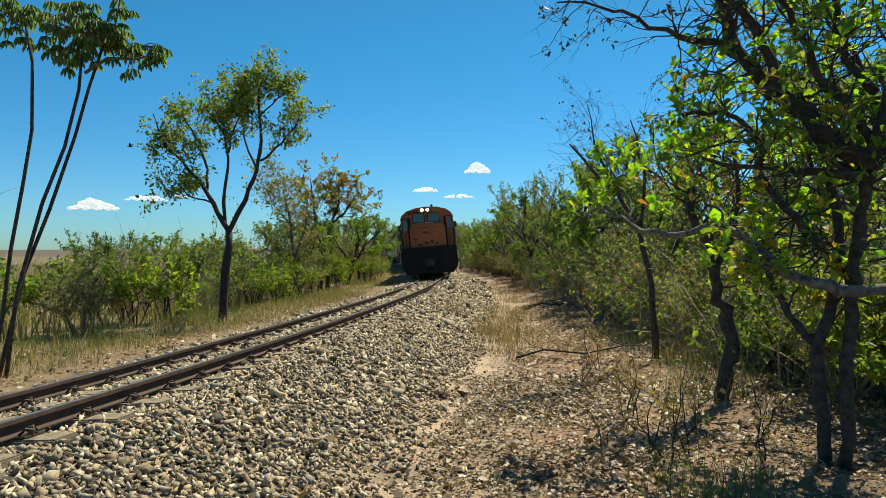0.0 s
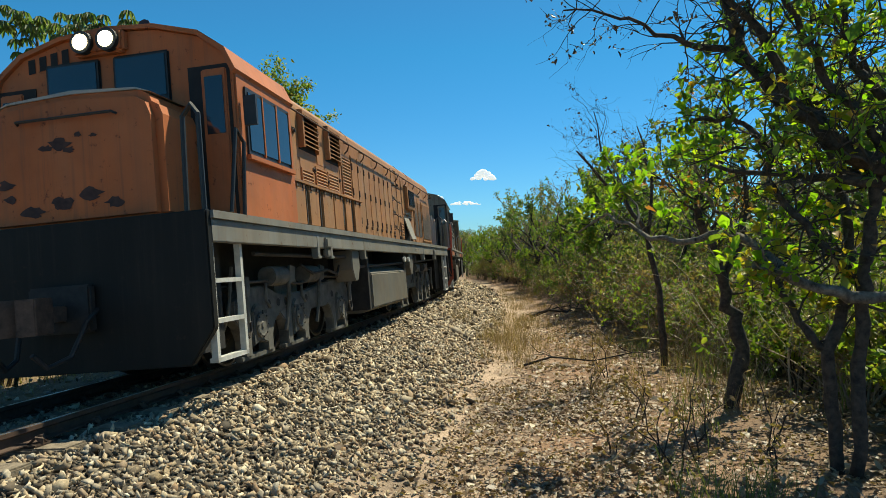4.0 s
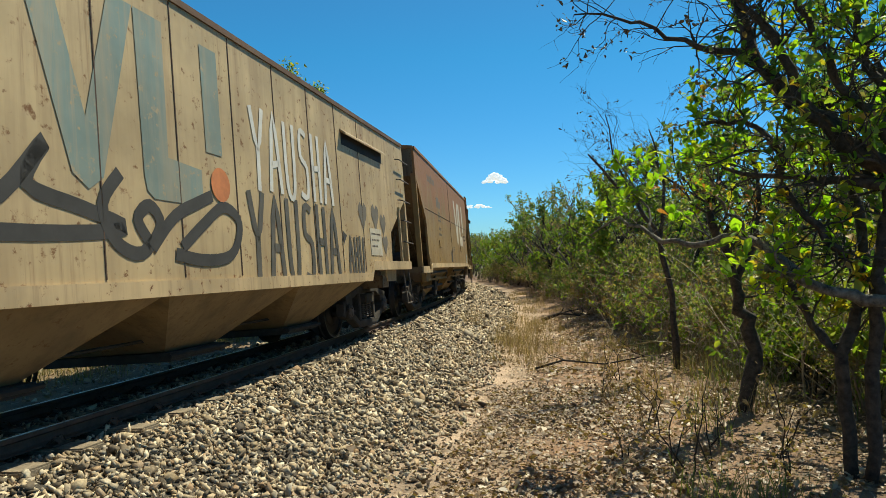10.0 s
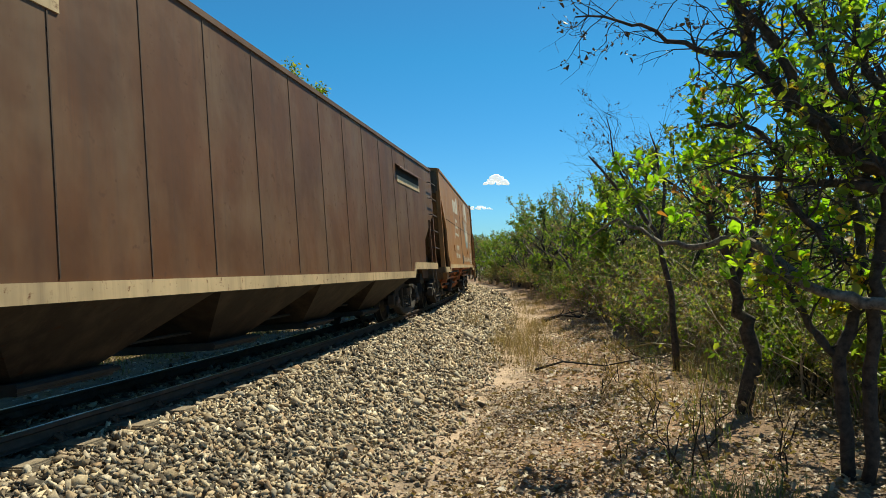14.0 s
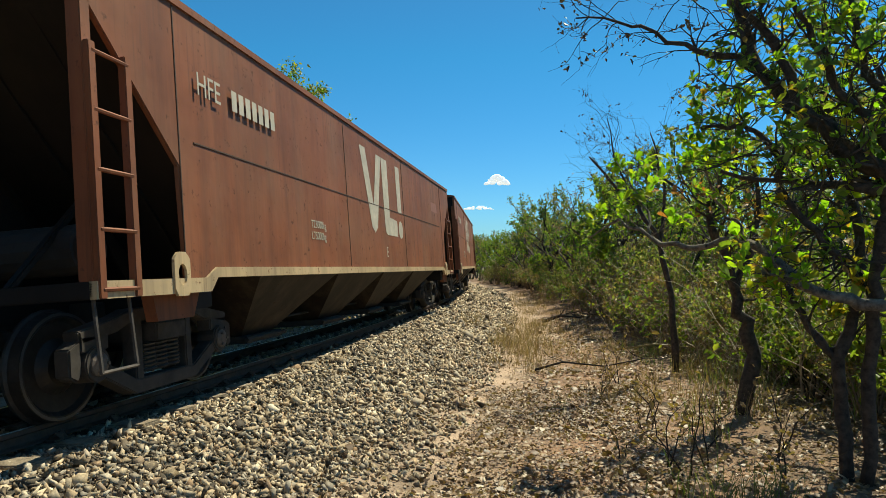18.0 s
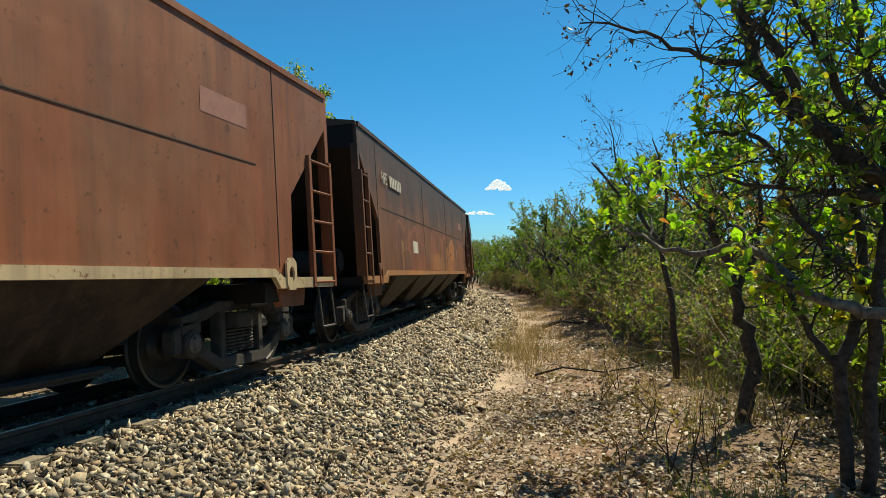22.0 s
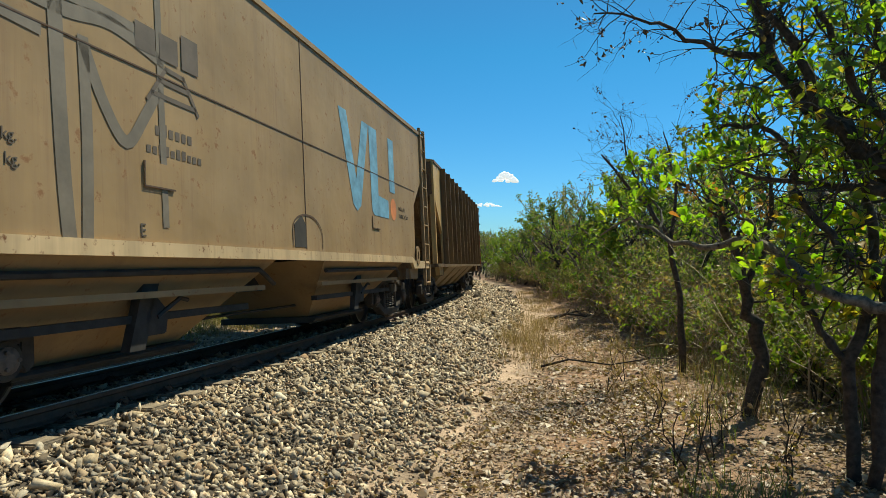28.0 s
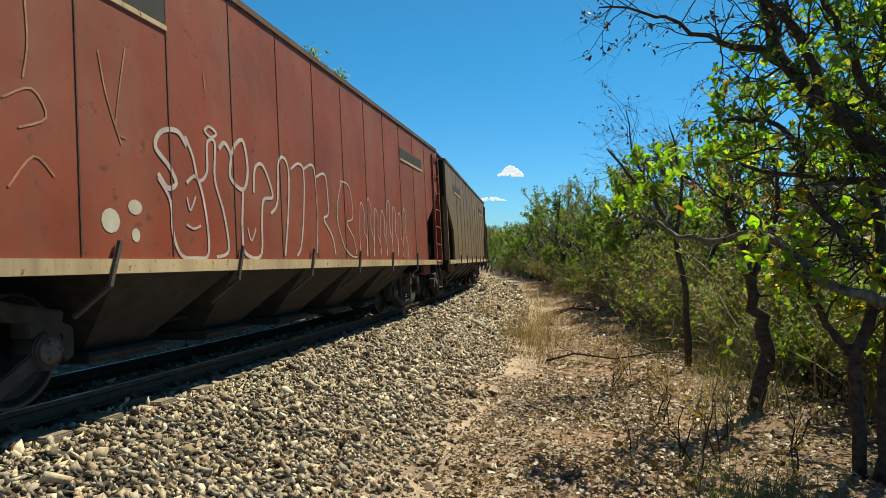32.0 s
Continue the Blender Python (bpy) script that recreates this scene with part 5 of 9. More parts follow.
def locomotive(c, label, front):
    L = LOCO_L
    loco = tagged(new("locomotive"), label, "locomotive", "locomotives of the train")

    def X(x):
        return x - L / 2
    # underframe and deck
    part("deck", Geo().box(X(0), X(L), -1.37, 1.37, 1.44, 1.55), c["deck"], loco, bevel=0.01)
    part("underframe", Geo().box(X(0.1), X(L - 0.1), -0.55, 0.55, 0.95, 1.44), STEEL_DARK, loco)
    for sy in (-1, 1):
        part("side_sill", Geo().box(X(0.0), X(L), sy * 1.30, sy * 1.385, 1.30, 1.50), c["sill"], loco, bevel=0.008)
        part("deck_lip", Geo().box(X(0.0), X(L), sy * 1.34, sy * 1.41, 1.505, 1.575), c["deck"], loco)
    # end plates
    for e in (0, 1):
        def E(x):
            return X(x) if not e else X(L - x)
        pl = [(-1.38, 0.55), (-1.38, 1.58), (1.38, 1.58), (1.38, 0.55), (1.15, 0.24), (-1.15, 0.24)]
        plate = part("front_plate" if not e else "rear_plate", Geo().prism(pl, "x", E(-0.07), E(0.02)), c["plate"] if not e else STEEL_DARK, loco, bevel=0.012)
        if c["chevron"] and not e:
            for k in range(3):
                for sy in (-1, 1):
                    y0 = sy * (0.15 + 0.46 * k)
                    y1 = y0 + sy * 0.26
                    yo = sy * 0.62
                    q = [(y0, 1.50), (y1, 1.50), (min(max(y1 + yo, -1.34), 1.34), 0.62), (min(max(y0 + yo, -1.34), 1.34), 0.62)]
                    part("warning_stripe", Geo().prism(q, "x", E(-0.078), E(-0.071)), PLATE_BLACK, plate)
        coupler(loco, E(-0.05), 1 if e else -1, 0.78)
        part("draft_box", Geo().box(E(-0.16), E(-0.07), -0.3, 0.3, 0.6, 1.02), STEEL_DARK, loco, bevel=0.02)
        # corner steps
        for sy in (-1, 1):
            st = Geo()
            y = sy * 1.30
            for xa in (0.06, 0.62):
                st.prism([(E(xa), 1.3), (E(xa + 0.05), 1.3), (E(xa + 0.05), 0.24), (E(xa), 0.24)], "y", y - 0.03, y + 0.03)
            for z in (0.24, 0.58, 0.94):
                st.box(E(0.06), E(0.66), y - 0.05 * sy, y + 0.03 * sy, z, z + 0.04)
            part("step_ladder", st, c["step"], loco, "corner boarding step")
            part("step_back", Geo().box(E(0.03), E(0.75), sy * 1.02, sy * 1.05, 0.3, 1.44), STEEL_DARK, loco)
            # railings at the corners
            h = Geo()
            h.tube([(E(0.06), sy * 1.3, 1.55), (E(0.06), sy * 1.3, 2.45), (E(0.10), sy * 1.22, 2.55), (E(0.12), sy * 1.12, 2.45), (E(0.12), sy * 1.1, 1.55)], 0.024, 7)
            part("corner_railing", h, c["railing"], loco)
            part("grab_rail", Geo().tube([(E(0.72), sy * 1.36, 1.5), (E(0.74), sy * 1.40, 2.3), (E(0.62), sy * 1.38, 2.42), (E(0.5), sy * 1.34, 1.6)], 0.02, 6), c["railing2"], loco)
    # nose
    prof = [(-0.90, 1.55), (-0.90, 2.52), (-0.84, 2.68), (-0.70, 2.76), (0, 2.81), (0.70, 2.76), (0.84, 2.68), (0.90, 2.52), (0.90, 1.55)]
    nose = part("nose", Geo().prism(prof, "x", X(0.1), X(0.85)), c["nose"], loco, "rounded low nose in worn paint", bevel=0.075)
    # pale strip paints the light catching the nose's upper edge
    part("nose_top", Geo().prism([(-0.80, 2.735), (-0.66, 2.79), (0, 2.835), (0.66, 2.79), (0.80, 2.735), (0.66, 2.77), (0, 2.80), (-0.66, 2.77)], "x", X(0.16), X(0.78)), c["nosetop"], nose, "pale upper edge, its lit look painted on")
    part("nose_rail", Geo().tube([(X(0.09), -0.5, 2.55), (X(0.04), -0.48, 2.56), (X(0.04), 0.48, 2.56), (X(0.09), 0.5, 2.55)], 0.014, 5), c["railing2"], nose)
    # cab: walls with real window openings in front and side panes set in
    cab = [(-1.34, 1.55), (-1.34, 3.02), (-1.24, 3.25), (-0.98, 3.45), (-0.52, 3.58), (0, 3.62), (0.52, 3.58), (0.98, 3.45), (1.24, 3.25), (1.34, 3.02), (1.34, 1.55)]
    cb = part("cab", Geo().prism(cab, "x", X(0.78), X(2.25)), c["cab"], loco, bevel=0.02)
    part("cab_roof", Geo().prism([(p[0] * 1.02, p[1] + 0.03) for p in cab[1:10]] + [(p[0] * 0.99, p[1] - 0.012) for p in cab[9:0:-1]], "x", X(0.735), X(2.29)), c["roof"], cb)
    for y0 in (-0.62, 0.14):
        fr = part("front_window", Geo().box(X(0.755), X(0.79), y0 - 0.04, y0 + 0.58, 2.80, 3.34), RAIL_BLACK, cb, bevel=0.02)
        part("pane", Geo().box(X(0.745), X(0.765), y0, y0 + 0.54, 2.88, 3.30), GLASS, fr)
    for sy in (-1, 1):
        part("door_frame", Geo().box(X(0.768), X(0.785), sy * 0.85, sy * 1.29, 1.58, 3.12), VENT_BLACK, cb)
        dr = part("cab_door", Geo().box(X(0.75), X(0.785), sy * 0.99, sy * 1.26, 1.6, 3.08), c["cab"], cb, bevel=0.015)
        part("door_pane", Geo().box(X(0.742), X(0.76), sy * 1.03, sy * 1.22, 2.42, 3.0), GLASS, dr)
        wf = part("side_window", Geo().box(X(0.95), X(2.12), sy * 1.335, sy * 1.36, 2.22, 2.92), RAIL_BLACK, cb)
        for k in range(3):
            part("pane", Geo().box(X(0.99 + 0.375 * k), X(1.32 + 0.375 * k), sy * 1.345, sy * 1.37, 2.27, 2.87), GLASS, wf)
            part("window_bar", Geo().box(X(1.33 + 0.375 * k) - 0.012, X(1.33 + 0.375 * k) + 0.012, sy * 1.345, sy * 1.378, 2.24, 2.9), c["cab"], wf)
        part("window_sill", Geo().box(X(0.92), X(2.15), sy * 1.34, sy * 1.39, 2.17, 2.215), c["cab"], wf)
        part("mirror", Geo().box(X(0.86), X(0.90), sy * 1.37, sy * 1.50, 2.5, 2.8), RAIL_BLACK, cb)
    # headlights in their box above the windows
    hb = part("headlight_box", Geo().box(X(0.68), X(0.80), -0.22, 0.34, 3.36, 3.60), c["cab"], cb, bevel=0.03)
    for y in (-0.07, 0.21):
        part("headlight", Geo().cyl((X(0.63), y, 3.48), (X(0.70), y, 3.48), 0.115, 20), RAIL_BLACK, hb)
        part("lens", Geo().cyl((X(0.622), y, 3.48), (X(0.64), y, 3.48), 0.082, 20), GLOW if c["lit"] else REFLECTOR, hb, "round headlight")
    if c["number"]:
        for k in range(4):
            part("number_block", Geo().add([(X(0.772), 0.92 - 0.13 * k, 3.27 + 0.02 * k), (X(0.772), 0.84 - 0.13 * k, 3.28 + 0.02 * k), (X(0.772), 0.84 - 0.13 * k, 3.43 + 0.02 * k), (X(0.772), 0.92 - 0.13 * k, 3.42 + 0.02 * k)], [(0, 1, 2, 3)]), VENT_BLACK, cb)
    # long hood
    hood = [(-HOOD_Y, 1.55), (-HOOD_Y, 3.24), (-0.97, 3.38), (-0.88, 3.49), (-0.70, 3.55), (0, 3.59), (0.70, 3.55), (0.88, 3.49), (0.97, 3.38), (HOOD_Y, 3.24), (HOOD_Y, 1.55)]
    lh = part("long_hood", Geo().prism(hood, "x", X(2.25), X(14.45)), c["hood"], loco, bevel=0.03)
    y = -HOOD_Y
    for xa in (5.9, 10.25, 11.4):
        part("hood_joint", Geo().prism([(p[0] * 1.004, p[1] + 0.004) for p in hood], "x", X(xa), X(xa + 0.014)), SEAM, lh)
    # electrical cabinet beside the walkway: separate lids, dark slots between them, a ledge on top
    part("cabinet", Geo().box(X(2.32), X(5.42), -1.25, -1.0, 1.62, 2.14), VENT_BLACK, lh)
    part("cabinet_ledge", Geo().prism([(-1.31, 2.13), (-1.31, 2.16), (-1.0, 2.20), (-1.0, 2.14)], "x", X(2.26), X(5.46)), c["hood"], lh)
    for a, b in ((2.33, 2.72), (2.86, 3.24), (3.40, 3.88), (3.91, 4.34), (4.47, 4.80), (4.98, 5.40)):
        lid = part("side_box", Geo().box(X(a), X(b), -1.285, -1.24, 1.60, 2.13), c["box"], lh, bevel=0.012)
        part("lid_hinge", Geo().box(X(a + 0.05), X(a + 0.11), -1.30, -1.28, 2.07, 2.12).box(X(b - 0.11), X(b - 0.05), -1.30, -1.28, 2.07, 2.12), SEAM, lid)
    part("wire_screen", Geo().box(X(4.36), X(4.45), -1.268, -1.25, 1.69, 2.08), SCREEN_DARK, lh)
    for xa in (2.78, 3.32):
        part("slot_bar", Geo().box(X(xa - 0.012), X(xa + 0.012), -1.275, -1.25, 1.62, 2.12), IRON, lh)
    # louvred shutters propped open, with plain louvres below
    for a, b in ((3.42, 4.07), (4.55, 5.17)):
        sh = part("shutter", Geo().box(X(a - 0.03), X(b + 0.03), y - 0.006, y + 0.01, 2.74, 3.26), VENT_BLACK, lh)
        part("shutter_frame", Geo().box(X(a - 0.05), X(a), y - 0.09, y, 2.76, 3.28).box(X(b), X(b + 0.05), y - 0.06, y, 2.76, 3.28).box(X(a - 0.05), X(b + 0.05), y - 0.07, y, 3.24, 3.29), c["hood"], sh)
        for k in range(7):
            z = 2.80 + 0.066 * k
            part("slat", Geo().prism([(y - 0.085, z), (y - 0.015, z + 0.062), (y - 0.005, z + 0.062), (y - 0.075, z - 0.004)], "x", X(a), X(b)), c["slat"], sh)
    for a, b, z0, z1, n in ((3.40, 3.82, 2.30, 2.44, 3), (3.99, 4.46, 2.30, 2.54, 5), (4.57, 5.04, 2.30, 2.54, 5), (5.35, 5.82, 2.28, 2.93, 12)):
        slats(lh, "louvre", X(a), X(b), z0, z1, n, y, c["slat"])
    for a, b, z0, z1 in ((2.98, 3.34, 2.24, 3.3), (4.10, 4.50, 2.62, 3.3), (3.36, 5.2, 2.24, 2.62), (5.22, 5.88, 2.22, 3.2)):
        part("access_panel", Geo().box(X(a), X(b), y - 0.012, y + 0.004, z0, z1), c["hood"], lh, bevel=0.006)
    for xx, zz in ((3.02, 2.36), (3.16, 2.95), (3.9, 2.5), (4.52, 2.4), (5.12, 2.5), (9.8, 2.96), (9.82, 1.72), (11.17, 2.23), (11.17, 1.7), (9.12, 1.72)):
        part("latch_ring", Geo().cyl((X(xx), y - 0.03, zz), (X(xx), y, zz), 0.045, 12), SEAM, lh)
        part("latch_knob", Geo().cyl((X(xx), y - 0.05, zz), (X(xx), y - 0.02, zz), 0.022, 8), VENT_BLACK, lh)
    # engine doors with latches and seams
    for k in range(8):
        a = 5.92 + 0.405 * k
        dr = part("engine_door", Geo().box(X(a + 0.012), X(a + 0.393), y - 0.022, y + 0.005, 1.66, 3.06), c["hood"], lh, bevel=0.008)
        for z in (1.9, 2.4, 2.85):
            part("hinge", Geo().box(X(a + 0.0), X(a + 0.03), y - 0.04, y, z - 0.06, z + 0.06), SEAM, dr)
        part("latch", Geo().cyl((X(a + 0.34), y - 0.05, 1.8), (X(a + 0.34), y, 1.8), 0.035, 10), SEAM, dr)
    # rear section: grab ladder, fan box, doors and the big screen
    for k in range(5):
        z = 1.86 + 0.335 * k
        part("grab_rung", Geo().tube([(X(9.28), y, z + 0.03), (X(9.28), y - 0.06, z + 0.04), (X(9.31), y - 0.09, z), (X(9.70), y - 0.09, z - 0.02), (X(9.72), y - 0.06, z + 0.03), (X(9.72), y, z + 0.02)], 0.013, 5), SEAM, lh)
    for xx in (9.24, 9.76):
        part("door_seam", Geo().box(X(xx) - 0.008, X(xx) + 0.008, y - 0.01, y + 0.004, 1.6, 3.3), SEAM, lh)
    fan = part("fan_box", Geo().box(X(10.60), X(11.50), y - 0.10, y + 0.01, 2.47, 3.04), c["hood"], lh, bevel=0.015)
    part("fan_opening", Geo().box(X(10.72), X(11.42), y - 0.108, y - 0.09, 2.55, 2.95), SOOT, fan)
    for k in range(9):
        part("slat", Geo().box(X(10.73 + 0.08 * k), X(10.75 + 0.08 * k), y - 0.125, y - 0.10, 2.56, 2.94), RAIL_BLACK, fan)
    slats(lh, "small_louvre", X(9.97), X(10.18), 1.74, 2.06, 5, y, c["hood"])
    part("hinged_flap", Geo().prism([(y - 0.01, 2.24), (y - 0.17, 1.70), (y - 0.15, 1.69), (y + 0.01, 2.22)], "x", X(10.42), X(11.02)), c["flap"], lh, "tilted sheet-metal flap")
    part("flap_opening", Geo().box(X(10.38), X(11.06), y - 0.008, y + 0.01, 1.66, 2.26), VENT_BLACK, lh)
    part("fan_panel", Geo().box(X(10.30), X(11.62), y - 0.012, y + 0.004, 2.32, 3.14), c["hood"], lh, bevel=0.006)
    for a, b in ((11.80, 12.18), (12.33, 12.72)):
        fr = part("screen_door", Geo().box(X(a - 0.06), X(b + 0.06), y - 0.022, y + 0.005, 1.66, 3.0), c["door2"] if a > 12.3 else c["hood"], lh, bevel=0.006)
        part("wire_screen", Geo().box(X(a), X(b), y - 0.032, y - 0.018, 1.83, 2.76), c["screen"], fr)
    fr = part("radiator_frame", Geo().box(X(12.9), X(14.35), y - 0.022, y + 0.005, 1.72, 2.86), c["hood"], lh, bevel=0.008)
    part("wire_screen", Geo().box(X(12.98), X(14.27), y - 0.034, y - 0.018, 1.80, 2.78), c["screen"], fr)
    for k in range(9):
        part("roof_bracket", Geo().tube([(X(5.6 + k), y, 3.02), (X(5.6 + k), y - 0.07, 3.08), (X(5.6 + k), y - 0.10, 3.17), (X(5.6 + k), y + 0.02, 3.24)], 0.014, 5), SEAM, lh)
    part("roof_rail", Geo().tube([(X(2.6), y - 0.10, 3.19), (X(6), y - 0.10, 3.18), (X(10), y - 0.10, 3.17), (X(14.1), y - 0.10, 3.15), (X(14.3), y - 0.10, 3.08), (X(14.3), y, 3.06)], 0.014, 5), SEAM, lh)
    part("exhaust_stack", Geo().box(X(7.2), X(7.9), -0.25, 0.25, 3.56, 3.72), SOOT, lh, bevel=0.03)
    part("roof_fan", Geo().cyl((X(13.2), 0, 3.56), (X(13.2), 0, 3.68), 0.62, 24), c["roof"], lh, bevel=0.02)
    part("horn", Geo().cyl((X(1.2), -0.3, 3.66), (X(0.95), -0.3, 3.70), 0.03, 8, 0.07), RAIL_BLACK, loco)
    # tank, equipment and pipes below the deck
    part("fuel_tank", Geo().prism([(-1.28, 0.32), (-1.28, 0.92), (-1.05, 1.05), (1.05, 1.05), (1.28, 0.92), (1.28, 0.32), (1.05, 0.24), (-1.05, 0.24)], "x", X(5.75), X(8.75)), c["tank"], loco, "dusty grey fuel tank", bevel=0.02)
    for a in (5.62, 8.76):
        part("tank_bracket", Geo().box(X(a), X(a + 0.12), -1.25, 1.25, 0.3, 1.44), STEEL_DARK, loco)
    part("air_reservoir", Geo().cyl((X(8.95), -1.05, 1.18), (X(10.3), -1.05, 1.18), 0.15, 16), BOGIE, loco, bevel=0.02)
    part("pipe_run", Geo().tube([(X(1.2), -1.2, 1.22), (X(5.0), -1.22, 1.2), (X(5.3), -1.2, 1.05), (X(9.2), -1.2, 1.1), (X(13.6), -1.2, 1.2)], 0.025, 6), BOGIE, loco)
    part("air_filter", Geo().cyl((X(9.4), -1.3, 1.12), (X(9.4), -1.3, 1.26), 0.045, 12).cyl((X(9.75), -1.3, 1.12), (X(9.75), -1.3, 1.26), 0.04, 12), BOGIE, loco)
    # sandboxes, drop brackets and lifting pads below the sill
    for xa in (4.45, 9.0):
        part("sand_box", Geo().prism([(X(xa), 1.30), (X(xa + 0.42), 1.30), (X(xa + 0.42), 1.02), (X(xa + 0.28), 0.82), (X(xa + 0.12), 0.82), (X(xa), 1.02)], "y", -1.33, -1.02), c["tank"], loco, bevel=0.015)
    for xa in (2.72, 3.25, 5.0, 10.6, 12.4):
        part("sill_bracket", Geo().box(X(xa), X(xa + 0.09), -1.39, -1.30, 1.18, 1.46).box(X(xa - 0.03), X(xa + 0.12), -1.40, -1.32, 1.16, 1.20), c["sill"], loco, bevel=0.008)
    part("lifting_pad", Geo().box(X(3.0), X(3.24), -1.43, -1.36, 1.30, 1.44).box(X(3.05), X(3.19), -1.41, -1.34, 1.18, 1.30), c["sill"], loco, bevel=0.02)
    part("lifting_pad", Geo().box(X(12.1), X(12.34), -1.43, -1.36, 1.30, 1.44).box(X(12.15), X(12.29), -1.41, -1.34, 1.18, 1.30), c["sill"], loco, bevel=0.02)
    for xa in (8.35, 8.78):
        part("tank_cap", Geo().tube([(X(xa - 0.08), -1.34, 1.2), (X(xa - 0.04), -1.36, 1.13), (X(xa + 0.04), -1.36, 1.13), (X(xa + 0.08), -1.34, 1.22)], 0.024, 8), STEP_WHITE, loco)
    part("cable_loop", Geo().tube([(X(2.7), -1.15, 1.1), (X(3.0), -1.2, 0.98), (X(3.6), -1.2, 1.02), (X(4.2), -1.15, 0.95), (X(4.5), -1.1, 1.1)], 0.02, 6), STEEL_DARK, loco)
    for bx, axles in ((3.05, (-1.4, -0.2, 1.6)), (11.4, (-1.65, 0.35, 1.55))):
        loco_bogie(loco, X(bx), axles)
    enlist(loco, front, L)
    return loco, X, lh, cb


L1, LX, L1_HOOD, L1_CAB = locomotive(dict(deck=DECK_GREY, sill=DECK_GREY, plate=PLATE_BLACK, chevron=False, step=STEP_WHITE, railing=RAIL_BLACK, railing2=RAIL_BLACK, nose=CAB_ORANGE, cab=CAB_ORANGE,
                            roof=CAB_ORANGE, hood=LOCO_ORANGE, box=LOCO_ORANGE, nosetop=LOCO_NOSE, slat=LOCO_ORANGE, flap=LOCO_PALE, door2=LOCO_ORANGE, tank=TANK_GREY, lit=True, number=True, screen=SCREEN), "faded orange diesel locomotive with lit headlights and a black front plate", 32.72)
L2, _, L2_HOOD, L2_CAB = locomotive(dict(deck=DECK_GREY, sill=SILL_RED, plate=PLATE_RED, chevron=True, step=STEP_WHITE, railing=RAIL_GREY, railing2=RAIL_RED, nose=LOCO_NOSE, cab=LOCO_GREY,
                            roof=LOCO_GREY, hood=LOCO_GREY, box=BOX_GREY, nosetop=LOCO_NOSE, slat=SLAT_GREY, flap=LOCO_PALE, door2=STRIP_RED, tank=TANK_GREY, lit=False, number=False, screen=SCREEN_DARK), "dirty grey diesel locomotive with blue marks and red-black warning stripes", 48.97)
words("lettering", "E-1", 0.13, LX(9.55), 1.34, -1.39, LETTER_PALE, L1)

# ---- painted marks and graffiti on the wagon sides ----
def tag_letters(car, X, x, z, step, h, w, mat, forms):
    """Sprayed letter-like strokes side by side, leaning unevenly; one part each."""
    rn = random.Random(len(forms) * 7 + int(x * 10))
    for k, form in enumerate(forms):
        for line in form:
            g = stroke(Geo(), smooth([(X(x + step * (k + a)), z + h * b + rn.uniform(-0.02, 0.02)) for a, b in line], 3), w, YP - 0.003 - 0.0004 * k)
            part("sprayed_stroke", g, mat, car)


FORM_Y = [[(0.0, 1.0), (0.35, 0.5), (0.7, 1.0)], [(0.35, 0.5), (0.3, 0.0)]]
FORM_A = [[(0.0, 0.0), (0.35, 1.0), (0.7, 0.0)], [(0.15, 0.38), (0.58, 0.38)]]
FORM_U = [[(0.05, 1.0), (0.1, 0.15), (0.4, 0.0), (0.62, 0.2), (0.65, 1.0)]]
FORM_S = [[(0.62, 0.92), (0.2, 0.95), (0.15, 0.6), (0.6, 0.45), (0.55, 0.05), (0.05, 0.08)]]
FORM_H = [[(0.08, 1.0), (0.1, 0.0)], [(0.6, 1.0), (0.62, 0.0)], [(0.1, 0.5), (0.6, 0.5)]]


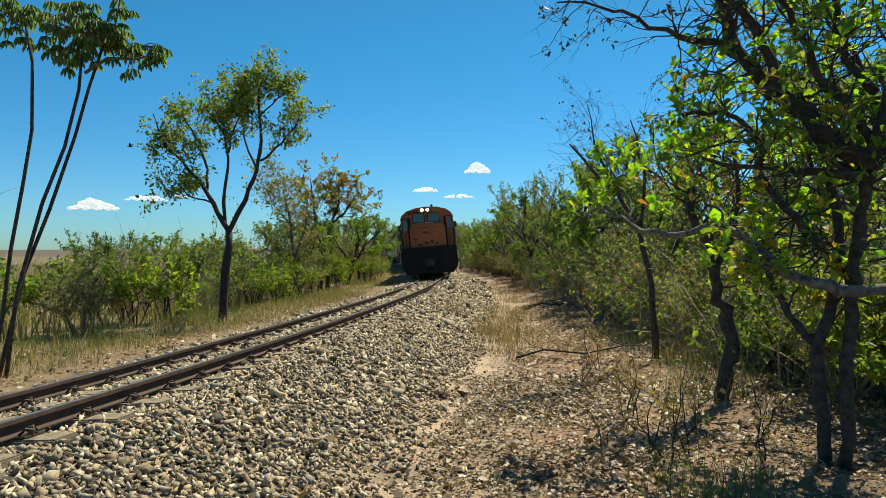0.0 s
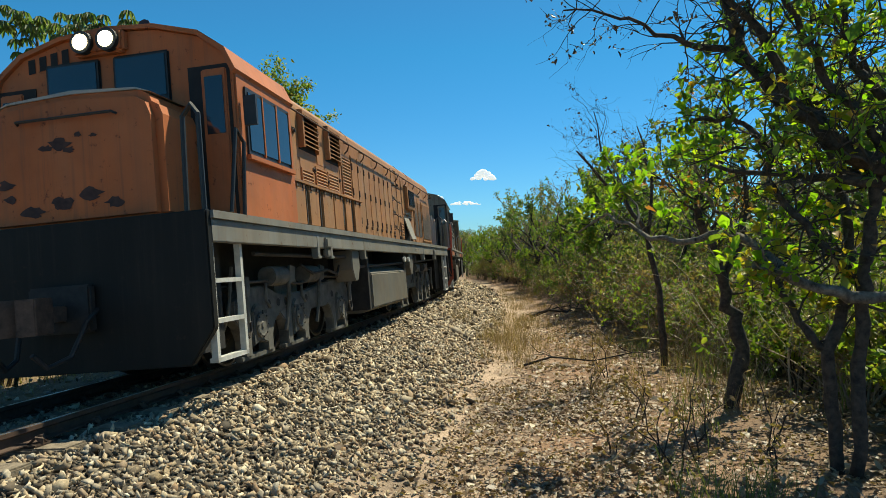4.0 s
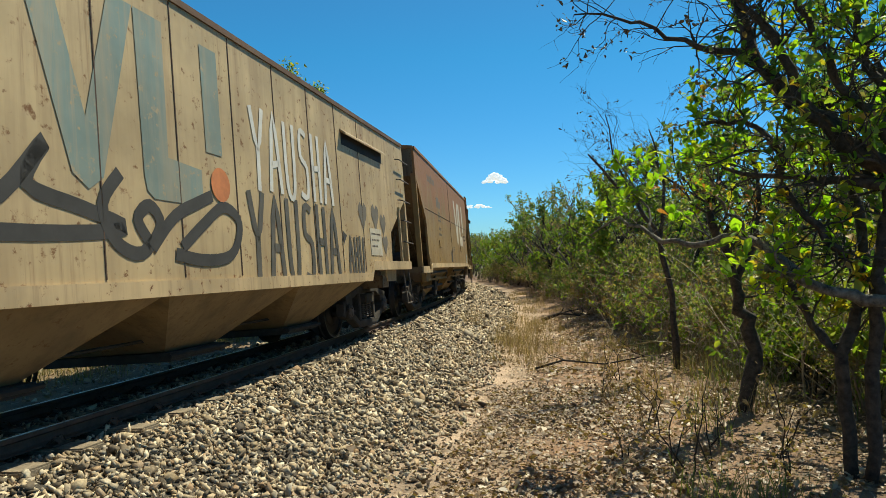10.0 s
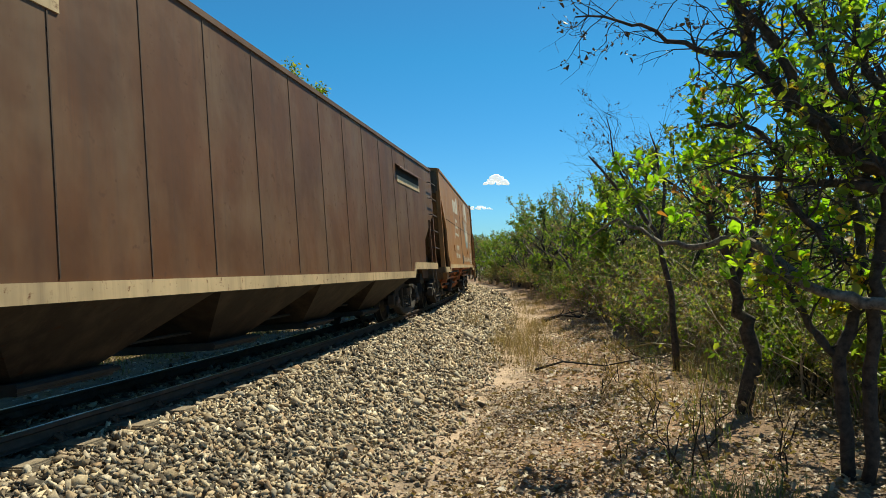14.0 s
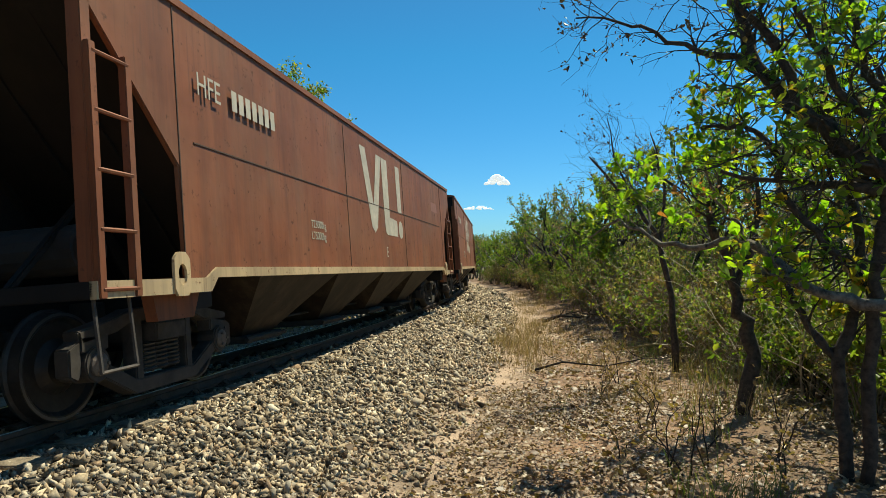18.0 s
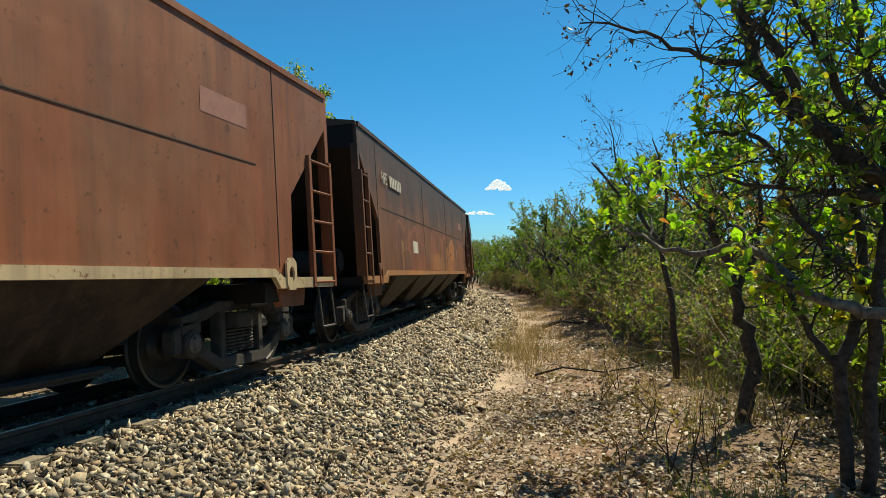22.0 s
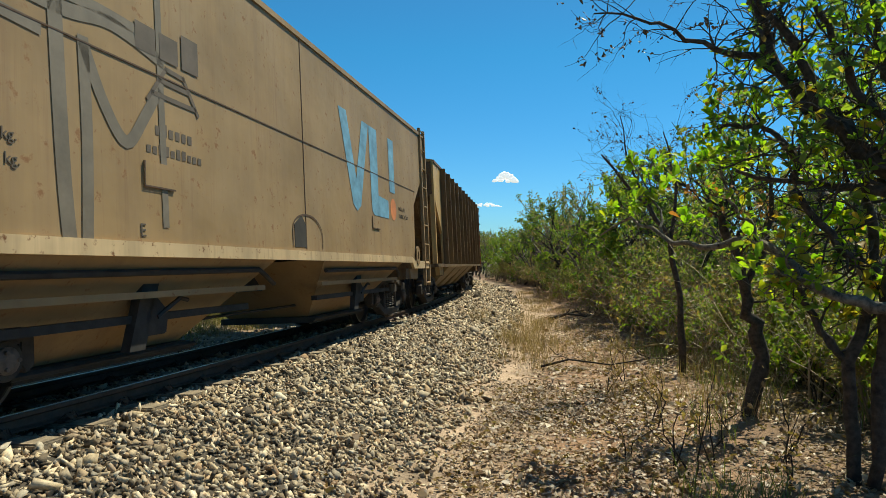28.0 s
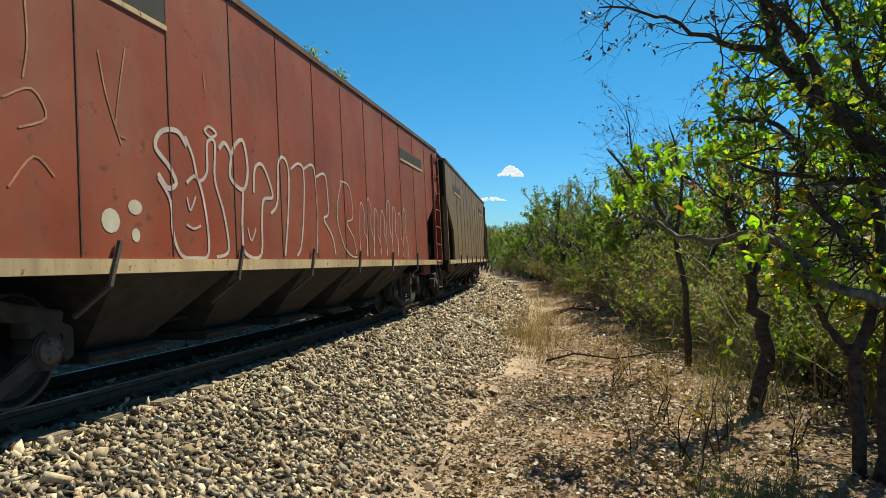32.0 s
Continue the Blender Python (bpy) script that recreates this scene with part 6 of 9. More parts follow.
def marks_first():
    car, X, p = C1
    y = YP - 0.002

    def at(*pts):
        return [(X(a), b) for a, b in pts]

    def fill(name, mat, lift, *pts):
        part(name, shape(Geo(), at(*pts), y - lift), mat, car)

    def line(mat, w, lift, *pts):
        part("sprayed_stroke", stroke(Geo(), smooth(at(*pts), 4), w, y - lift), mat, car)
    # a big-nosed head under a little hat, black on white
    fill("sprayed_outline", SPRAY_BLACK, 0, (3.0, 2.3), (3.2, 2.46), (3.45, 2.54), (3.7, 2.5), (4.08, 2.52), (4.5, 2.38), (4.82, 2.18), (4.66, 1.64), (4.92, 1.57), (4.76, 1.2), (4.62, 1.32), (4.5, 1.14),
         (4.26, 1.12), (4.1, 0.94), (3.9, 0.91), (3.74, 1.1), (3.45, 1.12), (3.32, 1.2), (3.05, 1.68), (3.08, 1.76), (3.2, 1.78), (3.08, 2.1))
    fill("sprayed_fill", SPRAY_WHITE, 0.002, (3.09, 2.29), (3.26, 2.41), (3.68, 2.43), (3.33, 1.78), (3.26, 1.80), (3.16, 2.08))
    fill("sprayed_fill", SPRAY_WHITE, 0.002, (4.0, 2.44), (4.44, 2.30), (4.72, 2.14), (4.58, 1.72), (4.5, 1.70))
    fill("sprayed_fill", SPRAY_WHITE, 0.002, (3.81, 2.40), (3.88, 2.40), (3.90, 1.70), (3.80, 1.70))
    fill("sprayed_fill", SPRAY_WHITE, 0.002, (3.30, 1.66), (3.75, 1.62), (4.5, 1.59), (4.42, 1.34), (4.16, 1.62), (3.66, 1.21), (3.5, 1.2))
    fill("sprayed_fill", SPRAY_WHITE, 0.002, (3.80, 1.08), (4.2, 1.10), (4.02, 0.97), (3.92, 0.96))
    fill("sprayed_fill", SPRAY_WHITE, 0.002, (3.12, 1.68), (3.22, 1.70), (3.43, 1.26), (3.36, 1.25))
    fill("sprayed_fill", SPRAY_WHITE, 0.002, (4.70, 1.60), (4.85, 1.54), (4.73, 1.28), (4.66, 1.37))
    fill("sprayed_shape", SPRAY_BLACK, 0.004, *ring_pts(3.87, 1.63, 0.07, 0.06, 12))
    for k in range(3):
        line(SPRAY_WHITE, 0.045, 0.004, (3.98 + 0.14 * k, 1.21), (4.02 + 0.10 * k, 1.36 - 0.02 * k))
    line(SPRAY_BLACK, 0.04, 0.004, (3.22, 2.18), (3.34, 2.03), (3.45, 2.10), (3.6, 2.28))
    line(SPRAY_BLACK, 0.04, 0.004, (4.23, 2.11), (4.34, 1.98), (4.47, 2.10), (4.50, 1.88))
    fill("sprayed_shape", SPRAY_BLACK, 0.0, (3.55, 2.84), (3.61, 2.48), (4.09, 2.47), (4.26, 2.76), (3.95, 2.74))
    fill("sprayed_fill", SPRAY_WHITE, 0.002, (3.62, 2.74), (3.68, 2.54), (4.04, 2.53), (4.15, 2.70), (3.95, 2.68))
    line(SPRAY_BLACK, 0.07, 0.001, (3.9, 2.80), (3.98, 2.92), (4.14, 2.96), (4.30, 2.86), (4.38, 2.70))
    line(SPRAY_BLACK, 0.08, 0.002, (4.36, 2.82), (4.58, 2.86), (4.55, 2.70), (4.46, 2.58))
    fill("sprayed_shape", SPRAY_BLACK, 0.001, (2.32, 2.0), (2.40, 2.14), (2.62, 2.20), (2.78, 2.09), (2.73, 1.95), (2.60, 1.82), (2.45, 1.86))
    line(SPRAY_BLACK, 0.085, 0.002, (2.64, 1.9), (2.76, 1.68), (2.88, 1.48), (3.02, 1.38), (3.15, 1.5))
    fill("sprayed_shape", SPRAY_BLACK, 0.001, *ring_pts(5.32, 1.92, 0.13, 0.12, 10))
    line(SPRAY_BLACK, 0.075, 0.002, (5.28, 1.86), (5.12, 1.58), (4.95, 1.26), (4.80, 1.44))
    # the long looping tag
    line(SPRAY_BLACK, 0.11, 0.0, (5.15, 1.36), (5.6, 1.46), (5.94, 1.55), (6.3, 1.94), (6.14, 1.64), (6.6, 1.52), (7.0, 1.40), (6.2, 1.33), (5.2, 1.33))
    line(SPRAY_BLACK, 0.11, 0.001, (6.98, 1.82), (6.78, 1.57), (6.90, 1.30), (7.18, 1.22), (7.42, 1.45), (7.30, 1.60), (7.15, 1.48), (7.3, 1.28))
    line(SPRAY_BLACK, 0.11, 0.002, (7.3, 1.26), (7.62, 1.54), (7.98, 1.69), (8.2, 1.77))
    line(SPRAY_BLACK, 0.11, 0.003, (7.7, 1.28), (8.04, 1.5), (8.38, 1.68), (8.64, 1.58), (8.62, 1.38), (8.43, 1.21), (8.0, 1.17), (7.6, 1.22))
    fill("sprayed_shape", SPRAY_ORANGE, 0.004, *ring_pts(8.36, 1.89, 0.165, 0.165, 18))
    fill("sprayed_shape", SPRAY_BLACK, 0.001, (11.5, 1.62), (11.66, 1.55), (11.52, 1.42))
    tag_letters(car, X, 8.88, 0.94, 0.425, 0.96, 0.095, SPRAY_DARK, [FORM_Y, FORM_A, FORM_U, FORM_S, FORM_H, FORM_A])
    tag_letters(car, X, 11.7, 1.0, 0.24, 0.55, 0.07, SPRAY_DARK, [FORM_A, FORM_H, FORM_U])
    tag_letters(car, X, 9.02, 1.93, 0.385, 0.9, 0.075, SPRAY_WHITE, [FORM_Y, FORM_A, FORM_U, FORM_S, FORM_H, FORM_A])
    for cx, cz, r in ((12.42, 1.93, 0.18), (13.04, 1.95, 0.18), (13.45, 1.85, 0.15), (13.5, 1.5, 0.14)):
        part("sprayed_heart", shape(Geo(), [(X(cx), cz - r * 1.5), (X(cx - r), cz - 0.1 * r), (X(cx - r), cz + 0.6 * r), (X(cx - 0.5 * r), cz + r), (X(cx), cz + 0.55 * r), (X(cx + 0.5 * r), cz + r), (X(cx + r), cz + 0.6 * r), (X(cx + r), cz - 0.1 * r)], y), SPRAY_GREY, car)
    part("data_panel", Geo().box(X(12.72), X(13.3), YP - 0.004, YP + 0.008, 1.28, 1.72), LETTER_PALE, car, "pale painted data panel")
    bars("small_print", X(12.78), 1.62, 0.46, 0.025, 7, YP - 0.007, LETTER_DARK, car)
    bars("small_print", X(12.78), 1.52, 0.4, 0.025, 5, YP - 0.007, LETTER_DARK, car)
    bars("small_print", X(12.78), 1.42, 0.3, 0.025, 4, YP - 0.007, LETTER_DARK, car)
    logo_marks(car, X, 6.1, 1.66, 1.53, BLUE_GHOST, False, 0.8)
    # end plate with the class letters on the end facing the line ahead
    L = p["L"]
    part("end_plate", Geo().box(X(-0.012), X(0.02), -0.95, -0.1, 2.95, 3.2), LETTER_PALE, car, "pale painted lettering panel")
    t = words("lettering", "HFE", 0.24, 0, 0, 0, LETTER_DARK, car)
    t.matrix_basis = pose(X(-0.016), -0.18, 2.98, 90, 0, -90)
    g = Geo()
    for k in range(7):
        y0 = -0.1 - 0.16 * k
        g.add([(X(-0.008), y0, 2.64), (X(-0.008), y0 - 0.11, 2.64), (X(-0.008), y0 - 0.11, 2.86), (X(-0.008), y0, 2.86)], [(0, 1, 2, 3)])
    part("number_block", g, LETTER_DARK, car)


def emblem(car, X, x, z, k, mat):
    """Two leaning strokes and rungs: the lessor's track-like emblem as plain bars."""
    for a, b in (((0, 0), (0.5, 0.62)), ((1.35, 0.02), (0.92, 0.6)), ((0.45, 0.6), (0.98, 0.56)), ((0.28, 0.38), (1.1, 0.36)), ((0.1, 0.14), (1.3, 0.12))):
        part("painted_bar", stroke(Geo(), [(X(x + a[0] * k), z + a[1] * k), (X(x + b[0] * k), z + b[1] * k)], 0.075 * k, YP - 0.003), mat, car)


def marks_rest():
    # second: faded operator marks and lessor's emblem
    car, X, p = B2
    logo_marks(car, X, 7.3, 1.78, 1.47, LETTER_PALE, False)
    emblem(car, X, 3.18, 2.26, 0.46, LETTER_DARK)
    bars("brand_block", X(3.27), 2.06, 0.46, 0.1, 6, YP, LETTER_DARK, car)
    bars("brand_block", X(3.16), 1.91, 0.66, 0.08, 10, YP, LETTER_DARK, car)
    bars("brand_block", X(3.08), 2.66, 0.8, 0.28, 3, YP, SPRAY_GREY, car, 0.2)
    words("lettering", "E", 0.15, X(2.98), 1.23, YP, LETTER_DARK, car)
    bars("brand_block", X(1.75), 3.2, 1.3, 0.22, 8, YP, SPRAY_GREY, car)
    bars("small_print", X(6.45), 1.66, 0.4, 0.03, 5, YP, LETTER_DARK, car)
    bars("small_print", X(6.45), 1.58, 0.4, 0.03, 5, YP, LETTER_DARK, car)
    for pts in ([(9.5, 1.95), (9.57, 2.1), (9.74, 2.19), (9.93, 2.06), (9.96, 1.9), (9.84, 1.61)], [(9.72, 2.1), (9.76, 1.75), (9.84, 1.61)], [(9.5, 1.84), (9.68, 1.7), (9.78, 1.5), (9.73, 1.21)],
                [(9.87, 1.83), (10.0, 1.92), (10.18, 1.98), (10.36, 1.8), (10.42, 1.51)], [(10.14, 1.98), (10.16, 2.18), (10.28, 2.23), (10.40, 2.11), (10.44, 1.95), (10.51, 1.78)],
                [(10.5, 1.78), (10.58, 1.95), (10.73, 2.02), (10.98, 1.91)], [(10.44, 1.52), (10.52, 1.62), (10.62, 1.56)], [(8.3, 1.4), (8.42, 1.72), (8.5, 1.45), (8.36, 1.35), (8.6, 1.42), (8.7, 1.6), (8.72, 1.35)], [(9.1, 1.2), (9.05, 1.7), (9.2, 2.0), (9.3, 1.7)]):
        part("sprayed_outline", stroke(Geo(), smooth([(X(a), b) for a, b in pts], 5), 0.026, YP - 0.003), SPRAY_FADED, car)
    part("sprayed_shape", shape(Geo(), [(X(a), b) for a, b in ring_pts(9.84, 1.97, 0.13, 0.13, 14)], YP), FADED_ORANGE, car)
    words("lettering", "DATA DE", 0.10, X(10.13), 2.12, YP, LETTER_DARK, car)
    words("lettering", "FABRICAÇÃO", 0.10, X(10.05), 1.99, YP, LETTER_DARK, car)
    part("data_panel", Geo().box(X(10.42), X(10.79), YP - 0.004, YP + 0.008, 1.18, 1.5), TANK_PALE, car, "pale ribbed notice plate")
    for k in range(5):
        bars("small_print", X(10.45), 1.22 + 0.055 * k, 0.3, 0.025, 2, YP - 0.007, LETTER_DARK, car, 0.1)
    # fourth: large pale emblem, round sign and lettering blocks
    car, X, p = B4
    emblem(car, X, 3.7, 2.03, 1.02, LETTER_PALE)
    bars("brand_block", X(3.95), 1.66, 0.98, 0.2, 6, YP, LETTER_PALE, car)
    bars("brand_block", X(3.7), 1.38, 0.5, 0.2, 4, YP, LETTER_PALE, car)
    bars("brand_block", X(4.35), 1.38, 0.75, 0.2, 7, YP, LETTER_PALE, car)
    bars("brand_block", X(3.55), 2.88, 1.75, 0.55, 3, YP, LETTER_PALE, car, 0.14)
    part("round_sign", shape(Geo(), [(X(a), b) for a, b in ring_pts(8.82, 2.83, 0.72, 0.8, 32)], YP), LETTER_PALE, car, "pale round emblem with a shaded rim")
    part("sign_rim", shape(Geo(), [(X(a), b) for a, b in ring_pts(8.62, 2.66, 0.84, 0.88, 24, 166, 325)] + [(X(a), b) for a, b in ring_pts(8.82, 2.83, 0.72, 0.8, 24, 318, 180)], YP - 0.0015), SPRAY_BLUEGREY, car)
    part("brand_shape", shape(Geo(), [(X(8.20), 2.52), (X(8.36), 2.52), (X(8.40), 3.00), (X(8.62), 3.03), (X(8.60), 3.14), (X(8.44), 3.15), (X(8.30), 3.10), (X(8.26), 2.96)], YP - 0.004), ORANGE_TAN, car)
    part("brand_shape", shape(Geo(), [(X(8.08), 2.86), (X(8.56), 2.80), (X(8.56), 2.91), (X(8.08), 2.97)], YP - 0.005), ORANGE_TAN, car)
    part("brand_shape", stroke(Geo(), ring_pts(X(8.80), 2.72, 0.16, 0.17, 16, 50, 320), 0.12, YP - 0.004), ORANGE_TAN, car)
    part("brand_shape", stroke(Geo(), ring_pts(X(9.18), 2.72, 0.13, 0.15, 18), 0.12, YP - 0.004, True), ORANGE_TAN, car)
    part("brand_shape", shape(Geo(), [(X(9.28), 2.55), (X(9.41), 2.55), (X(9.40), 2.86), (X(9.28), 2.88)], YP - 0.005), ORANGE_TAN, car)
    for xa, za in ((7.34, 2.5), (7.46, 2.9), (7.25, 2.35), (10.6, 2.9), (11.0, 3.1)):
        part("rust_run", Geo().box(X(xa), X(xa) + 0.012, YP - 0.002, YP + 0.004, za, za + 0.55), SEAM, car)
    bars("brand_block", X(6.75), 1.28, 1.2, 0.2, 8, YP, LETTER_PALE, car, 0.5)
    bars("brand_block", X(8.1), 1.28, 1.85, 0.17, 12, YP, LETTER_PALE, car, 0.5)
    for k, tx in enumerate(("DATA DE", "FABRICAÇÃO", "06 -2011")):
        words("lettering", tx, 0.115, X(10.06) - 0.03 * (k == 1), 2.0 - 0.14 * k, YP, LETTER_PALE, car)
    part("data_panel", Geo().box(X(9.95), X(10.65), YP - 0.004, YP + 0.008, 1.2, 1.64), LETTER_PALE, car, "pale stencilled data panel")
    for k in range(5):
        bars("small_print", X(9.99), 1.25 + 0.08 * k, 0.6, 0.03, 6 - k % 2, YP - 0.007, ORANGE_TAN, car)
    # seventh: rubbed graffiti letters, rounded humps, a few with pale outlines
    car, X, p = A7

    def rubbed(k, fill, line, *pts):
        curve = smooth([(X(x), z) for x, z in pts], 5)
        part("rubbed_patch", shape(Geo(), curve, YP + 0.001 - 0.0007 * k), fill, car, "rubbed reddish patch of old graffiti")
        if line:
            part("sprayed_outline", stroke(Geo(), curve, line, YP - 0.0045), RUB_LINE, car)
    rubbed(0, RUB_C, 0.016, (2.35, 1.09), (2.33, 1.48), (2.32, 1.86), (2.55, 2.03), (2.70, 2.04), (3.07, 1.88), (3.18, 1.97), (3.26, 1.95), (3.23, 1.5), (3.0, 1.3), (2.95, 1.09))
    rubbed(1, RUB_D, 0.012, (2.46, 1.09), (2.44, 1.46), (2.43, 1.75), (2.55, 1.94), (2.72, 2.01), (2.87, 1.93), (3.04, 1.83), (3.1, 1.5), (2.9, 1.09))
    rubbed(2, RUB_D, 0.012, (2.83, 1.09), (2.85, 1.42), (3.26, 1.52), (3.67, 1.41), (3.84, 1.09))
    rubbed(3, RUB_OCHRE, 0, (2.79, 1.66), (2.96, 1.65), (3.02, 1.55), (2.92, 1.43), (3.01, 1.28), (2.98, 1.16), (2.83, 1.15))
    rubbed(0, RUB_A, 0.014, (3.40, 1.48), (3.52, 1.98), (3.73, 1.87), (4.20, 2.03), (4.50, 1.95), (4.53, 1.58), (4.55, 1.10), (3.84, 1.09))
    rubbed(1, RUB_C, 0, (3.64, 1.5), (3.72, 1.75), (4.2, 1.92), (4.42, 1.8), (4.42, 1.12), (3.9, 1.12))
    rubbed(0, RUB_C, 0.012, (4.60, 1.90), (5.27, 2.02), (5.46, 1.66), (5.47, 1.09), (4.62, 1.09))
    rubbed(1, RUB_A, 0, (4.62, 1.3), (5.0, 1.4), (5.38, 1.5), (5.4, 1.1), (4.66, 1.1))
    rubbed(0, RUB_A, 0.012, (6.1, 1.10), (6.41, 1.95), (6.82, 2.17), (7.5, 2.1), (7.68, 1.6), (7.7, 1.10))
    rubbed(1, RUB_B, 0, (6.5, 1.12), (6.6, 1.45), (7.2, 1.52), (7.72, 1.48), (7.74, 1.1))
    rubbed(2, RUB_C, 0, (7.1, 1.62), (7.2, 2.0), (7.5, 2.05), (7.7, 1.92), (7.45, 1.6))
    rubbed(0, RUB_A, 0, (7.77, 1.09), (7.82, 1.51), (7.89, 1.85), (7.80, 1.95), (7.99, 2.04), (8.25, 1.95), (8.56, 2.13), (8.85, 2.11), (8.98, 1.96), (8.99, 1.09))
    rubbed(1, RUB_D, 0, (8.35, 1.09), (8.35, 1.60), (8.43, 1.88), (8.66, 2.00), (8.86, 1.81), (8.81, 1.44), (8.74, 1.09))
    rubbed(2, RUB_B, 0.014, (7.77, 1.09), (7.82, 1.36), (8.03, 1.50), (8.25, 1.45), (8.38, 1.27), (8.38, 1.09))
    rubbed(3, RUB_OCHRE, 0, (8.02, 1.1), (8.06, 1.3), (8.14, 1.36), (8.22, 1.3), (8.2, 1.1))
    rubbed(2, RUB_B, 0, (8.79, 1.09), (8.81, 1.48), (8.91, 1.75), (9.21, 1.75), (9.46, 1.62), (9.68, 1.09))
    rubbed(1, RUB_BRIGHT, 0.012, (9.71, 1.09), (9.66, 1.42), (9.47, 1.74), (9.58, 1.86), (10.02, 2.01), (10.45, 2.03), (10.70, 1.79), (10.60, 1.53), (10.26, 1.37), (10.21, 1.09))
    rubbed(2, RUB_D, 0, (9.72, 1.56), (9.86, 1.64), (10.05, 1.62), (9.95, 1.53), (9.8, 1.5))
    rubbed(2, RUB_B, 0.012, (9.71, 1.09), (9.77, 1.37), (10.05, 1.41), (10.26, 1.28), (10.24, 1.09))
    rubbed(0, RUB_A, 0, (10.20, 1.09), (10.35, 1.38), (10.61, 1.58), (10.89, 1.40), (10.97, 1.10))
    rubbed(0, RUB_A, 0, (11.75, 1.11), (11.68, 2.01), (12.07, 2.11), (12.43, 1.97), (12.84, 2.04), (13.02, 1.12))
    for x, z in ((11.85, 1.95), (12.0, 1.5), (12.2, 1.9), (12.45, 1.6), (12.7, 1.85), (7.9, 1.75), (7.95, 1.4), (8.7, 1.4), (9.9, 1.3), (10.4, 1.9)):
        part("sprayed_outline", stroke(Geo(), smooth([(X(x), z), (X(x + 0.03), z - 0.2), (X(x - 0.01), z - 0.36)], 4), 0.02, YP - 0.0045), RUB_LINE, car)
    part("pale_patch", shape(Geo(), [(X(3.97), 1.46), (X(4.52), 1.46), (X(4.52), 1.71), (X(3.97), 1.71)], YP - 0.004), LETTER_PALE, car, "small pale notice patch")
    part("pale_patch", shape(Geo(), [(X(11.09), 1.75), (X(11.45), 1.8), (X(11.41), 1.5), (X(11.12), 1.49)], YP - 0.004), RUB_LINE, car, "small worn pale patch")
    car, X, p = A8
    for k, pts in enumerate(([(1.55, 2.1), (1.6, 1.6), (1.7, 1.1)], [(2.35, 2.08), (1.92, 1.57), (1.66, 1.09)], [(3.22, 2.44), (3.5, 2.2), (3.79, 1.67), (3.63, 1.15)], [(4.4, 2.0), (4.7, 1.6), (4.6, 1.15)], [(5.3, 2.3), (5.7, 1.8), (5.5, 1.15)],
                             [(6.6, 2.2), (6.8, 1.6), (6.7, 1.2)], [(7.6, 1.95), (7.8, 1.5), (7.7, 1.12)], [(8.6, 1.9), (8.8, 1.3)], [(9.8, 1.8), (9.9, 1.4), (10.3, 1.6), (10.4, 1.15)], [(11.2, 1.7), (11.3, 1.2)])):
        part("rubbed_patch", stroke(Geo(), smooth([(X(a), b) for a, b in pts], 5), 0.14 + 0.05 * (k % 3), YP + 0.001), (RUB_C, RUB_A)[k % 2], car, "faint reddish rubbed streak of old graffiti")
    for w in (A7, A8, A5, A6):
        car, X, p = w
        part("notice_patch", shape(Geo(), [(X(12.1), 2.48), (X(12.85), 2.48), (X(12.85), 2.71), (X(12.1), 2.71)], YP), PATCH_PINK, car)
    # ninth: sprayed grey lines, dark emblem, faded blue marks
    car, X, p = B9
    for pts, w in (([(2.28, 3.5), (2.31, 2.55), (2.35, 1.6), (2.40, 1.06)], 0.12), ([(2.54, 2.5), (2.56, 1.8), (2.54, 1.07)], 0.10), ([(2.54, 2.46), (2.72, 2.1), (2.94, 1.87), (3.15, 2.1), (3.33, 2.36)], 0.10), ([(3.33, 3.4), (3.35, 2.3), (3.37, 1.28)], 0.075),
                   ([(2.0, 2.62), (2.39, 2.62), (2.75, 2.68), (3.05, 2.65), (3.4, 2.57)], 0.10), ([(2.3, 2.72), (2.7, 2.74), (3.06, 2.73)], 0.08), ([(1.6, 2.46), (1.92, 2.44), (2.2, 2.42)], 0.08)):
        part("sprayed_stroke", stroke(Geo(), smooth([(X(a), b) for a, b in pts], 5), w, YP - 0.002), SPRAY_GREY, car)
    bars("brand_block", X(3.06), 2.60, 0.86, 0.29, 3, YP - 0.004, LETTER_DARK, car, 0.18)
    emblem(car, X, 3.18, 2.24, 0.5, LETTER_DARK)
    bars("brand_block", X(3.27), 1.99, 0.5, 0.1, 6, YP, LETTER_DARK, car)
    bars("brand_block", X(3.16), 1.84, 0.74, 0.08, 10, YP, LETTER_DARK, car)
    words("lettering", "E", 0.14, X(3.06), 1.2, YP, LETTER_DARK, car)
    words("lettering", "kg.", 0.1, X(1.9), 1.7, YP, LETTER_DARK, car)
    words("lettering", "kg.", 0.1, X(1.92), 1.56, YP, LETTER_DARK, car)
    bars("number_block", X(1.4), 3.1, 1.0, 0.24, 8, YP, LETTER_DARK, car)
    logo_marks(car, X, 7.23, 1.79, 1.4, SPRAY_BLUE, False)
    part("sprayed_shape", shape(Geo(), [(X(a), b) for a, b in ring_pts(9.77, 1.97, 0.18, 0.19, 18)], YP), SPRAY_ORANGE, car)
    for k, tx in enumerate(("DATA DE", "FABRICAÇÃO")):
        words("lettering", tx, 0.1, X(10.1), 1.98 - 0.13 * k, YP, LETTER_DARK, car)
    # tenth: blue remains between the ribs and scratches
    car, X, p = D10
    logo_marks(car, X, 3.78, 1.40, 1.5, BLUE_WORN, False)
    part("painted_ring", shape(Geo(), [(X(a), b) for a, b in ring_pts(6.48, 1.55, 0.20, 0.22, 24)], YP), SPRAY_BLUEGREY, car)
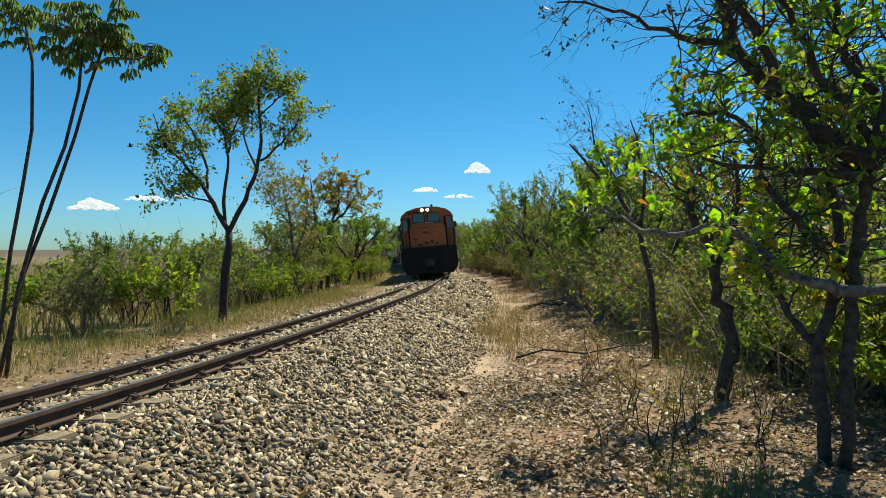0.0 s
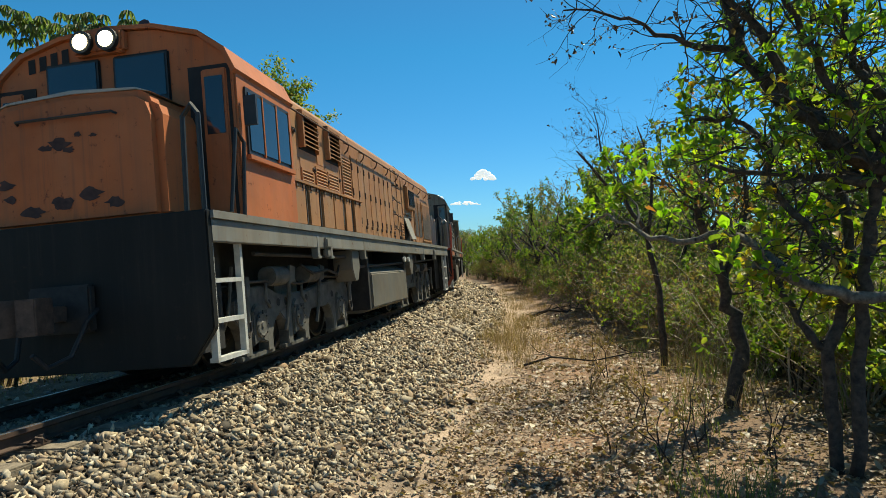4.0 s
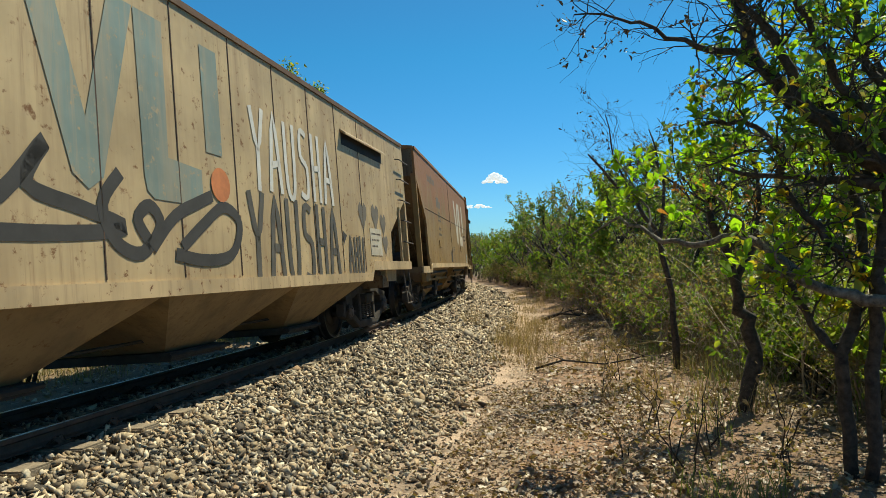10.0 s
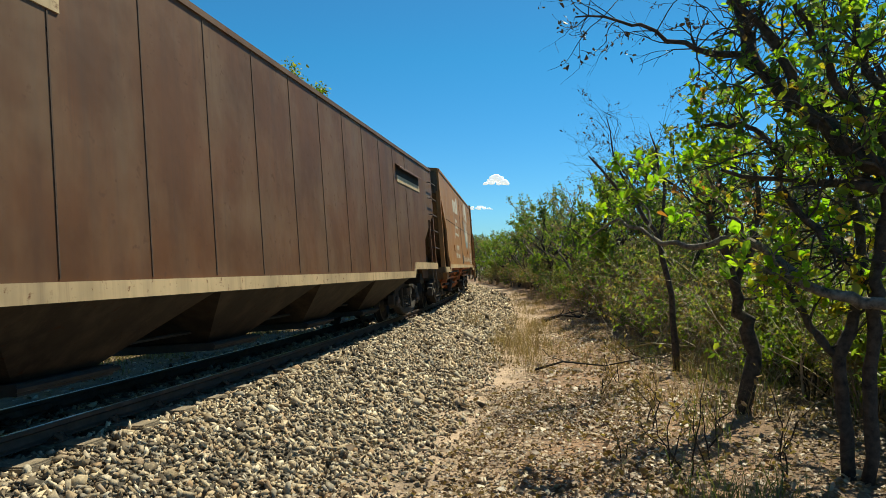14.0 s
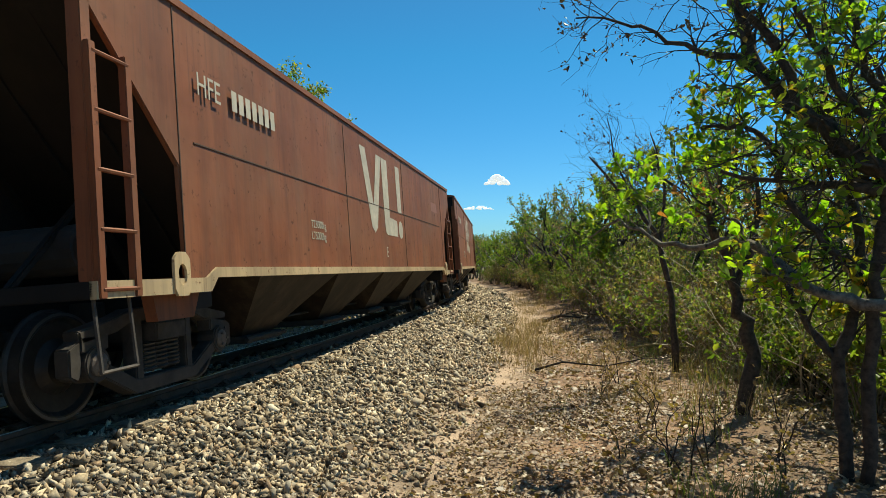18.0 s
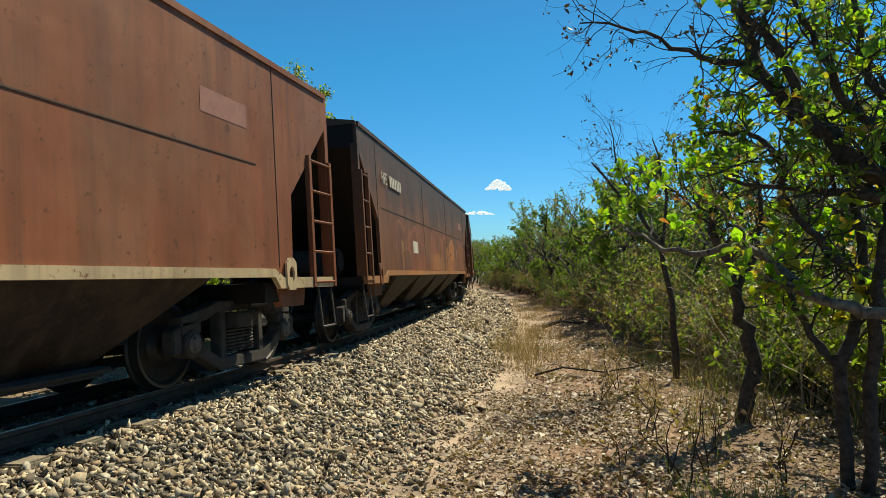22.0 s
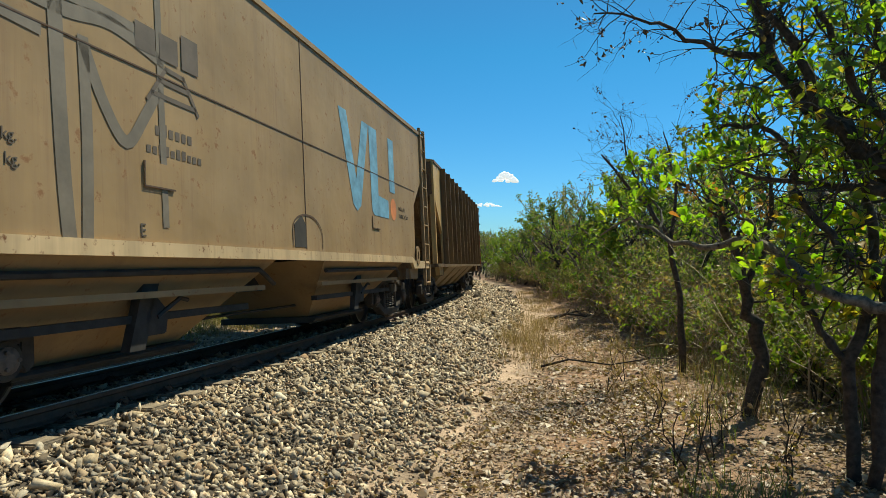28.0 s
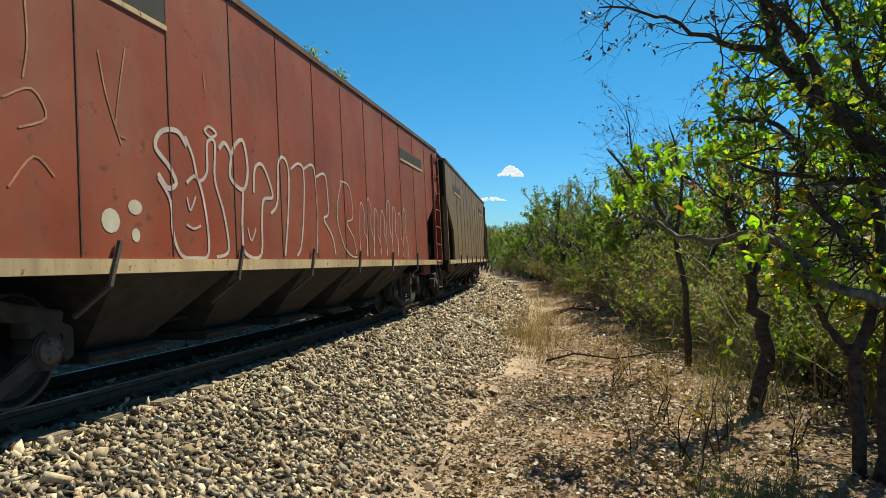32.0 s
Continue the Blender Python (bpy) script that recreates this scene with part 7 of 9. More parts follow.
    part("painted_disc", shape(Geo(), [(X(a), b) for a, b in ring_pts(6.44, 1.58, 0.165, 0.19, 24)], YP - 0.003), SPRAY_ORANGE, car, "worn orange disc")
    rn = random.Random(41)
    for x, za, zb in ((7.49, 2.6, 3.05), (7.48, 1.9, 2.5), (7.48, 1.22, 1.8), (7.63, 2.3, 3.0), (7.64, 1.25, 1.7), (5.5, 2.0, 2.7), (9.4, 2.6, 3.1), (10.4, 1.3, 1.9)):
        part("rust_run", stroke(Geo(), [(X(x) + rn.gauss(0, 0.006), za + (zb - za) * f) for f in (0, 0.25, 0.5, 0.75, 1)], 0.012, YP - 0.002), SEAM, car)
    for k in range(90):
        x, h = rn.uniform(0.2, 12.1), rn.uniform(0.03, 0.16) * (1 if rn.random() < 0.8 else 1.8)
        part("rust_drip", shape(Geo(), [(X(x), p["top"] - 0.03), (X(x + 0.045), p["top"] - 0.03), (X(x + 0.03), p["top"] - 0.06 - h)], YP), SEAM, car)
    for x in (7.28, 7.83, 9.0, 5.3):
        part("scratched_stroke", stroke(Geo(), [(X(x), 1.05), (X(x + (0.17 if x < 7.5 else -0.17)), 1.19)], 0.02, YP - 0.002), SEAM, car)
    for pts in ([(2.5, 1.3), (2.9, 1.9), (2.6, 2.3)], [(2.7, 2.2), (3.1, 2.5), (3.05, 1.8)], [(1.5, 1.4), (1.8, 2.2), (1.6, 2.6), (2.0, 2.5)]):
        part("scratched_stroke", stroke(Geo(), smooth([(X(a), b) for a, b in pts]), 0.014, YP - 0.002), SCRATCH, car)
    part("pale_patch", shape(Geo(), [(X(1.35), 2.75), (X(2.2), 2.75), (X(2.2), 2.95), (X(1.35), 2.95)], YP), LETTER_PALE, car)
    part("pale_patch", shape(Geo(), [(X(2.26), 2.52), (X(3.0), 2.52), (X(3.0), 2.78), (X(2.26), 2.78)], YP), LETTER_PALE, car)
    for cx, cz, r in ((8.45, 2.0, 0.45), (9.5, 1.9, 0.38), (10.4, 2.1, 0.3)):
        part("scratched_loop", stroke(Geo(), [(X(a), b) for a, b in ring_pts(cx, cz, r * 0.8, r, 18, -100, 160)], 0.014, YP - 0.002), SCRATCH, car)
    # eleventh: thin white bubble letters in two rows
    car, X, p = E11
    rn = random.Random(8)
    bubbles = (([(3.32, 1.92), (3.2, 2.02), (3.0, 1.98), (2.92, 1.85), (3.08, 1.72), (3.16, 1.6), (3.05, 1.55), (2.94, 1.65)], 0.04), ([(2.94, 1.62), (3.08, 1.45), (3.1, 1.2), (3.2, 1.03), (3.4, 1.01), (3.58, 1.05), (3.56, 1.4), (3.45, 1.68), (3.3, 1.62)], 0.03),
               ([(3.3, 2.0), (3.4, 1.85), (3.47, 1.66), (3.6, 1.75), (3.62, 2.0), (3.74, 2.02), (3.72, 1.7), (3.85, 1.4), (3.9, 1.08), (3.7, 1.02)], 0.03), ([(3.58, 2.10), (3.66, 2.15), (3.77, 2.11), (3.68, 2.06), (3.58, 2.10)], 0.025),
               ([(3.8, 1.98), (3.9, 2.05), (4.0, 1.95), (3.98, 1.75), (4.2, 1.66), (4.3, 1.85), (4.24, 2.12), (4.1, 2.08), (4.0, 1.95)], 0.04), ([(4.2, 1.66), (4.16, 1.3), (4.2, 1.06), (4.5, 1.04), (4.55, 1.4), (4.6, 1.6), (4.8, 1.66), (4.62, 1.94), (4.45, 1.9), (4.4, 1.65)], 0.035),
               ([(4.74, 1.47), (4.9, 1.6), (4.96, 2.02), (5.1, 2.1), (5.2, 1.95), (5.15, 1.5), (5.04, 1.04)], 0.035), ([(5.25, 2.0), (5.46, 2.09), (5.6, 2.0), (5.55, 1.5), (5.45, 1.15), (5.34, 1.04)], 0.03), ([(5.6, 2.05), (5.9, 2.1), (5.95, 1.5), (5.91, 1.08)], 0.03),
               ([(5.95, 2.0), (6.25, 2.05), (6.3, 1.6), (6.15, 1.5), (6.4, 1.3), (6.5, 1.06)], 0.03), ([(6.8, 2.05), (6.6, 1.6), (6.8, 1.2), (7.1, 1.05), (7.32, 1.04)], 0.02), ([(6.77, 2.05), (7.1, 2.0), (7.2, 1.6), (6.95, 1.5), (7.2, 1.3), (7.3, 1.06)], 0.02),
               ([(3.30, 1.50), (3.34, 1.40), (3.42, 1.52)], 0.02), ([(3.28, 1.28), (3.38, 1.25), (3.48, 1.28)], 0.02), ([(4.26, 1.3), (4.32, 1.18), (4.42, 1.3)], 0.02))
    for pts, w in bubbles:
        part("sprayed_outline", stroke(Geo(), smooth([(X(a), b) for a, b in pts], 6), w, YP - 0.002), SPRAY_PINKISH, car)
    for k in range(8):
        x, h = 7.45 + 0.33 * k, rn.uniform(0.7, 0.95)
        pts = [(x, 1.06), (x + 0.02, 1.06 + 0.6 * h), (x + 0.1, 1.06 + h), (x + 0.24, 1.04 + 0.9 * h), (x + 0.2, 1.06 + 0.5 * h), (x + 0.32, 1.06 + 0.3 * h), (x + 0.3, 1.07)]
        part("sprayed_outline", stroke(Geo(), smooth([(X(a), b + rn.uniform(-0.03, 0.03)) for a, b in pts], 5), 0.02, YP - 0.002), SPRAY_PINKISH, car)
    for pts in ([(1.75, 2.75), (1.78, 2.3), (1.74, 2.05)], [(2.35, 2.4), (2.42, 2.1), (2.55, 1.8)], [(2.62, 2.5), (2.55, 2.2), (2.5, 1.9), (2.6, 1.85)], [(1.6, 1.9), (1.8, 2.0), (1.9, 1.85), (1.7, 1.75)], [(1.62, 1.4), (1.8, 1.6), (1.95, 1.5)], [(3.6, 2.6), (3.62, 2.45)]):
        part("scratched_stroke", stroke(Geo(), smooth([(X(a), b) for a, b in pts], 4), 0.014, YP - 0.001), RUB_LINE, car)
    for cx, cz, rx, rz in ((2.42, 1.26, 0.09, 0.085), (2.67, 1.37, 0.075, 0.055), (2.67, 1.17, 0.045, 0.05)):
        part("sprayed_drop", shape(Geo(), [(X(a), b) for a, b in ring_pts(cx, cz, rx, rz, 12)], YP), LETTER_PALE, car)


RUB_A = paint("rubbed_red_brown_paint", (0.29, 0.095, 0.046), rust=(0.30, 0.13, 0.06), wear=0.6, dust=0.1, streak=0.6, dirt=(0.15, 0.06, 0.035))
RUB_D = paint("rubbed_deep_brown_paint", (0.165, 0.066, 0.035), rust=(0.24, 0.095, 0.05), wear=0.5, dust=0.1, streak=0.6, dirt=(0.10, 0.045, 0.028))
RUB_OCHRE = paint("rubbed_pale_ochre_paint", (0.30, 0.16, 0.06), rust=(0.22, 0.10, 0.045), wear=0.5, dust=0.1, streak=0.5, dirt=(0.2, 0.09, 0.045))
RUB_BRIGHT = paint("rubbed_bright_orange_paint", (0.46, 0.17, 0.055), rust=(0.50, 0.25, 0.09), wear=0.6, dust=0.1, streak=0.6, dirt=(0.26, 0.09, 0.045))
RUB_B = paint("rubbed_ochre_paint", (0.38, 0.145, 0.05), rust=(0.42, 0.21, 0.075), wear=0.6, dust=0.15, streak=0.6, dirt=(0.18, 0.07, 0.04))
RUB_C = paint("rubbed_dark_red_paint", (0.22, 0.075, 0.04), rust=(0.30, 0.12, 0.06), wear=0.5, dust=0.1, streak=0.7, dirt=(0.12, 0.05, 0.03))
SCRATCH = plain("faint_brown_scrawl", (0.24, 0.165, 0.085), 0.8, 0, 0.4, 8, 0.05)
RUB_LINE = plain("thin_orange_outline", (0.34, 0.15, 0.08), 0.75, 0, 0.5, 5, 0.05)
SPRAY_PINKISH = plain("thin_pale_spray_line", (0.50, 0.40, 0.35), 0.7, 0, 0.3, 6, 0.05)
SPRAY_FADED = plain("faded_pink_spray_line", (0.48, 0.34, 0.22), 0.7, 0, 0.3, 6, 0.05)
BLUE_WORN = paint("worn_blue_mark", (0.22, 0.33, 0.37), rust=(0.3, 0.22, 0.12), wear=0.5, dust=0.3, streak=0.9, dirt=(0.28, 0.23, 0.13))
TANK_PALE = plain("pale_blue_grey_patch", (0.42, 0.41, 0.37), 0.7, 0, 0.2, 6, 0.05)
SPRAY_BLUEGREY = plain("blue_grey_shadow_paint", (0.22, 0.28, 0.29), 0.7, 0, 0.2, 5, 0.05)
PATCH_PINK = plain("faded_pink_patch", (0.30, 0.125, 0.085), 0.7, 0, 0.2, 6, 0.05)
SPRAY_BLUE_BRIGHT = paint("faded_streaky_blue_paint", (0.07, 0.19, 0.36), rust=(0.3, 0.31, 0.29), wear=0.5, dust=0.15, streak=1.0, dirt=(0.28, 0.29, 0.27))
PALE_STREAK = paint("pale_washed_streak", (0.33, 0.33, 0.28), rust=(0.2, 0.19, 0.16), wear=0.5, dust=0.2, streak=0.9, dirt=(0.2, 0.19, 0.15))
CHIPPED = plain("chipped_dark_primer", (0.06, 0.03, 0.025), 0.8, 0, 0.4, 12, 0.1)
marks_first()
marks_rest()

# grey locomotive: streaky blue operator marks, orange strip and wavy band under the cab windows
YH = -HOOD_Y - 0.024
rn = random.Random(31)
for k in range(34):
    x0, z1 = 6.55 + 0.082 * k + rn.uniform(-0.03, 0.03), rn.uniform(2.3, 3.0)
    w, z0 = rn.uniform(0.04, 0.10), rn.uniform(1.62, 1.95)
    mat = SPRAY_BLUE_BRIGHT if k % 5 in (0, 1, 3) else PALE_STREAK
    part("painted_streak", shape(Geo(), [(LX(x0), z1), (LX(x0 + w * 0.5), z1 + 0.06), (LX(x0 + w), z1 - 0.05), (LX(x0 + w * 0.9), 0.5 * (z0 + z1)), (LX(x0 + w * 0.6), z0), (LX(x0 + w * 0.2), z0 + 0.1)], YH - 0.004 - 0.0005 * (k % 3)), mat, L2_HOOD)
for k in range(6):
    x0 = 9.28 + 0.07 * k
    part("painted_streak", shape(Geo(), [(LX(x0), 2.2 - 0.03 * k), (LX(x0 + 0.09), 2.26), (LX(x0 + 0.08), 1.85), (LX(x0 + 0.02), 1.7 + 0.03 * k)], -HOOD_Y - 0.006), SPRAY_ORANGE, L2_HOOD)
part("painted_band", shape(Geo(), [(LX(0.8), 2.13), (LX(1.2), 2.1), (LX(1.6), 2.02), (LX(2.24), 2.02), (LX(2.24), 2.13), (LX(1.6), 2.15), (LX(1.2), 2.2), (LX(0.8), 2.22)], -1.346), SPRAY_BLUEGREY, L2_CAB)
for xa, xb in ((0.3, 2.3), (8.9, 11.9), (12.4, 14.6)):
    part("painted_band", Geo().box(LX(xa), LX(xb), -1.390, -1.384, 1.335, 1.47), STRIP_RED, L2, "worn orange band along the sill")
for z0, z1, y0 in ((1.57, 1.66, -HOOD_Y - 0.024), (3.02, 3.24, -HOOD_Y - 0.006)):
    part("painted_band", Geo().box(LX(12.27), LX(12.78), y0, y0 + 0.02, z0, z1), STRIP_RED, L2_HOOD)
part("painted_band", Geo().prism([(LX(12.1), 3.26), (LX(12.7), 3.26), (LX(12.55), 3.36), (LX(12.0), 3.36)], "y", -HOOD_Y - 0.004, -0.99), STRIP_RED, L2_HOOD)
SPRAY_INDIGO = plain("indigo_mark", (0.07, 0.07, 0.16), 0.6, 0, 0.2, 5, 0.05)
part("painted_mark", Geo().box(LX(0.07), LX(0.098), -0.02, 0.14, 2.12, 2.5), SPRAY_INDIGO, L2_CAB)
part("painted_mark", Geo().box(LX(0.07), LX(0.098), 0.14, 0.4, 1.95, 2.08), SPRAY_INDIGO, L2_CAB)
part("painted_mark", Geo().cyl((LX(0.075), 0.0, 2.0), (LX(0.098), 0.0, 2.0), 0.075, 16), SPRAY_ORANGE, L2_CAB)
# orange locomotive: chipped paint on the nose and orange strokes
rn = random.Random(14)
for y0, z0, r in ((0.1, 2.33, 0.13), (0.22, 2.3, 0.08), (0.0, 2.27, 0.07), (0.66, 2.0, 0.1), (0.62, 1.86, 0.08), (-0.2, 1.85, 0.12), (-0.42, 1.75, 0.1), (0.4, 1.72, 0.12), (0.1, 1.78, 0.14), (-0.1, 2.4, 0.05), (-0.25, 2.38, 0.04)):
    g = Geo()
    ring = [(LX(0.094), y0 + r * math.cos(a) * rn.uniform(0.5, 1.2), z0 + r * 0.5 * math.sin(a) * rn.uniform(0.5, 1.2)) for a in np.linspace(0, 6.28, 15)[:-1]]
    part("chipped_paint", g.add(ring, [tuple(range(14))]), CHIPPED, L1_CAB)

# ---- plants ----
BARK_DARK = plain("dark_bark", (0.045, 0.036, 0.028), 0.95, 0, 0.5, 9, 0.8)
BARK_NEAR = plain("furrowed_grey_brown_bark", (0.062, 0.050, 0.040), 0.95, 0, 0.7, 17, 1.0)
BARK_GREY = plain("grey_bark", (0.13, 0.11, 0.09), 0.95, 0, 0.45, 10, 0.7)
BARK_PALE = plain("pale_grey_bark", (0.155, 0.135, 0.11), 0.95, 0, 0.8, 22, 1.0)
TWIG_PALE = plain("pale_grey_twig", (0.42, 0.35, 0.27), 0.95, 0, 0.4, 10, 0.3)
TWIG_DRY = plain("dry_twig", (0.24, 0.18, 0.13), 0.95, 0, 0.4, 10, 0.3)
LEAF_LIME = leafy("lime_green_leaves", [(0.153, 0.270, 0.026), (0.215, 0.365, 0.036), (0.307, 0.443, 0.041), (0.399, 0.397, 0.036), (0.123, 0.222, 0.031)], 0.68)
LEAF_GREEN = leafy("green_leaves", [(0.088, 0.165, 0.035), (0.116, 0.214, 0.039), (0.174, 0.271, 0.054), (0.253, 0.290, 0.068), (0.098, 0.155, 0.049)], 0.55)
LEAF_OLIVE = leafy("olive_leaves", [(0.135, 0.170, 0.039), (0.203, 0.227, 0.055), (0.294, 0.285, 0.069), (0.384, 0.297, 0.089), (0.114, 0.137, 0.039)], 0.5)
LEAF_RUST = leafy("reddish_dry_leaves", [(0.279, 0.096, 0.044), (0.384, 0.149, 0.061), (0.209, 0.105, 0.052), (0.174, 0.157, 0.052)], 0.5)
LEAF_DRY = leafy("brown_dry_leaves", [(0.227, 0.140, 0.077), (0.333, 0.215, 0.116), (0.175, 0.107, 0.062), (0.436, 0.296, 0.155)], 0.35)
LEAF_YELLOW = leafy("yellowing_leaves", [(0.375, 0.341, 0.051), (0.512, 0.375, 0.059), (0.255, 0.325, 0.051), (0.563, 0.290, 0.051), (0.171, 0.255, 0.043)], 0.5)
BUSH_LIGHT = leafy("light_green_leaves", [(0.101, 0.166, 0.029), (0.143, 0.224, 0.040), (0.203, 0.256, 0.051), (0.239, 0.243, 0.057), (0.072, 0.115, 0.029)], 0.6)
BUSH_YELLOW = leafy("yellow_green_leaves", [(0.234, 0.288, 0.046), (0.306, 0.326, 0.059), (0.180, 0.250, 0.042), (0.306, 0.240, 0.050), (0.117, 0.173, 0.034)], 0.65)
BUSH_GREEN = leafy("dull_green_leaves", [(0.073, 0.130, 0.035), (0.111, 0.184, 0.048), (0.162, 0.230, 0.063), (0.206, 0.245, 0.079), (0.066, 0.092, 0.040)], 0.6)
BUSH_OLIVE = leafy("dull_olive_leaves", [(0.108, 0.135, 0.055), (0.160, 0.180, 0.075), (0.225, 0.215, 0.100), (0.315, 0.235, 0.130), (0.095, 0.100, 0.050)], 0.6)
STRAW = leafy("straw_grass", [(0.30, 0.22, 0.11), (0.38, 0.29, 0.15), (0.22, 0.17, 0.08), (0.16, 0.15, 0.05)], 0.3)
GREEN_GRASS = leafy("green_grass", [(0.09, 0.12, 0.025), (0.13, 0.16, 0.04), (0.20, 0.19, 0.07), (0.06, 0.09, 0.02)], 0.35)


def grow(rng, g, p, d, length, r, depth, tips, bend=0.35, fork=(2, 3), up=0.08, shrink=0.68, spread=0.75):
    """A tapered, crooked limb that forks; leaf-bearing ends are gathered in tips."""
    pts, n = [p.copy()], 4
    for k in range(n):
        d = (d + Vector((rng.gauss(0, bend), rng.gauss(0, bend), rng.gauss(0, bend) + up)) * 0.5).normalized()
        p = p + d * length / n
        pts.append(p.copy())
        if depth <= 1:
            tips.append((p.copy(), d.copy()))
    r2 = r * shrink
    g.tube(pts, r, 7 if r > 0.04 else (5 if r > 0.012 else 3), r2)
    if depth > 0:
        for k in range(rng.randint(*fork)):
            dd = (d + Vector((rng.gauss(0, spread), rng.gauss(0, spread), rng.gauss(0.1, spread * 0.6)))).normalized()
            at = pts[-1] if k == 0 else pts[rng.randint(2, n)]
            grow(rng, g, at.copy(), dd, length * rng.uniform(0.6, 0.9), r2 * (0.95 if k == 0 else 0.72), depth - 1, tips, bend, fork, up, shrink, spread)


def leaves(seed, tips, per, size, spread, mat, name="crown", aspect=0.5, droop=0.3):
    """Many small folded leaves round the ends of the twigs, each four corners bent on its midrib."""
    rng = np.random.default_rng(seed)
    n = len(tips) * per
    c = np.repeat(np.array([tuple(t[0]) for t in tips]), per, 0) + rng.normal(0, spread, (n, 3))
    a = rng.normal(size=(n, 3))
    a[:, 2] -= droop
    a /= np.linalg.norm(a, axis=1, keepdims=True)
    b = np.cross(a, rng.normal(size=(n, 3)))
    b /= np.linalg.norm(b, axis=1, keepdims=True)
    nn = np.cross(a, b)
    sz = size * rng.lognormal(0, 0.25, n)[:, None]
    root, tip = c, c + a * sz
    h, w = nn * sz, b * sz * aspect * 0.5
    v = np.stack([root, c + a * sz * 0.35 + w + h * 0.10, c + a * sz * 0.72 + w * 0.75 + h * 0.04, tip - h * 0.1, c + a * sz * 0.72 - w * 0.75 + h * 0.04, c + a * sz * 0.35 - w + h * 0.10], 1).reshape(-1, 3)
    k = 6 * np.arange(n)[:, None]
    f = np.concatenate([k + np.array([q]) for q in ([0, 1, 2], [0, 2, 3], [0, 3, 4], [0, 4, 5])])
    return raw_mesh(name, v, f, mat)


def rosettes(seed, tips, per, size, spread, mat, name="crown"):
    """Bunches of broad-tipped leaves fanning out from the twig ends, each bent along its midrib."""
    rng = np.random.default_rng(seed)
    n = len(tips) * per
    d = np.repeat(np.array([tuple(t[1]) for t in tips]), per, 0)
    c = np.repeat(np.array([tuple(t[0]) for t in tips]) + rng.normal(0, spread * 0.5, (len(tips), 3)), per, 0) + rng.normal(0, spread * 0.35, (n, 3))
    a = d * 0.45 + rng.normal(0, 0.75, (n, 3)) + np.array([[0, 0, 0.22]])
    a /= np.linalg.norm(a, axis=1, keepdims=True)
    b = np.cross(a, np.array([[0, 0, 1.0]]) + rng.normal(0, 0.55, (n, 3)))
    b /= np.linalg.norm(b, axis=1, keepdims=True)
    nn = np.cross(b, a)
    sz = size * rng.lognormal(0, 0.28, n)[:, None]
    fold, sag = rng.uniform(0.05, 0.16, n)[:, None], rng.uniform(-0.05, 0.3, n)[:, None]
    w, h = b * sz, nn * sz
    v = np.stack([c, c + a * sz * 0.45 + w * 0.20 + h * fold, c + a * sz * 0.78 + w * 0.27 + h * (fold - sag * 0.5), c + a * sz - h * sag,
                  c + a * sz * 0.78 - w * 0.27 + h * (fold - sag * 0.5), c + a * sz * 0.45 - w * 0.20 + h * fold, c + a * sz * 0.6], 1).reshape(-1, 3)
    k = 7 * np.arange(n)[:, None]
    f = np.concatenate([k + np.array([q]) for q in ([0, 1, 6], [1, 2, 6], [2, 3, 6], [3, 4, 6], [4, 5, 6], [5, 0, 6])])
    return raw_mesh(name, v, f, mat)


def tree_from(name, label, category, trunk_geo, bark, crowns, at, group="", smooth=True):
    t = tagged(new(name), label, category, group)
    part("trunk", trunk_geo, bark, t, smooth=smooth)
    for me in crowns:
        tagged(part("crown", me, None, t), kind="stuff")
    t.matrix_basis = at
    return t


def shrub(seed, height, mat, dens=9, leaf=0.07, bark=BARK_GREY, stems=5, dry=None, lean=0.3, depth=3, spread=0.7, share=0.34):
    rng = random.Random(seed)
    g, tips = Geo(), []
    for k in range(stems):
        a = 2 * math.pi * k / stems + rng.uniform(-0.4, 0.4)
        d = Vector((math.cos(a) * lean, math.sin(a) * lean, 1)).normalized()
        grow(rng, g, Vector((math.cos(a) * 0.12, math.sin(a) * 0.12, -0.05)), d, height * rng.uniform(0.3, 0.45), 0.011 * height + 0.006, depth, tips, 0.3, (2, 3), 0.1, 0.7, spread)
    crowns = [leaves(seed, rng.sample(tips, int(len(tips) * share)), dens, leaf, 0.04, mat)]
    if dry:
        crowns.append(leaves(seed + 1, rng.sample(tips, int(len(tips) * share * 0.4)), dens, leaf * 0.9, 0.04, dry))
    return g, crowns, tips


def su(s, u):
    """World x, y of a place s along and u beside the line."""
    x, y, nx, ny = line_frame(s)
    return x + nx * u, y + ny * u


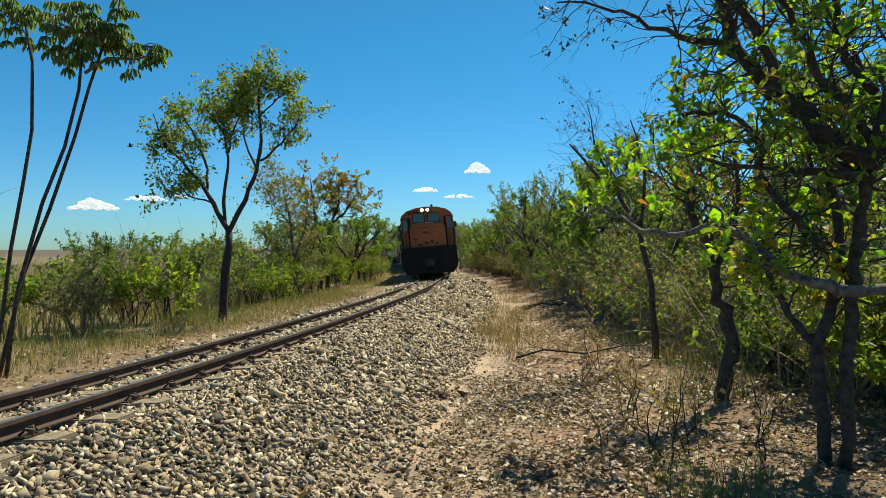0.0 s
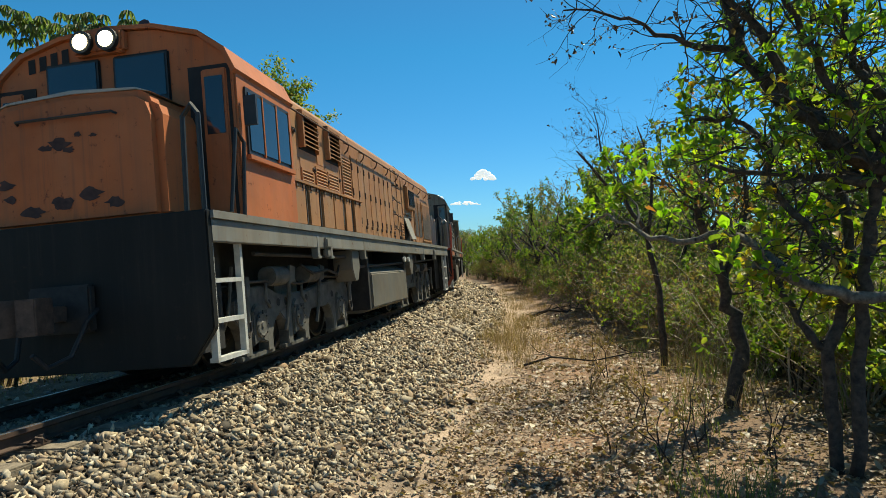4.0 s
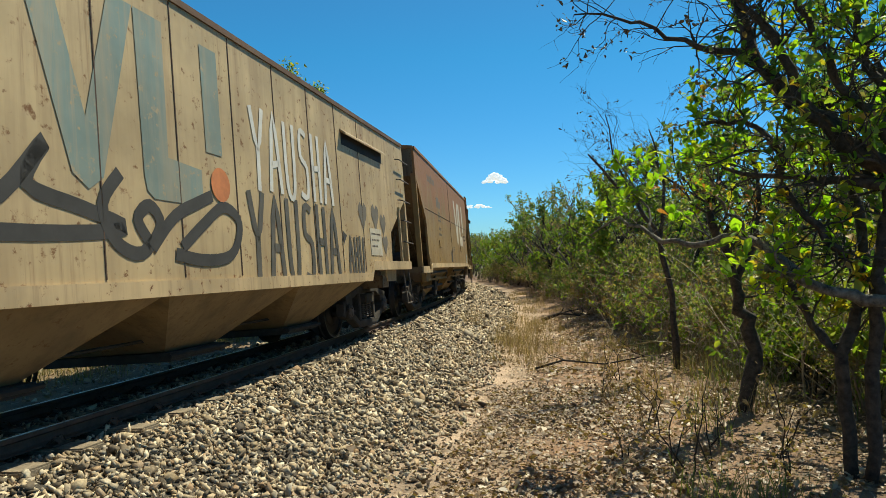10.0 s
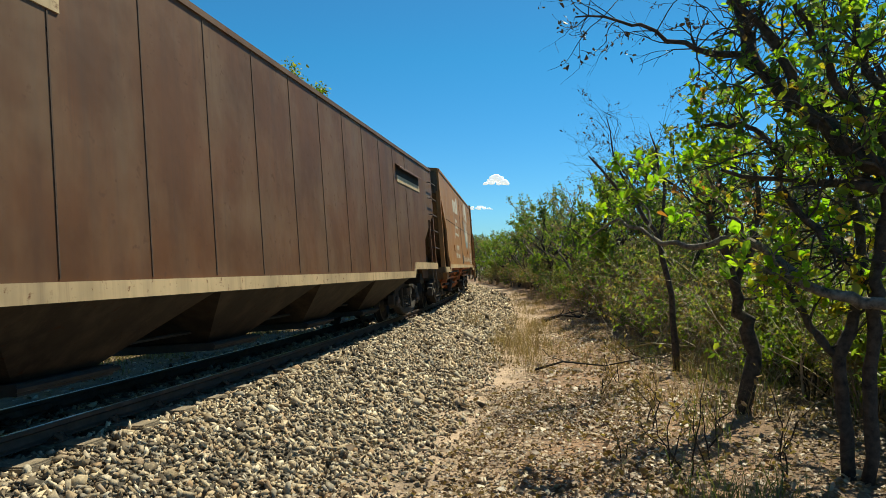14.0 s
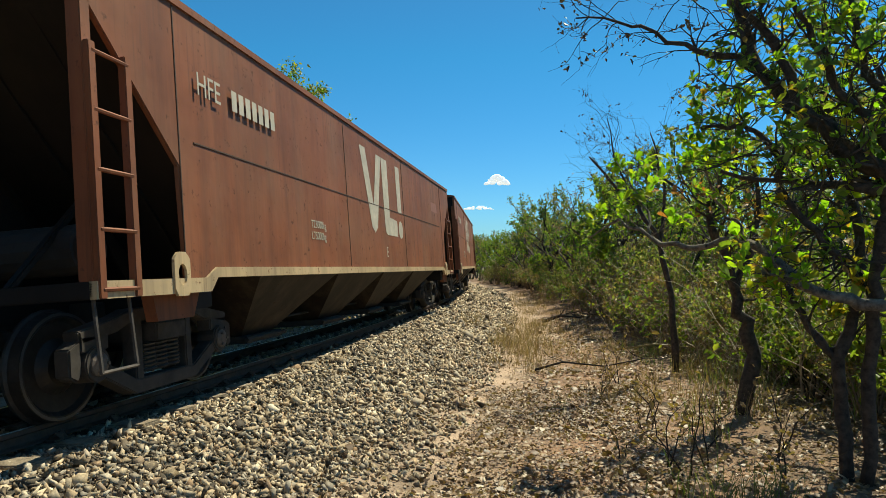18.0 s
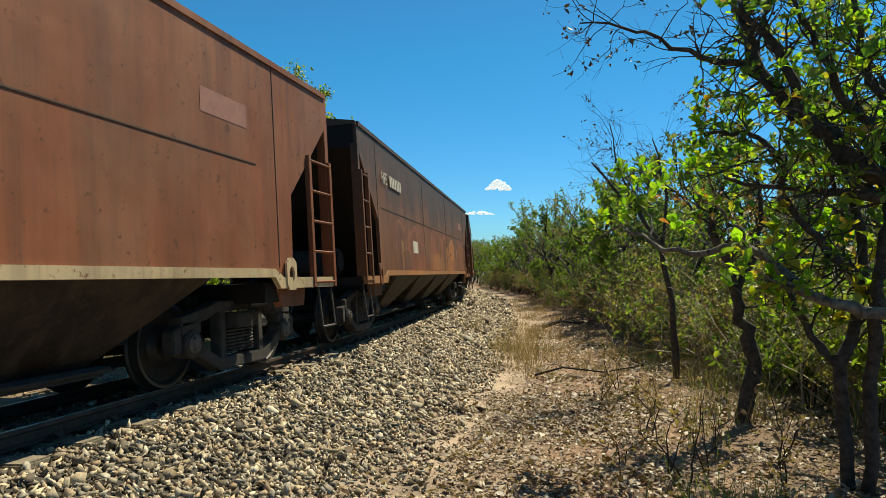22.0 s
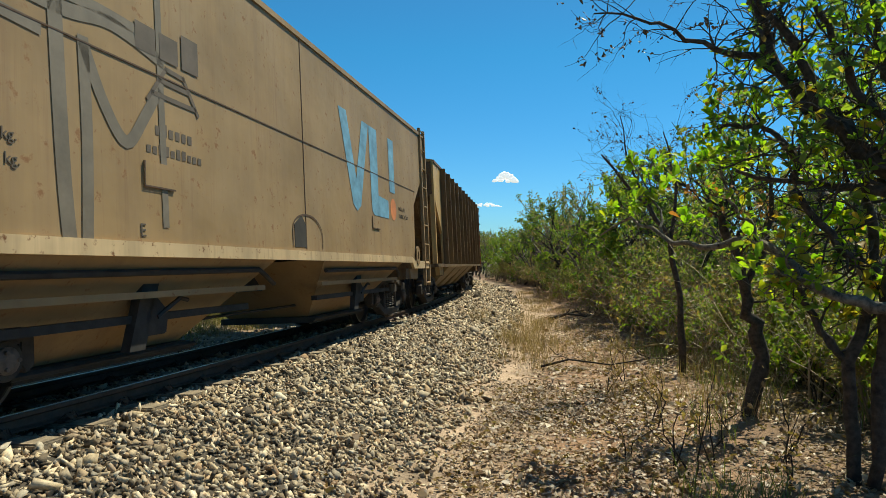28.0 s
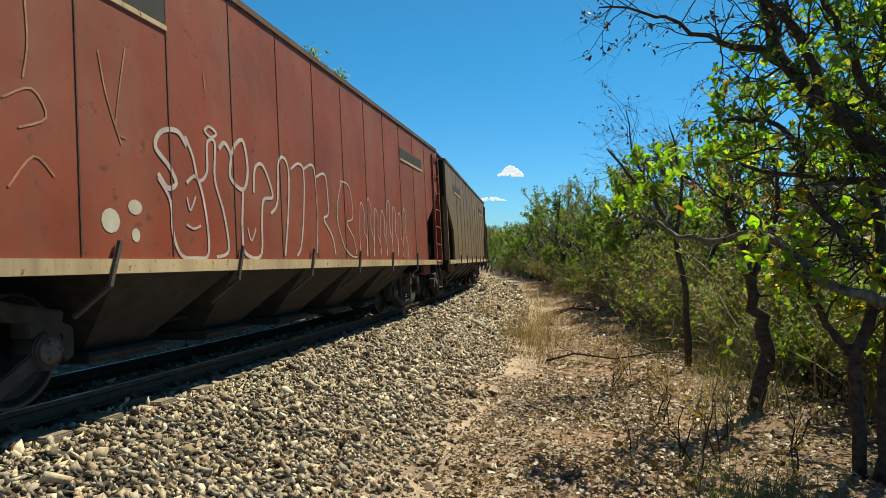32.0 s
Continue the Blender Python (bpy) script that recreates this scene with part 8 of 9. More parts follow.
def tall(seed, height, mat, dens, leaf, bark, bare=0.38, depth=4, dry=None, spread=0.6):
    """A small savanna tree: bare crooked trunk, open forked crown."""
    rng = random.Random(seed)
    g, tips = Geo(), []
    p, d = Vector((0, 0, -0.1)), Vector((rng.gauss(0, 0.1), rng.gauss(0, 0.1), 1)).normalized()
    pts = [p.copy()]
    for k in range(5):
        d = (d + Vector((rng.gauss(0, 0.13), rng.gauss(0, 0.13), 0.1))).normalized()
        p = p + d * height * bare / 5
        pts.append(p.copy())
    r = 0.016 * height + 0.01
    g.tube(pts, r * 1.25, 8, r)
    for k in range(3):
        a = 2.1 * k + rng.uniform(-0.4, 0.4)
        dd = Vector((math.cos(a) * 0.65, math.sin(a) * 0.65, 1)).normalized()
        grow(rng, g, p.copy(), dd, height * 0.27, r * 0.7, depth - 1, tips, 0.3, (2, 3), 0.12, 0.66, spread)
    crowns = [leaves(seed, rng.sample(tips, int(len(tips) * 0.45)), dens, leaf, 0.05, mat)]
    if dry:
        crowns.append(leaves(seed + 1, rng.sample(tips, len(tips) // 5), dens, leaf, 0.05, dry))
    return g, crowns


def brush(seed, height, count, mat):
    """A tangle of thin bare canes, upright and slanting, with few leaves."""
    rng = random.Random(seed)
    g, tips = Geo(), []
    for k in range(count):
        a = rng.uniform(0, 6.28)
        p = Vector((rng.gauss(0, 0.45), rng.gauss(0, 0.45), -0.05))
        d = Vector((math.cos(a) * rng.uniform(0, 1.0), math.sin(a) * rng.uniform(0, 1.0), 1)).normalized()
        grow(rng, g, p, d, height * rng.uniform(0.3, 0.6), rng.uniform(0.005, 0.014), 2, tips, 0.4, (2, 3), 0.05, 0.7, 0.7)
    return g, [leaves(seed, rng.sample(tips, len(tips) // 5), 4, 0.09, 0.04, mat)]


def build_thickets():
    rng = random.Random(21)
    protos = {}

    def proto(key, name, label, made, bark, category="shrub"):
        protos[key] = dict(made=made, name=name, label=label, bark=bark, category=category, first=None)

    def plant(key, x, y, sc, turn, squash=1.0):
        if 1.2 < x < 3.9 and 4.0 < y < 8.3:
            return
        pr = protos[key]
        m = Matrix.Translation(on_ground(x, y)) @ pose(0, 0, 0, 0, 0, turn) @ Matrix.Diagonal((sc, sc, sc * squash, 1))
        if pr["first"] is None:
            pr["first"] = tree_from(pr["name"], pr["label"], pr["category"], *pr["made"][:1], pr["bark"], pr["made"][1], m, pr["name"] + "s along the railway")
        else:
            copy_thing(pr["first"], Matrix.Identity(4)).matrix_basis = m

    proto("brush", "shrub", "tangle of bare grey canes with few leaves", brush(17, 2.1, 36, BUSH_LIGHT), TWIG_PALE)
    proto("brown_brush", "shrub", "tangle of brown dry canes with curled leaves", brush(18, 1.9, 32, LEAF_DRY), TWIG_DRY)
    proto("twiggy", "shrub", "tangled grey-brown shrub with sparse olive leaves", shrub(11, 2.3, BUSH_OLIVE, 3, 0.085, TWIG_DRY, 7, LEAF_DRY, 0.35, 4, 0.8), TWIG_DRY)
    proto("green", "shrub", "leafy green shrub in the trackside thicket", shrub(12, 2.5, BUSH_GREEN, 6, 0.115, BARK_GREY, 5, None, 0.3, 3, 0.7), BARK_GREY)
    proto("lime", "shrub", "light green bush with dark stems", shrub(13, 2.0, BUSH_LIGHT, 6, 0.125, BARK_DARK, 4, BUSH_YELLOW, 0.3, 3, 0.7), BARK_DARK)
    proto("dry", "shrub", "half-dry brown shrub with bare twigs", shrub(14, 2.0, LEAF_DRY, 3, 0.085, TWIG_DRY, 7, BUSH_OLIVE, 0.4, 4, 0.85), TWIG_DRY)
    proto("yellow", "shrub", "yellow-green bush on dark thin stems", shrub(15, 2.0, BUSH_YELLOW, 6, 0.125, BARK_DARK, 4, BUSH_LIGHT, 0.3, 3, 0.7), BARK_DARK)
    proto("olive", "shrub", "olive-green shrub with many fine stems", shrub(16, 2.6, BUSH_OLIVE, 6, 0.095, BARK_GREY, 6, BUSH_GREEN, 0.3, 3, 0.7), BARK_GREY)
    proto("tree_green", "tree", "small green tree behind the thicket", tall(31, 4.4, BUSH_GREEN, 9, 0.11, BARK_DARK, 0.3, dry=BUSH_OLIVE), BARK_DARK, "tree")
    proto("tree_olive", "tree", "thin olive-leaved savanna tree with open crown", tall(32, 4.6, BUSH_OLIVE, 8, 0.10, BARK_GREY, 0.32, dry=BUSH_GREEN), BARK_GREY, "tree")
    proto("tree_bare", "tree", "almost leafless crooked tree with fine twigs", tall(33, 4.2, LEAF_DRY, 1, 0.07, BARK_GREY, 0.3, 5), BARK_GREY, "tree")
    proto("tree_lime", "tree", "small lime-green tree beside the line", tall(34, 3.8, BUSH_LIGHT, 9, 0.11, BARK_DARK, 0.3), BARK_DARK, "tree")

    # thicket along the path, close behind its edge
    def edge(s):
        return float(np.interp(s, [3, 7.5, 14, 33, 70], [8.0, 7.4, 5.9, 4.6, 4.0]))
    low = ["twiggy", "brush", "green", "brush", "brown_brush", "green", "brush", "twiggy", "dry", "olive", "green", "brown_brush"]
    for s in np.concatenate([np.arange(6.5, 24, 0.95), np.arange(24, 62, 1.7)]):
        for row in range(3):
            near = s < 11
            if row == 0 and near and rng.random() < 0.45:
                continue
            u = edge(s) + 0.7 + row * 1.25 + rng.uniform(-0.35, 0.5) + (0.8 if near else 0)
            sc = (0.6, 0.85, 1.1)[row] * rng.uniform(0.8, 1.2) * (0.8 if s < 11 else 1.0 if s < 20 else 1.3)
            plant(rng.choice(low), *su(s + rng.uniform(-0.4, 0.4), u), sc, rng.uniform(0, 360))
    for s in np.arange(8.5, 22, 0.55):
        plant(rng.choice(["brush", "brown_brush", "olive", "twiggy", "green", "brush", "twiggy"]), *su(s, edge(s) + rng.uniform(0.5, 1.6)), rng.uniform(0.6, 1.0), rng.uniform(0, 360))
    for s in np.arange(7.5, 30, 0.8):
        plant(rng.choice(["brush", "brush", "twiggy", "brown_brush", "dry"]), *su(s, edge(s) + rng.uniform(0.1, 0.9)), rng.uniform(0.4, 0.75), rng.uniform(0, 360))
    for s in np.arange(13, 75, 1.35):
        u = edge(s) + rng.uniform(0.7, 2.6)
        plant(rng.choice(["tree_green", "tree_olive", "tree_bare", "tree_lime", "tree_lime"]), *su(s, u), rng.uniform(0.9, 1.2) * (0.85 if s < 18 else 1.12), rng.uniform(0, 360))
    for s in np.arange(8, 60, 4):
        plant(rng.choice(["olive", "green", "twiggy"]), *su(s, edge(s) + 6.5 + rng.uniform(-1, 3)), rng.uniform(1.0, 1.5), rng.uniform(0, 360))
    # open brush and saplings beyond the near trees, taller growth behind
    for k in range(40):
        y = rng.uniform(6.3, 13)
        plant(rng.choice(["brush", "brush", "twiggy", "brown_brush", "green", "brush"]), 0.35 * y + 0.9 + rng.uniform(0, 3.6), y, rng.uniform(0.4, 0.8), rng.uniform(0, 360))
    for x, y, sc in ((4.0, 5.3, 0.5), (4.2, 6.0, 0.65), (4.6, 7.2, 0.6), (4.05, 7.6, 0.45), (5.3, 8.4, 0.7), (4.4, 8.8, 0.55)):
        plant("yellow" if sc > 0.5 else "lime", x, y, sc, rng.uniform(0, 360))
    for k in range(6):
        plant(rng.choice(["tree_green", "tree_olive", "tree_bare"]), rng.uniform(7.5, 12), rng.uniform(11, 16), rng.uniform(0.8, 1.05), rng.uniform(0, 360))
    for k in range(30):
        x = rng.uniform(7, 34)
        plant(rng.choice(["tree_green", "tree_olive", "tree_olive", "tree_lime"]), x, 13 + 0.55 * x + rng.uniform(-3, 9), rng.uniform(1.15, 1.6), rng.uniform(0, 360))
    # left verge: bushes with the open plain behind them
    for s in np.arange(4.5, 24, 1.35):
        for u0, sc in ((-4.3, 0.8), (-6.0, 1.05), (-8.5, 0.8)):
            if rng.random() < 0.42:
                continue
            plant(rng.choice(["lime", "yellow", "lime", "olive", "dry", "yellow", "twiggy", "brush"]), *su(s + rng.uniform(-0.4, 0.4), u0 + rng.uniform(-0.6, 0.35)), sc * rng.uniform(0.75, 1.15), rng.uniform(0, 360))
    for s in np.arange(19, 72, 2.4):
        for u0, sc in ((-3.9, 0.75), (-5.8, 1.1)):
            plant(rng.choice(["lime", "yellow", "green", "olive", "twiggy"]), *su(s + rng.uniform(-0.4, 0.4), u0 + rng.uniform(-0.6, 0.5)), sc * rng.uniform(0.8, 1.2), rng.uniform(0, 360))
    for s in np.arange(21, 70, 3.1):
        plant(rng.choice(["tree_lime", "tree_green", "tree_olive", "tree_bare"]), *su(s, -5.2 - rng.uniform(0, 3.5)), rng.uniform(0.7, 1.0), rng.uniform(0, 360))
    for s in np.arange(6.5, 22, 1.5):
        plant(rng.choice(["tree_lime", "tree_olive", "tree_bare", "tree_green"]), *su(s, -4.6 - rng.uniform(0, 3.5)), rng.uniform(0.42, 0.62), rng.uniform(0, 360))
    for s, u, sc in ((27, -5.0, 0.95), (30, -4.6, 1.0), (34, -4.4, 1.15), (38, -4.3, 1.2), (43, -4.4, 1.25), (48, -4.2, 1.3), (54, -4.3, 1.3)):
        plant(rng.choice(["tree_lime", "tree_lime", "tree_green"]), *su(s, u), sc, rng.uniform(0, 360))
    # closing the view where the line curves away
    for k in range(44):
        s = rng.uniform(58, 115)
        plant(rng.choice(["tree_green", "tree_lime", "green", "olive", "tree_olive"]), *su(s, rng.uniform(4.2, 20)), rng.uniform(1.0, 1.35), rng.uniform(0, 360))
    # scattered far scrub on the plain
    for k in range(32):
        a, r = rng.uniform(-1.1, -0.12), rng.uniform(28, 150)
        x, y = r * math.sin(a), r * math.cos(a)
        if float(line_coords(x, y)[1]) < -9:
            plant(rng.choice(["green", "olive", "tree_green", "tree_olive"]), x, y, rng.uniform(0.5, 0.85), rng.uniform(0, 360))


build_thickets()


# ---- single trees beside the line ----
def limb_tree(name, label, limbs, bark, seed, sprout, leaf_sets, category="tree", start=0.2, dead=0.5):
    """A tree with given main limbs (points, first and last radius); twigs sprout along them and carry the leaves."""
    rng = random.Random(seed)
    t = tagged(new(name), label, category)
    base = Vector(limbs[0][0][0])
    trunk, tips = Geo(), []
    dry_tips = []
    for k, (pts, r0, r1, *bare) in enumerate(limbs):
        ps = [Vector(p) - base for p in pts]
        fine = []
        for a, b in zip(ps, ps[1:]):
            for q in range(3):
                w = a.lerp(b, q / 3)
                fine.append(w + Vector((rng.gauss(0, 0.016), rng.gauss(0, 0.016), rng.gauss(0, 0.016))) * (1 if q else 0))
        fine.append(ps[-1])
        g = Geo().tube(fine, r0, 10, r1)
        g.v = [tuple(Vector(v) + noise.noise_vector(Vector(v) * 7 + base) * r0 * 0.35 + noise.noise_vector(Vector(v) * 31) * r0 * 0.12) for v in g.v]
        part("trunk" if k == 0 else "limb", g, bark, t, smooth=True)
        n, size, depth, lo = sprout
        for q in range(n if k or lo <= 1 else 0):
            f = rng.uniform(lo if k == 0 else start, 1.0)
            i = min(len(fine) - 2, int(f * (len(fine) - 1)))
            d = (fine[i + 1] - fine[i]).normalized()
            dd = (d * 0.5 + Vector((rng.gauss(0, 0.7), rng.gauss(0, 0.7), rng.gauss(0.25, 0.6)))).normalized()
            rr = (r0 + (r1 - r0) * f) * 0.38
            grow(rng, trunk, fine[i].copy(), dd, size * rng.uniform(0.6, 1.3), max(0.005, min(rr, 0.014)), depth, dry_tips if bare else tips, 0.38, (2, 3), 0.05, 0.66, 0.75)
    tagged(part("twig_work", trunk, bark, t), kind="stuff")
    for j, (share, per, size, spread, mat) in enumerate(leaf_sets):
        sub = rng.sample(tips, max(1, int(len(tips) * share)))
        tagged(part("foliage", (rosettes if per > 4 else leaves)(seed + j, sub, per, size, spread, mat), None, t), kind="stuff")
    if dry_tips:
        tagged(part("foliage", leaves(seed + 9, rng.sample(dry_tips, max(1, int(len(dry_tips) * dead))), 3, 0.036, 0.018, LEAF_DARKDRY), None, t, "dark curled dead leaves"), kind="stuff")
    t.matrix_basis = Matrix.Translation(base)
    return t


LEAF_DARKDRY = leafy("dark_curled_leaves", [(0.06, 0.035, 0.03), (0.10, 0.06, 0.045), (0.045, 0.03, 0.03)], 0.2)
limb_tree("tree", "crooked dark-barked tree with lime-green leaves overhanging the path", [
    ([(2.92, 4.75, -0.5), (2.92, 4.7, 0.06), (2.91, 4.65, 0.48), (2.93, 4.6, 0.89), (2.92, 4.55, 1.28), (2.92, 4.5, 1.56), (2.91, 4.45, 1.75)], 0.046, 0.04),
    ([(2.93, 4.45, 1.71), (2.77, 4.5, 1.81), (2.63, 4.6, 2.0), (2.46, 4.7, 2.21), (2.33, 4.8, 2.44), (2.17, 4.9, 2.71), (2.15, 5.01, 3.04), (2.14, 5.06, 3.41)], 0.075, 0.035),
    ([(2.44, 4.7, 2.23), (2.38, 4.7, 2.48), (2.28, 4.7, 2.72), (2.1, 4.76, 2.95), (2.04, 4.81, 3.13)], 0.042, 0.018),
    ([(2.9, 4.4, 1.66), (3.0, 4.4, 2.04), (3.13, 4.4, 2.5), (3.2, 4.5, 2.9)], 0.055, 0.03),
    ([(2.95, 4.42, 1.85), (2.78, 4.45, 2.13), (2.61, 4.5, 2.3), (2.5, 4.5, 2.58), (2.34, 4.5, 2.85), (2.26, 4.51, 3.2)], 0.035, 0.014),
    ([(2.92, 4.45, 1.63), (2.63, 4.6, 1.68), (2.34, 4.75, 1.72), (1.95, 4.9, 1.81)], 0.04, 0.012),
    ([(2.34, 4.75, 1.72), (2.37, 4.8, 1.87), (2.23, 4.85, 2.08), (2.12, 4.9, 2.17), (1.85, 5.0, 2.16)], 0.032, 0.012),
    ([(2.3, 4.75, 1.65), (2.48, 4.7, 1.42), (2.68, 4.7, 1.19), (2.85, 4.75, 1.0)], 0.025, 0.03),
    ([(2.14, 4.9, 2.69), (1.78, 4.9, 2.73), (1.48, 4.9, 2.87), (1.19, 4.91, 2.96), (0.87, 4.91, 3.0)], 0.026, 0.006, True),
    ([(3.0, 4.5, 2.2), (2.85, 4.6, 2.45), (2.8, 4.6, 2.8), (2.7, 4.6, 3.2)], 0.035, 0.014),
], BARK_NEAR, 51, (20, 0.3, 2, 0.85), [(0.027, 6, 0.066, 0.02, LEAF_LIME), (0.042, 6, 0.066, 0.02, LEAF_GREEN), (0.006, 6, 0.075, 0.02, LEAF_YELLOW), (0.03, 2, 0.045, 0.03, LEAF_DRY)], dead=0.16)
limb_tree("tree", "low grey branch of a roadside tree, lit along its top", [
    ([(3.9, 4.2, -0.45), (3.85, 4.2, 0.3), (3.62, 4.25, 0.75), (3.24, 4.35, 0.82), (3.0, 4.4, 0.85), (2.77, 4.45, 0.83), (2.57, 4.5, 0.88), (2.32, 4.55, 1.01), (2.11, 4.6, 1.07)], 0.058, 0.03),
    ([(2.39, 4.6, 1.0), (2.24, 5.1, 1.28), (2.09, 5.2, 1.3), (1.89, 5.5, 1.24), (1.72, 5.9, 1.35), (1.53, 6.3, 1.54), (1.3, 6.6, 1.36)], 0.036, 0.01),
    ([(2.24, 5.1, 1.28), (2.2, 5.2, 1.45), (2.05, 5.25, 1.62), (1.95, 5.2, 1.9)], 0.02, 0.008),
    ([(1.72, 5.9, 1.35), (1.75, 6.1, 1.6), (1.62, 6.2, 1.85), (1.5, 6.3, 2.1)], 0.014, 0.005),
], BARK_PALE, 52, (5, 0.2, 2, 0.9), [(0.10, 7, 0.08, 0.02, LEAF_LIME)])
limb_tree("tree", "slender dark twin trunk with yellowing leaves", [
    ([(2.85, 4.85, -0.5), (2.81, 4.85, 0.03), (2.76, 4.8, 0.42), (2.86, 4.8, 0.69), (2.95, 4.8, 1.0), (2.94, 4.85, 1.46), (2.9, 5.0, 2.0)], 0.05, 0.03),
    ([(2.76, 4.8, 0.42), (2.6, 4.9, 0.62), (2.5, 5.0, 0.95), (2.45, 5.1, 1.3)], 0.035, 0.012),
], BARK_NEAR, 53, (11, 0.3, 2, 0.5), [(0.05, 6, 0.09, 0.03, LEAF_YELLOW), (0.04, 6, 0.08, 0.03, LEAF_LIME)])
limb_tree("tree", "crooked black-trunked tree at the edge of the thicket", [
    ([(2.94, 6.9, -0.5), (3.07, 6.9, 0.04), (3.0, 6.9, 0.4), (2.88, 6.85, 0.65), (2.84, 6.8, 0.89), (2.69, 6.7, 1.18), (2.56, 6.65, 1.45), (2.52, 6.65, 1.75)], 0.085, 0.03),
    ([(2.84, 6.8, 0.89), (3.0, 6.8, 1.2), (3.1, 6.8, 1.6), (3.05, 6.8, 2.1), (2.9, 6.8, 2.6)], 0.04, 0.012),
    ([(2.56, 6.65, 1.45), (2.6, 6.75, 1.7), (2.7, 6.85, 1.95), (2.65, 6.9, 2.2)], 0.025, 0.008),
], BARK_NEAR, 54, (12, 0.33, 2, 0.45), [(0.05, 6, 0.075, 0.03, LEAF_LIME), (0.02, 6, 0.075, 0.03, LEAF_GREEN), (0.04, 5, 0.06, 0.03, LEAF_RUST)])
limb_tree("tree", "crooked leafless tree with fine dark twigs against the sky", [
    ([(3.1, 9.5, -0.5), (3.05, 9.5, 0.6), (2.85, 9.4, 1.4), (2.5, 9.3, 1.9), (2.1, 9.2, 2.25), (1.8, 9.2, 2.6)], 0.05, 0.014, True),
    ([(2.85, 9.4, 1.4), (2.95, 9.5, 2.2), (2.75, 9.5, 3.0)], 0.03, 0.008, True),
    ([(2.5, 9.3, 1.9), (2.2, 9.4, 2.6), (2.1, 9.4, 3.2)], 0.02, 0.006, True),
], BARK_NEAR, 55, (12, 0.4, 3, 0.4), [], dead=0.05)
limb_tree("tree", "slender savanna tree with open olive crown beside the track", [
    ([(-5.12, 15.0, -0.6), (-5.03, 15.0, 0.6), (-4.94, 15.0, 1.54)], 0.10, 0.08),
    ([(-4.94, 15.0, 1.54), (-5.29, 15.0, 2.19), (-5.65, 14.9, 2.78), (-5.91, 14.8, 3.11), (-6.3, 14.7, 3.5), (-6.55, 14.7, 4.2)], 0.062, 0.012),
    ([(-5.46, 15.0, 2.46), (-5.49, 15.2, 2.98), (-5.71, 15.3, 3.63), (-6.03, 15.4, 4.09), (-6.42, 15.4, 4.6)], 0.036, 0.01),
    ([(-5.04, 15.0, 1.74), (-5.04, 15.0, 2.45), (-4.97, 15.1, 3.24), (-5.06, 15.1, 3.82), (-5.38, 15.1, 4.28), (-5.64, 15.1, 4.6)], 0.045, 0.01),
    ([(-4.97, 15.1, 3.37), (-4.84, 15.0, 3.82), (-4.6, 14.9, 4.34), (-4.7, 14.9, 4.75)], 0.024, 0.008),
    ([(-4.94, 15.0, 1.54), (-4.55, 15.0, 2.26), (-4.28, 15.0, 2.97), (-4.18, 15.0, 3.62), (-4.23, 15.0, 4.4), (-4.2, 15.0, 4.85), (-4.1, 15.0, 5.1)], 0.06, 0.01),
    ([(-4.28, 15.0, 2.97), (-4.6, 15.2, 3.62), (-4.73, 15.3, 4.15), (-4.79, 15.3, 4.6)], 0.03, 0.008),
    ([(-4.21, 15.0, 3.17), (-3.82, 14.9, 3.46), (-3.43, 14.8, 3.81), (-3.23, 14.8, 4.2)], 0.03, 0.008),
    ([(-5.29, 15.0, 2.19), (-5.8, 14.8, 2.35), (-6.1, 14.7, 2.75)], 0.022, 0.008),
    ([(-4.2, 15.0, 4.2), (-3.8, 15.0, 4.6), (-3.75, 15.0, 4.8)], 0.02, 0.008),
], BARK_DARK, 56, (15, 0.34, 2, 2.0), [(0.24, 4, 0.085, 0.06, LEAF_OLIVE), (0.03, 4, 0.085, 0.06, LEAF_YELLOW), (0.20, 4, 0.08, 0.06, LEAF_GREEN)], start=0.5)
limb_tree("tree", "thin tree with reddish-brown dry leaves beside the line", [
    ([(-5.72, 30.0, -0.9), (-5.45, 30.0, 0.86), (-5.19, 30.0, 2.16), (-4.79, 30.01, 3.21), (-4.78, 30.01, 4.25)], 0.11, 0.03),
    ([(-5.53, 30.0, 0.86), (-5.84, 30.0, 2.17), (-5.96, 30.01, 3.47), (-6.1, 30, 4.3)], 0.07, 0.02),
    ([(-5.19, 30.0, 2.16), (-4.5, 30.0, 2.8), (-4.0, 30.0, 3.6)], 0.05, 0.02),
], BARK_DARK, 57, (16, 0.8, 2, 0.5), [(0.16, 8, 0.13, 0.07, LEAF_RUST), (0.16, 8, 0.13, 0.07, LEAF_OLIVE)])
limb_tree("tree", "dry leafless tree with thin upright limbs", [
    ([(-5.41, 24.0, -0.8), (-5.51, 24.0, 0.72), (-5.61, 24.0, 1.97), (-5.92, 24.01, 3.4)], 0.07, 0.02),
    ([(-5.51, 24.0, 0.72), (-5.1, 24.0, 1.8), (-5.0, 24.0, 3.2)], 0.05, 0.014),
    ([(-5.61, 24.0, 1.97), (-6.3, 24.0, 2.8), (-6.6, 24.0, 3.5)], 0.03, 0.01),
], BARK_GREY, 58, (16, 0.6, 3, 0.35), [(0.3, 1, 0.1, 0.1, LEAF_DRY), (0.12, 3, 0.1, 0.1, LEAF_OLIVE)])


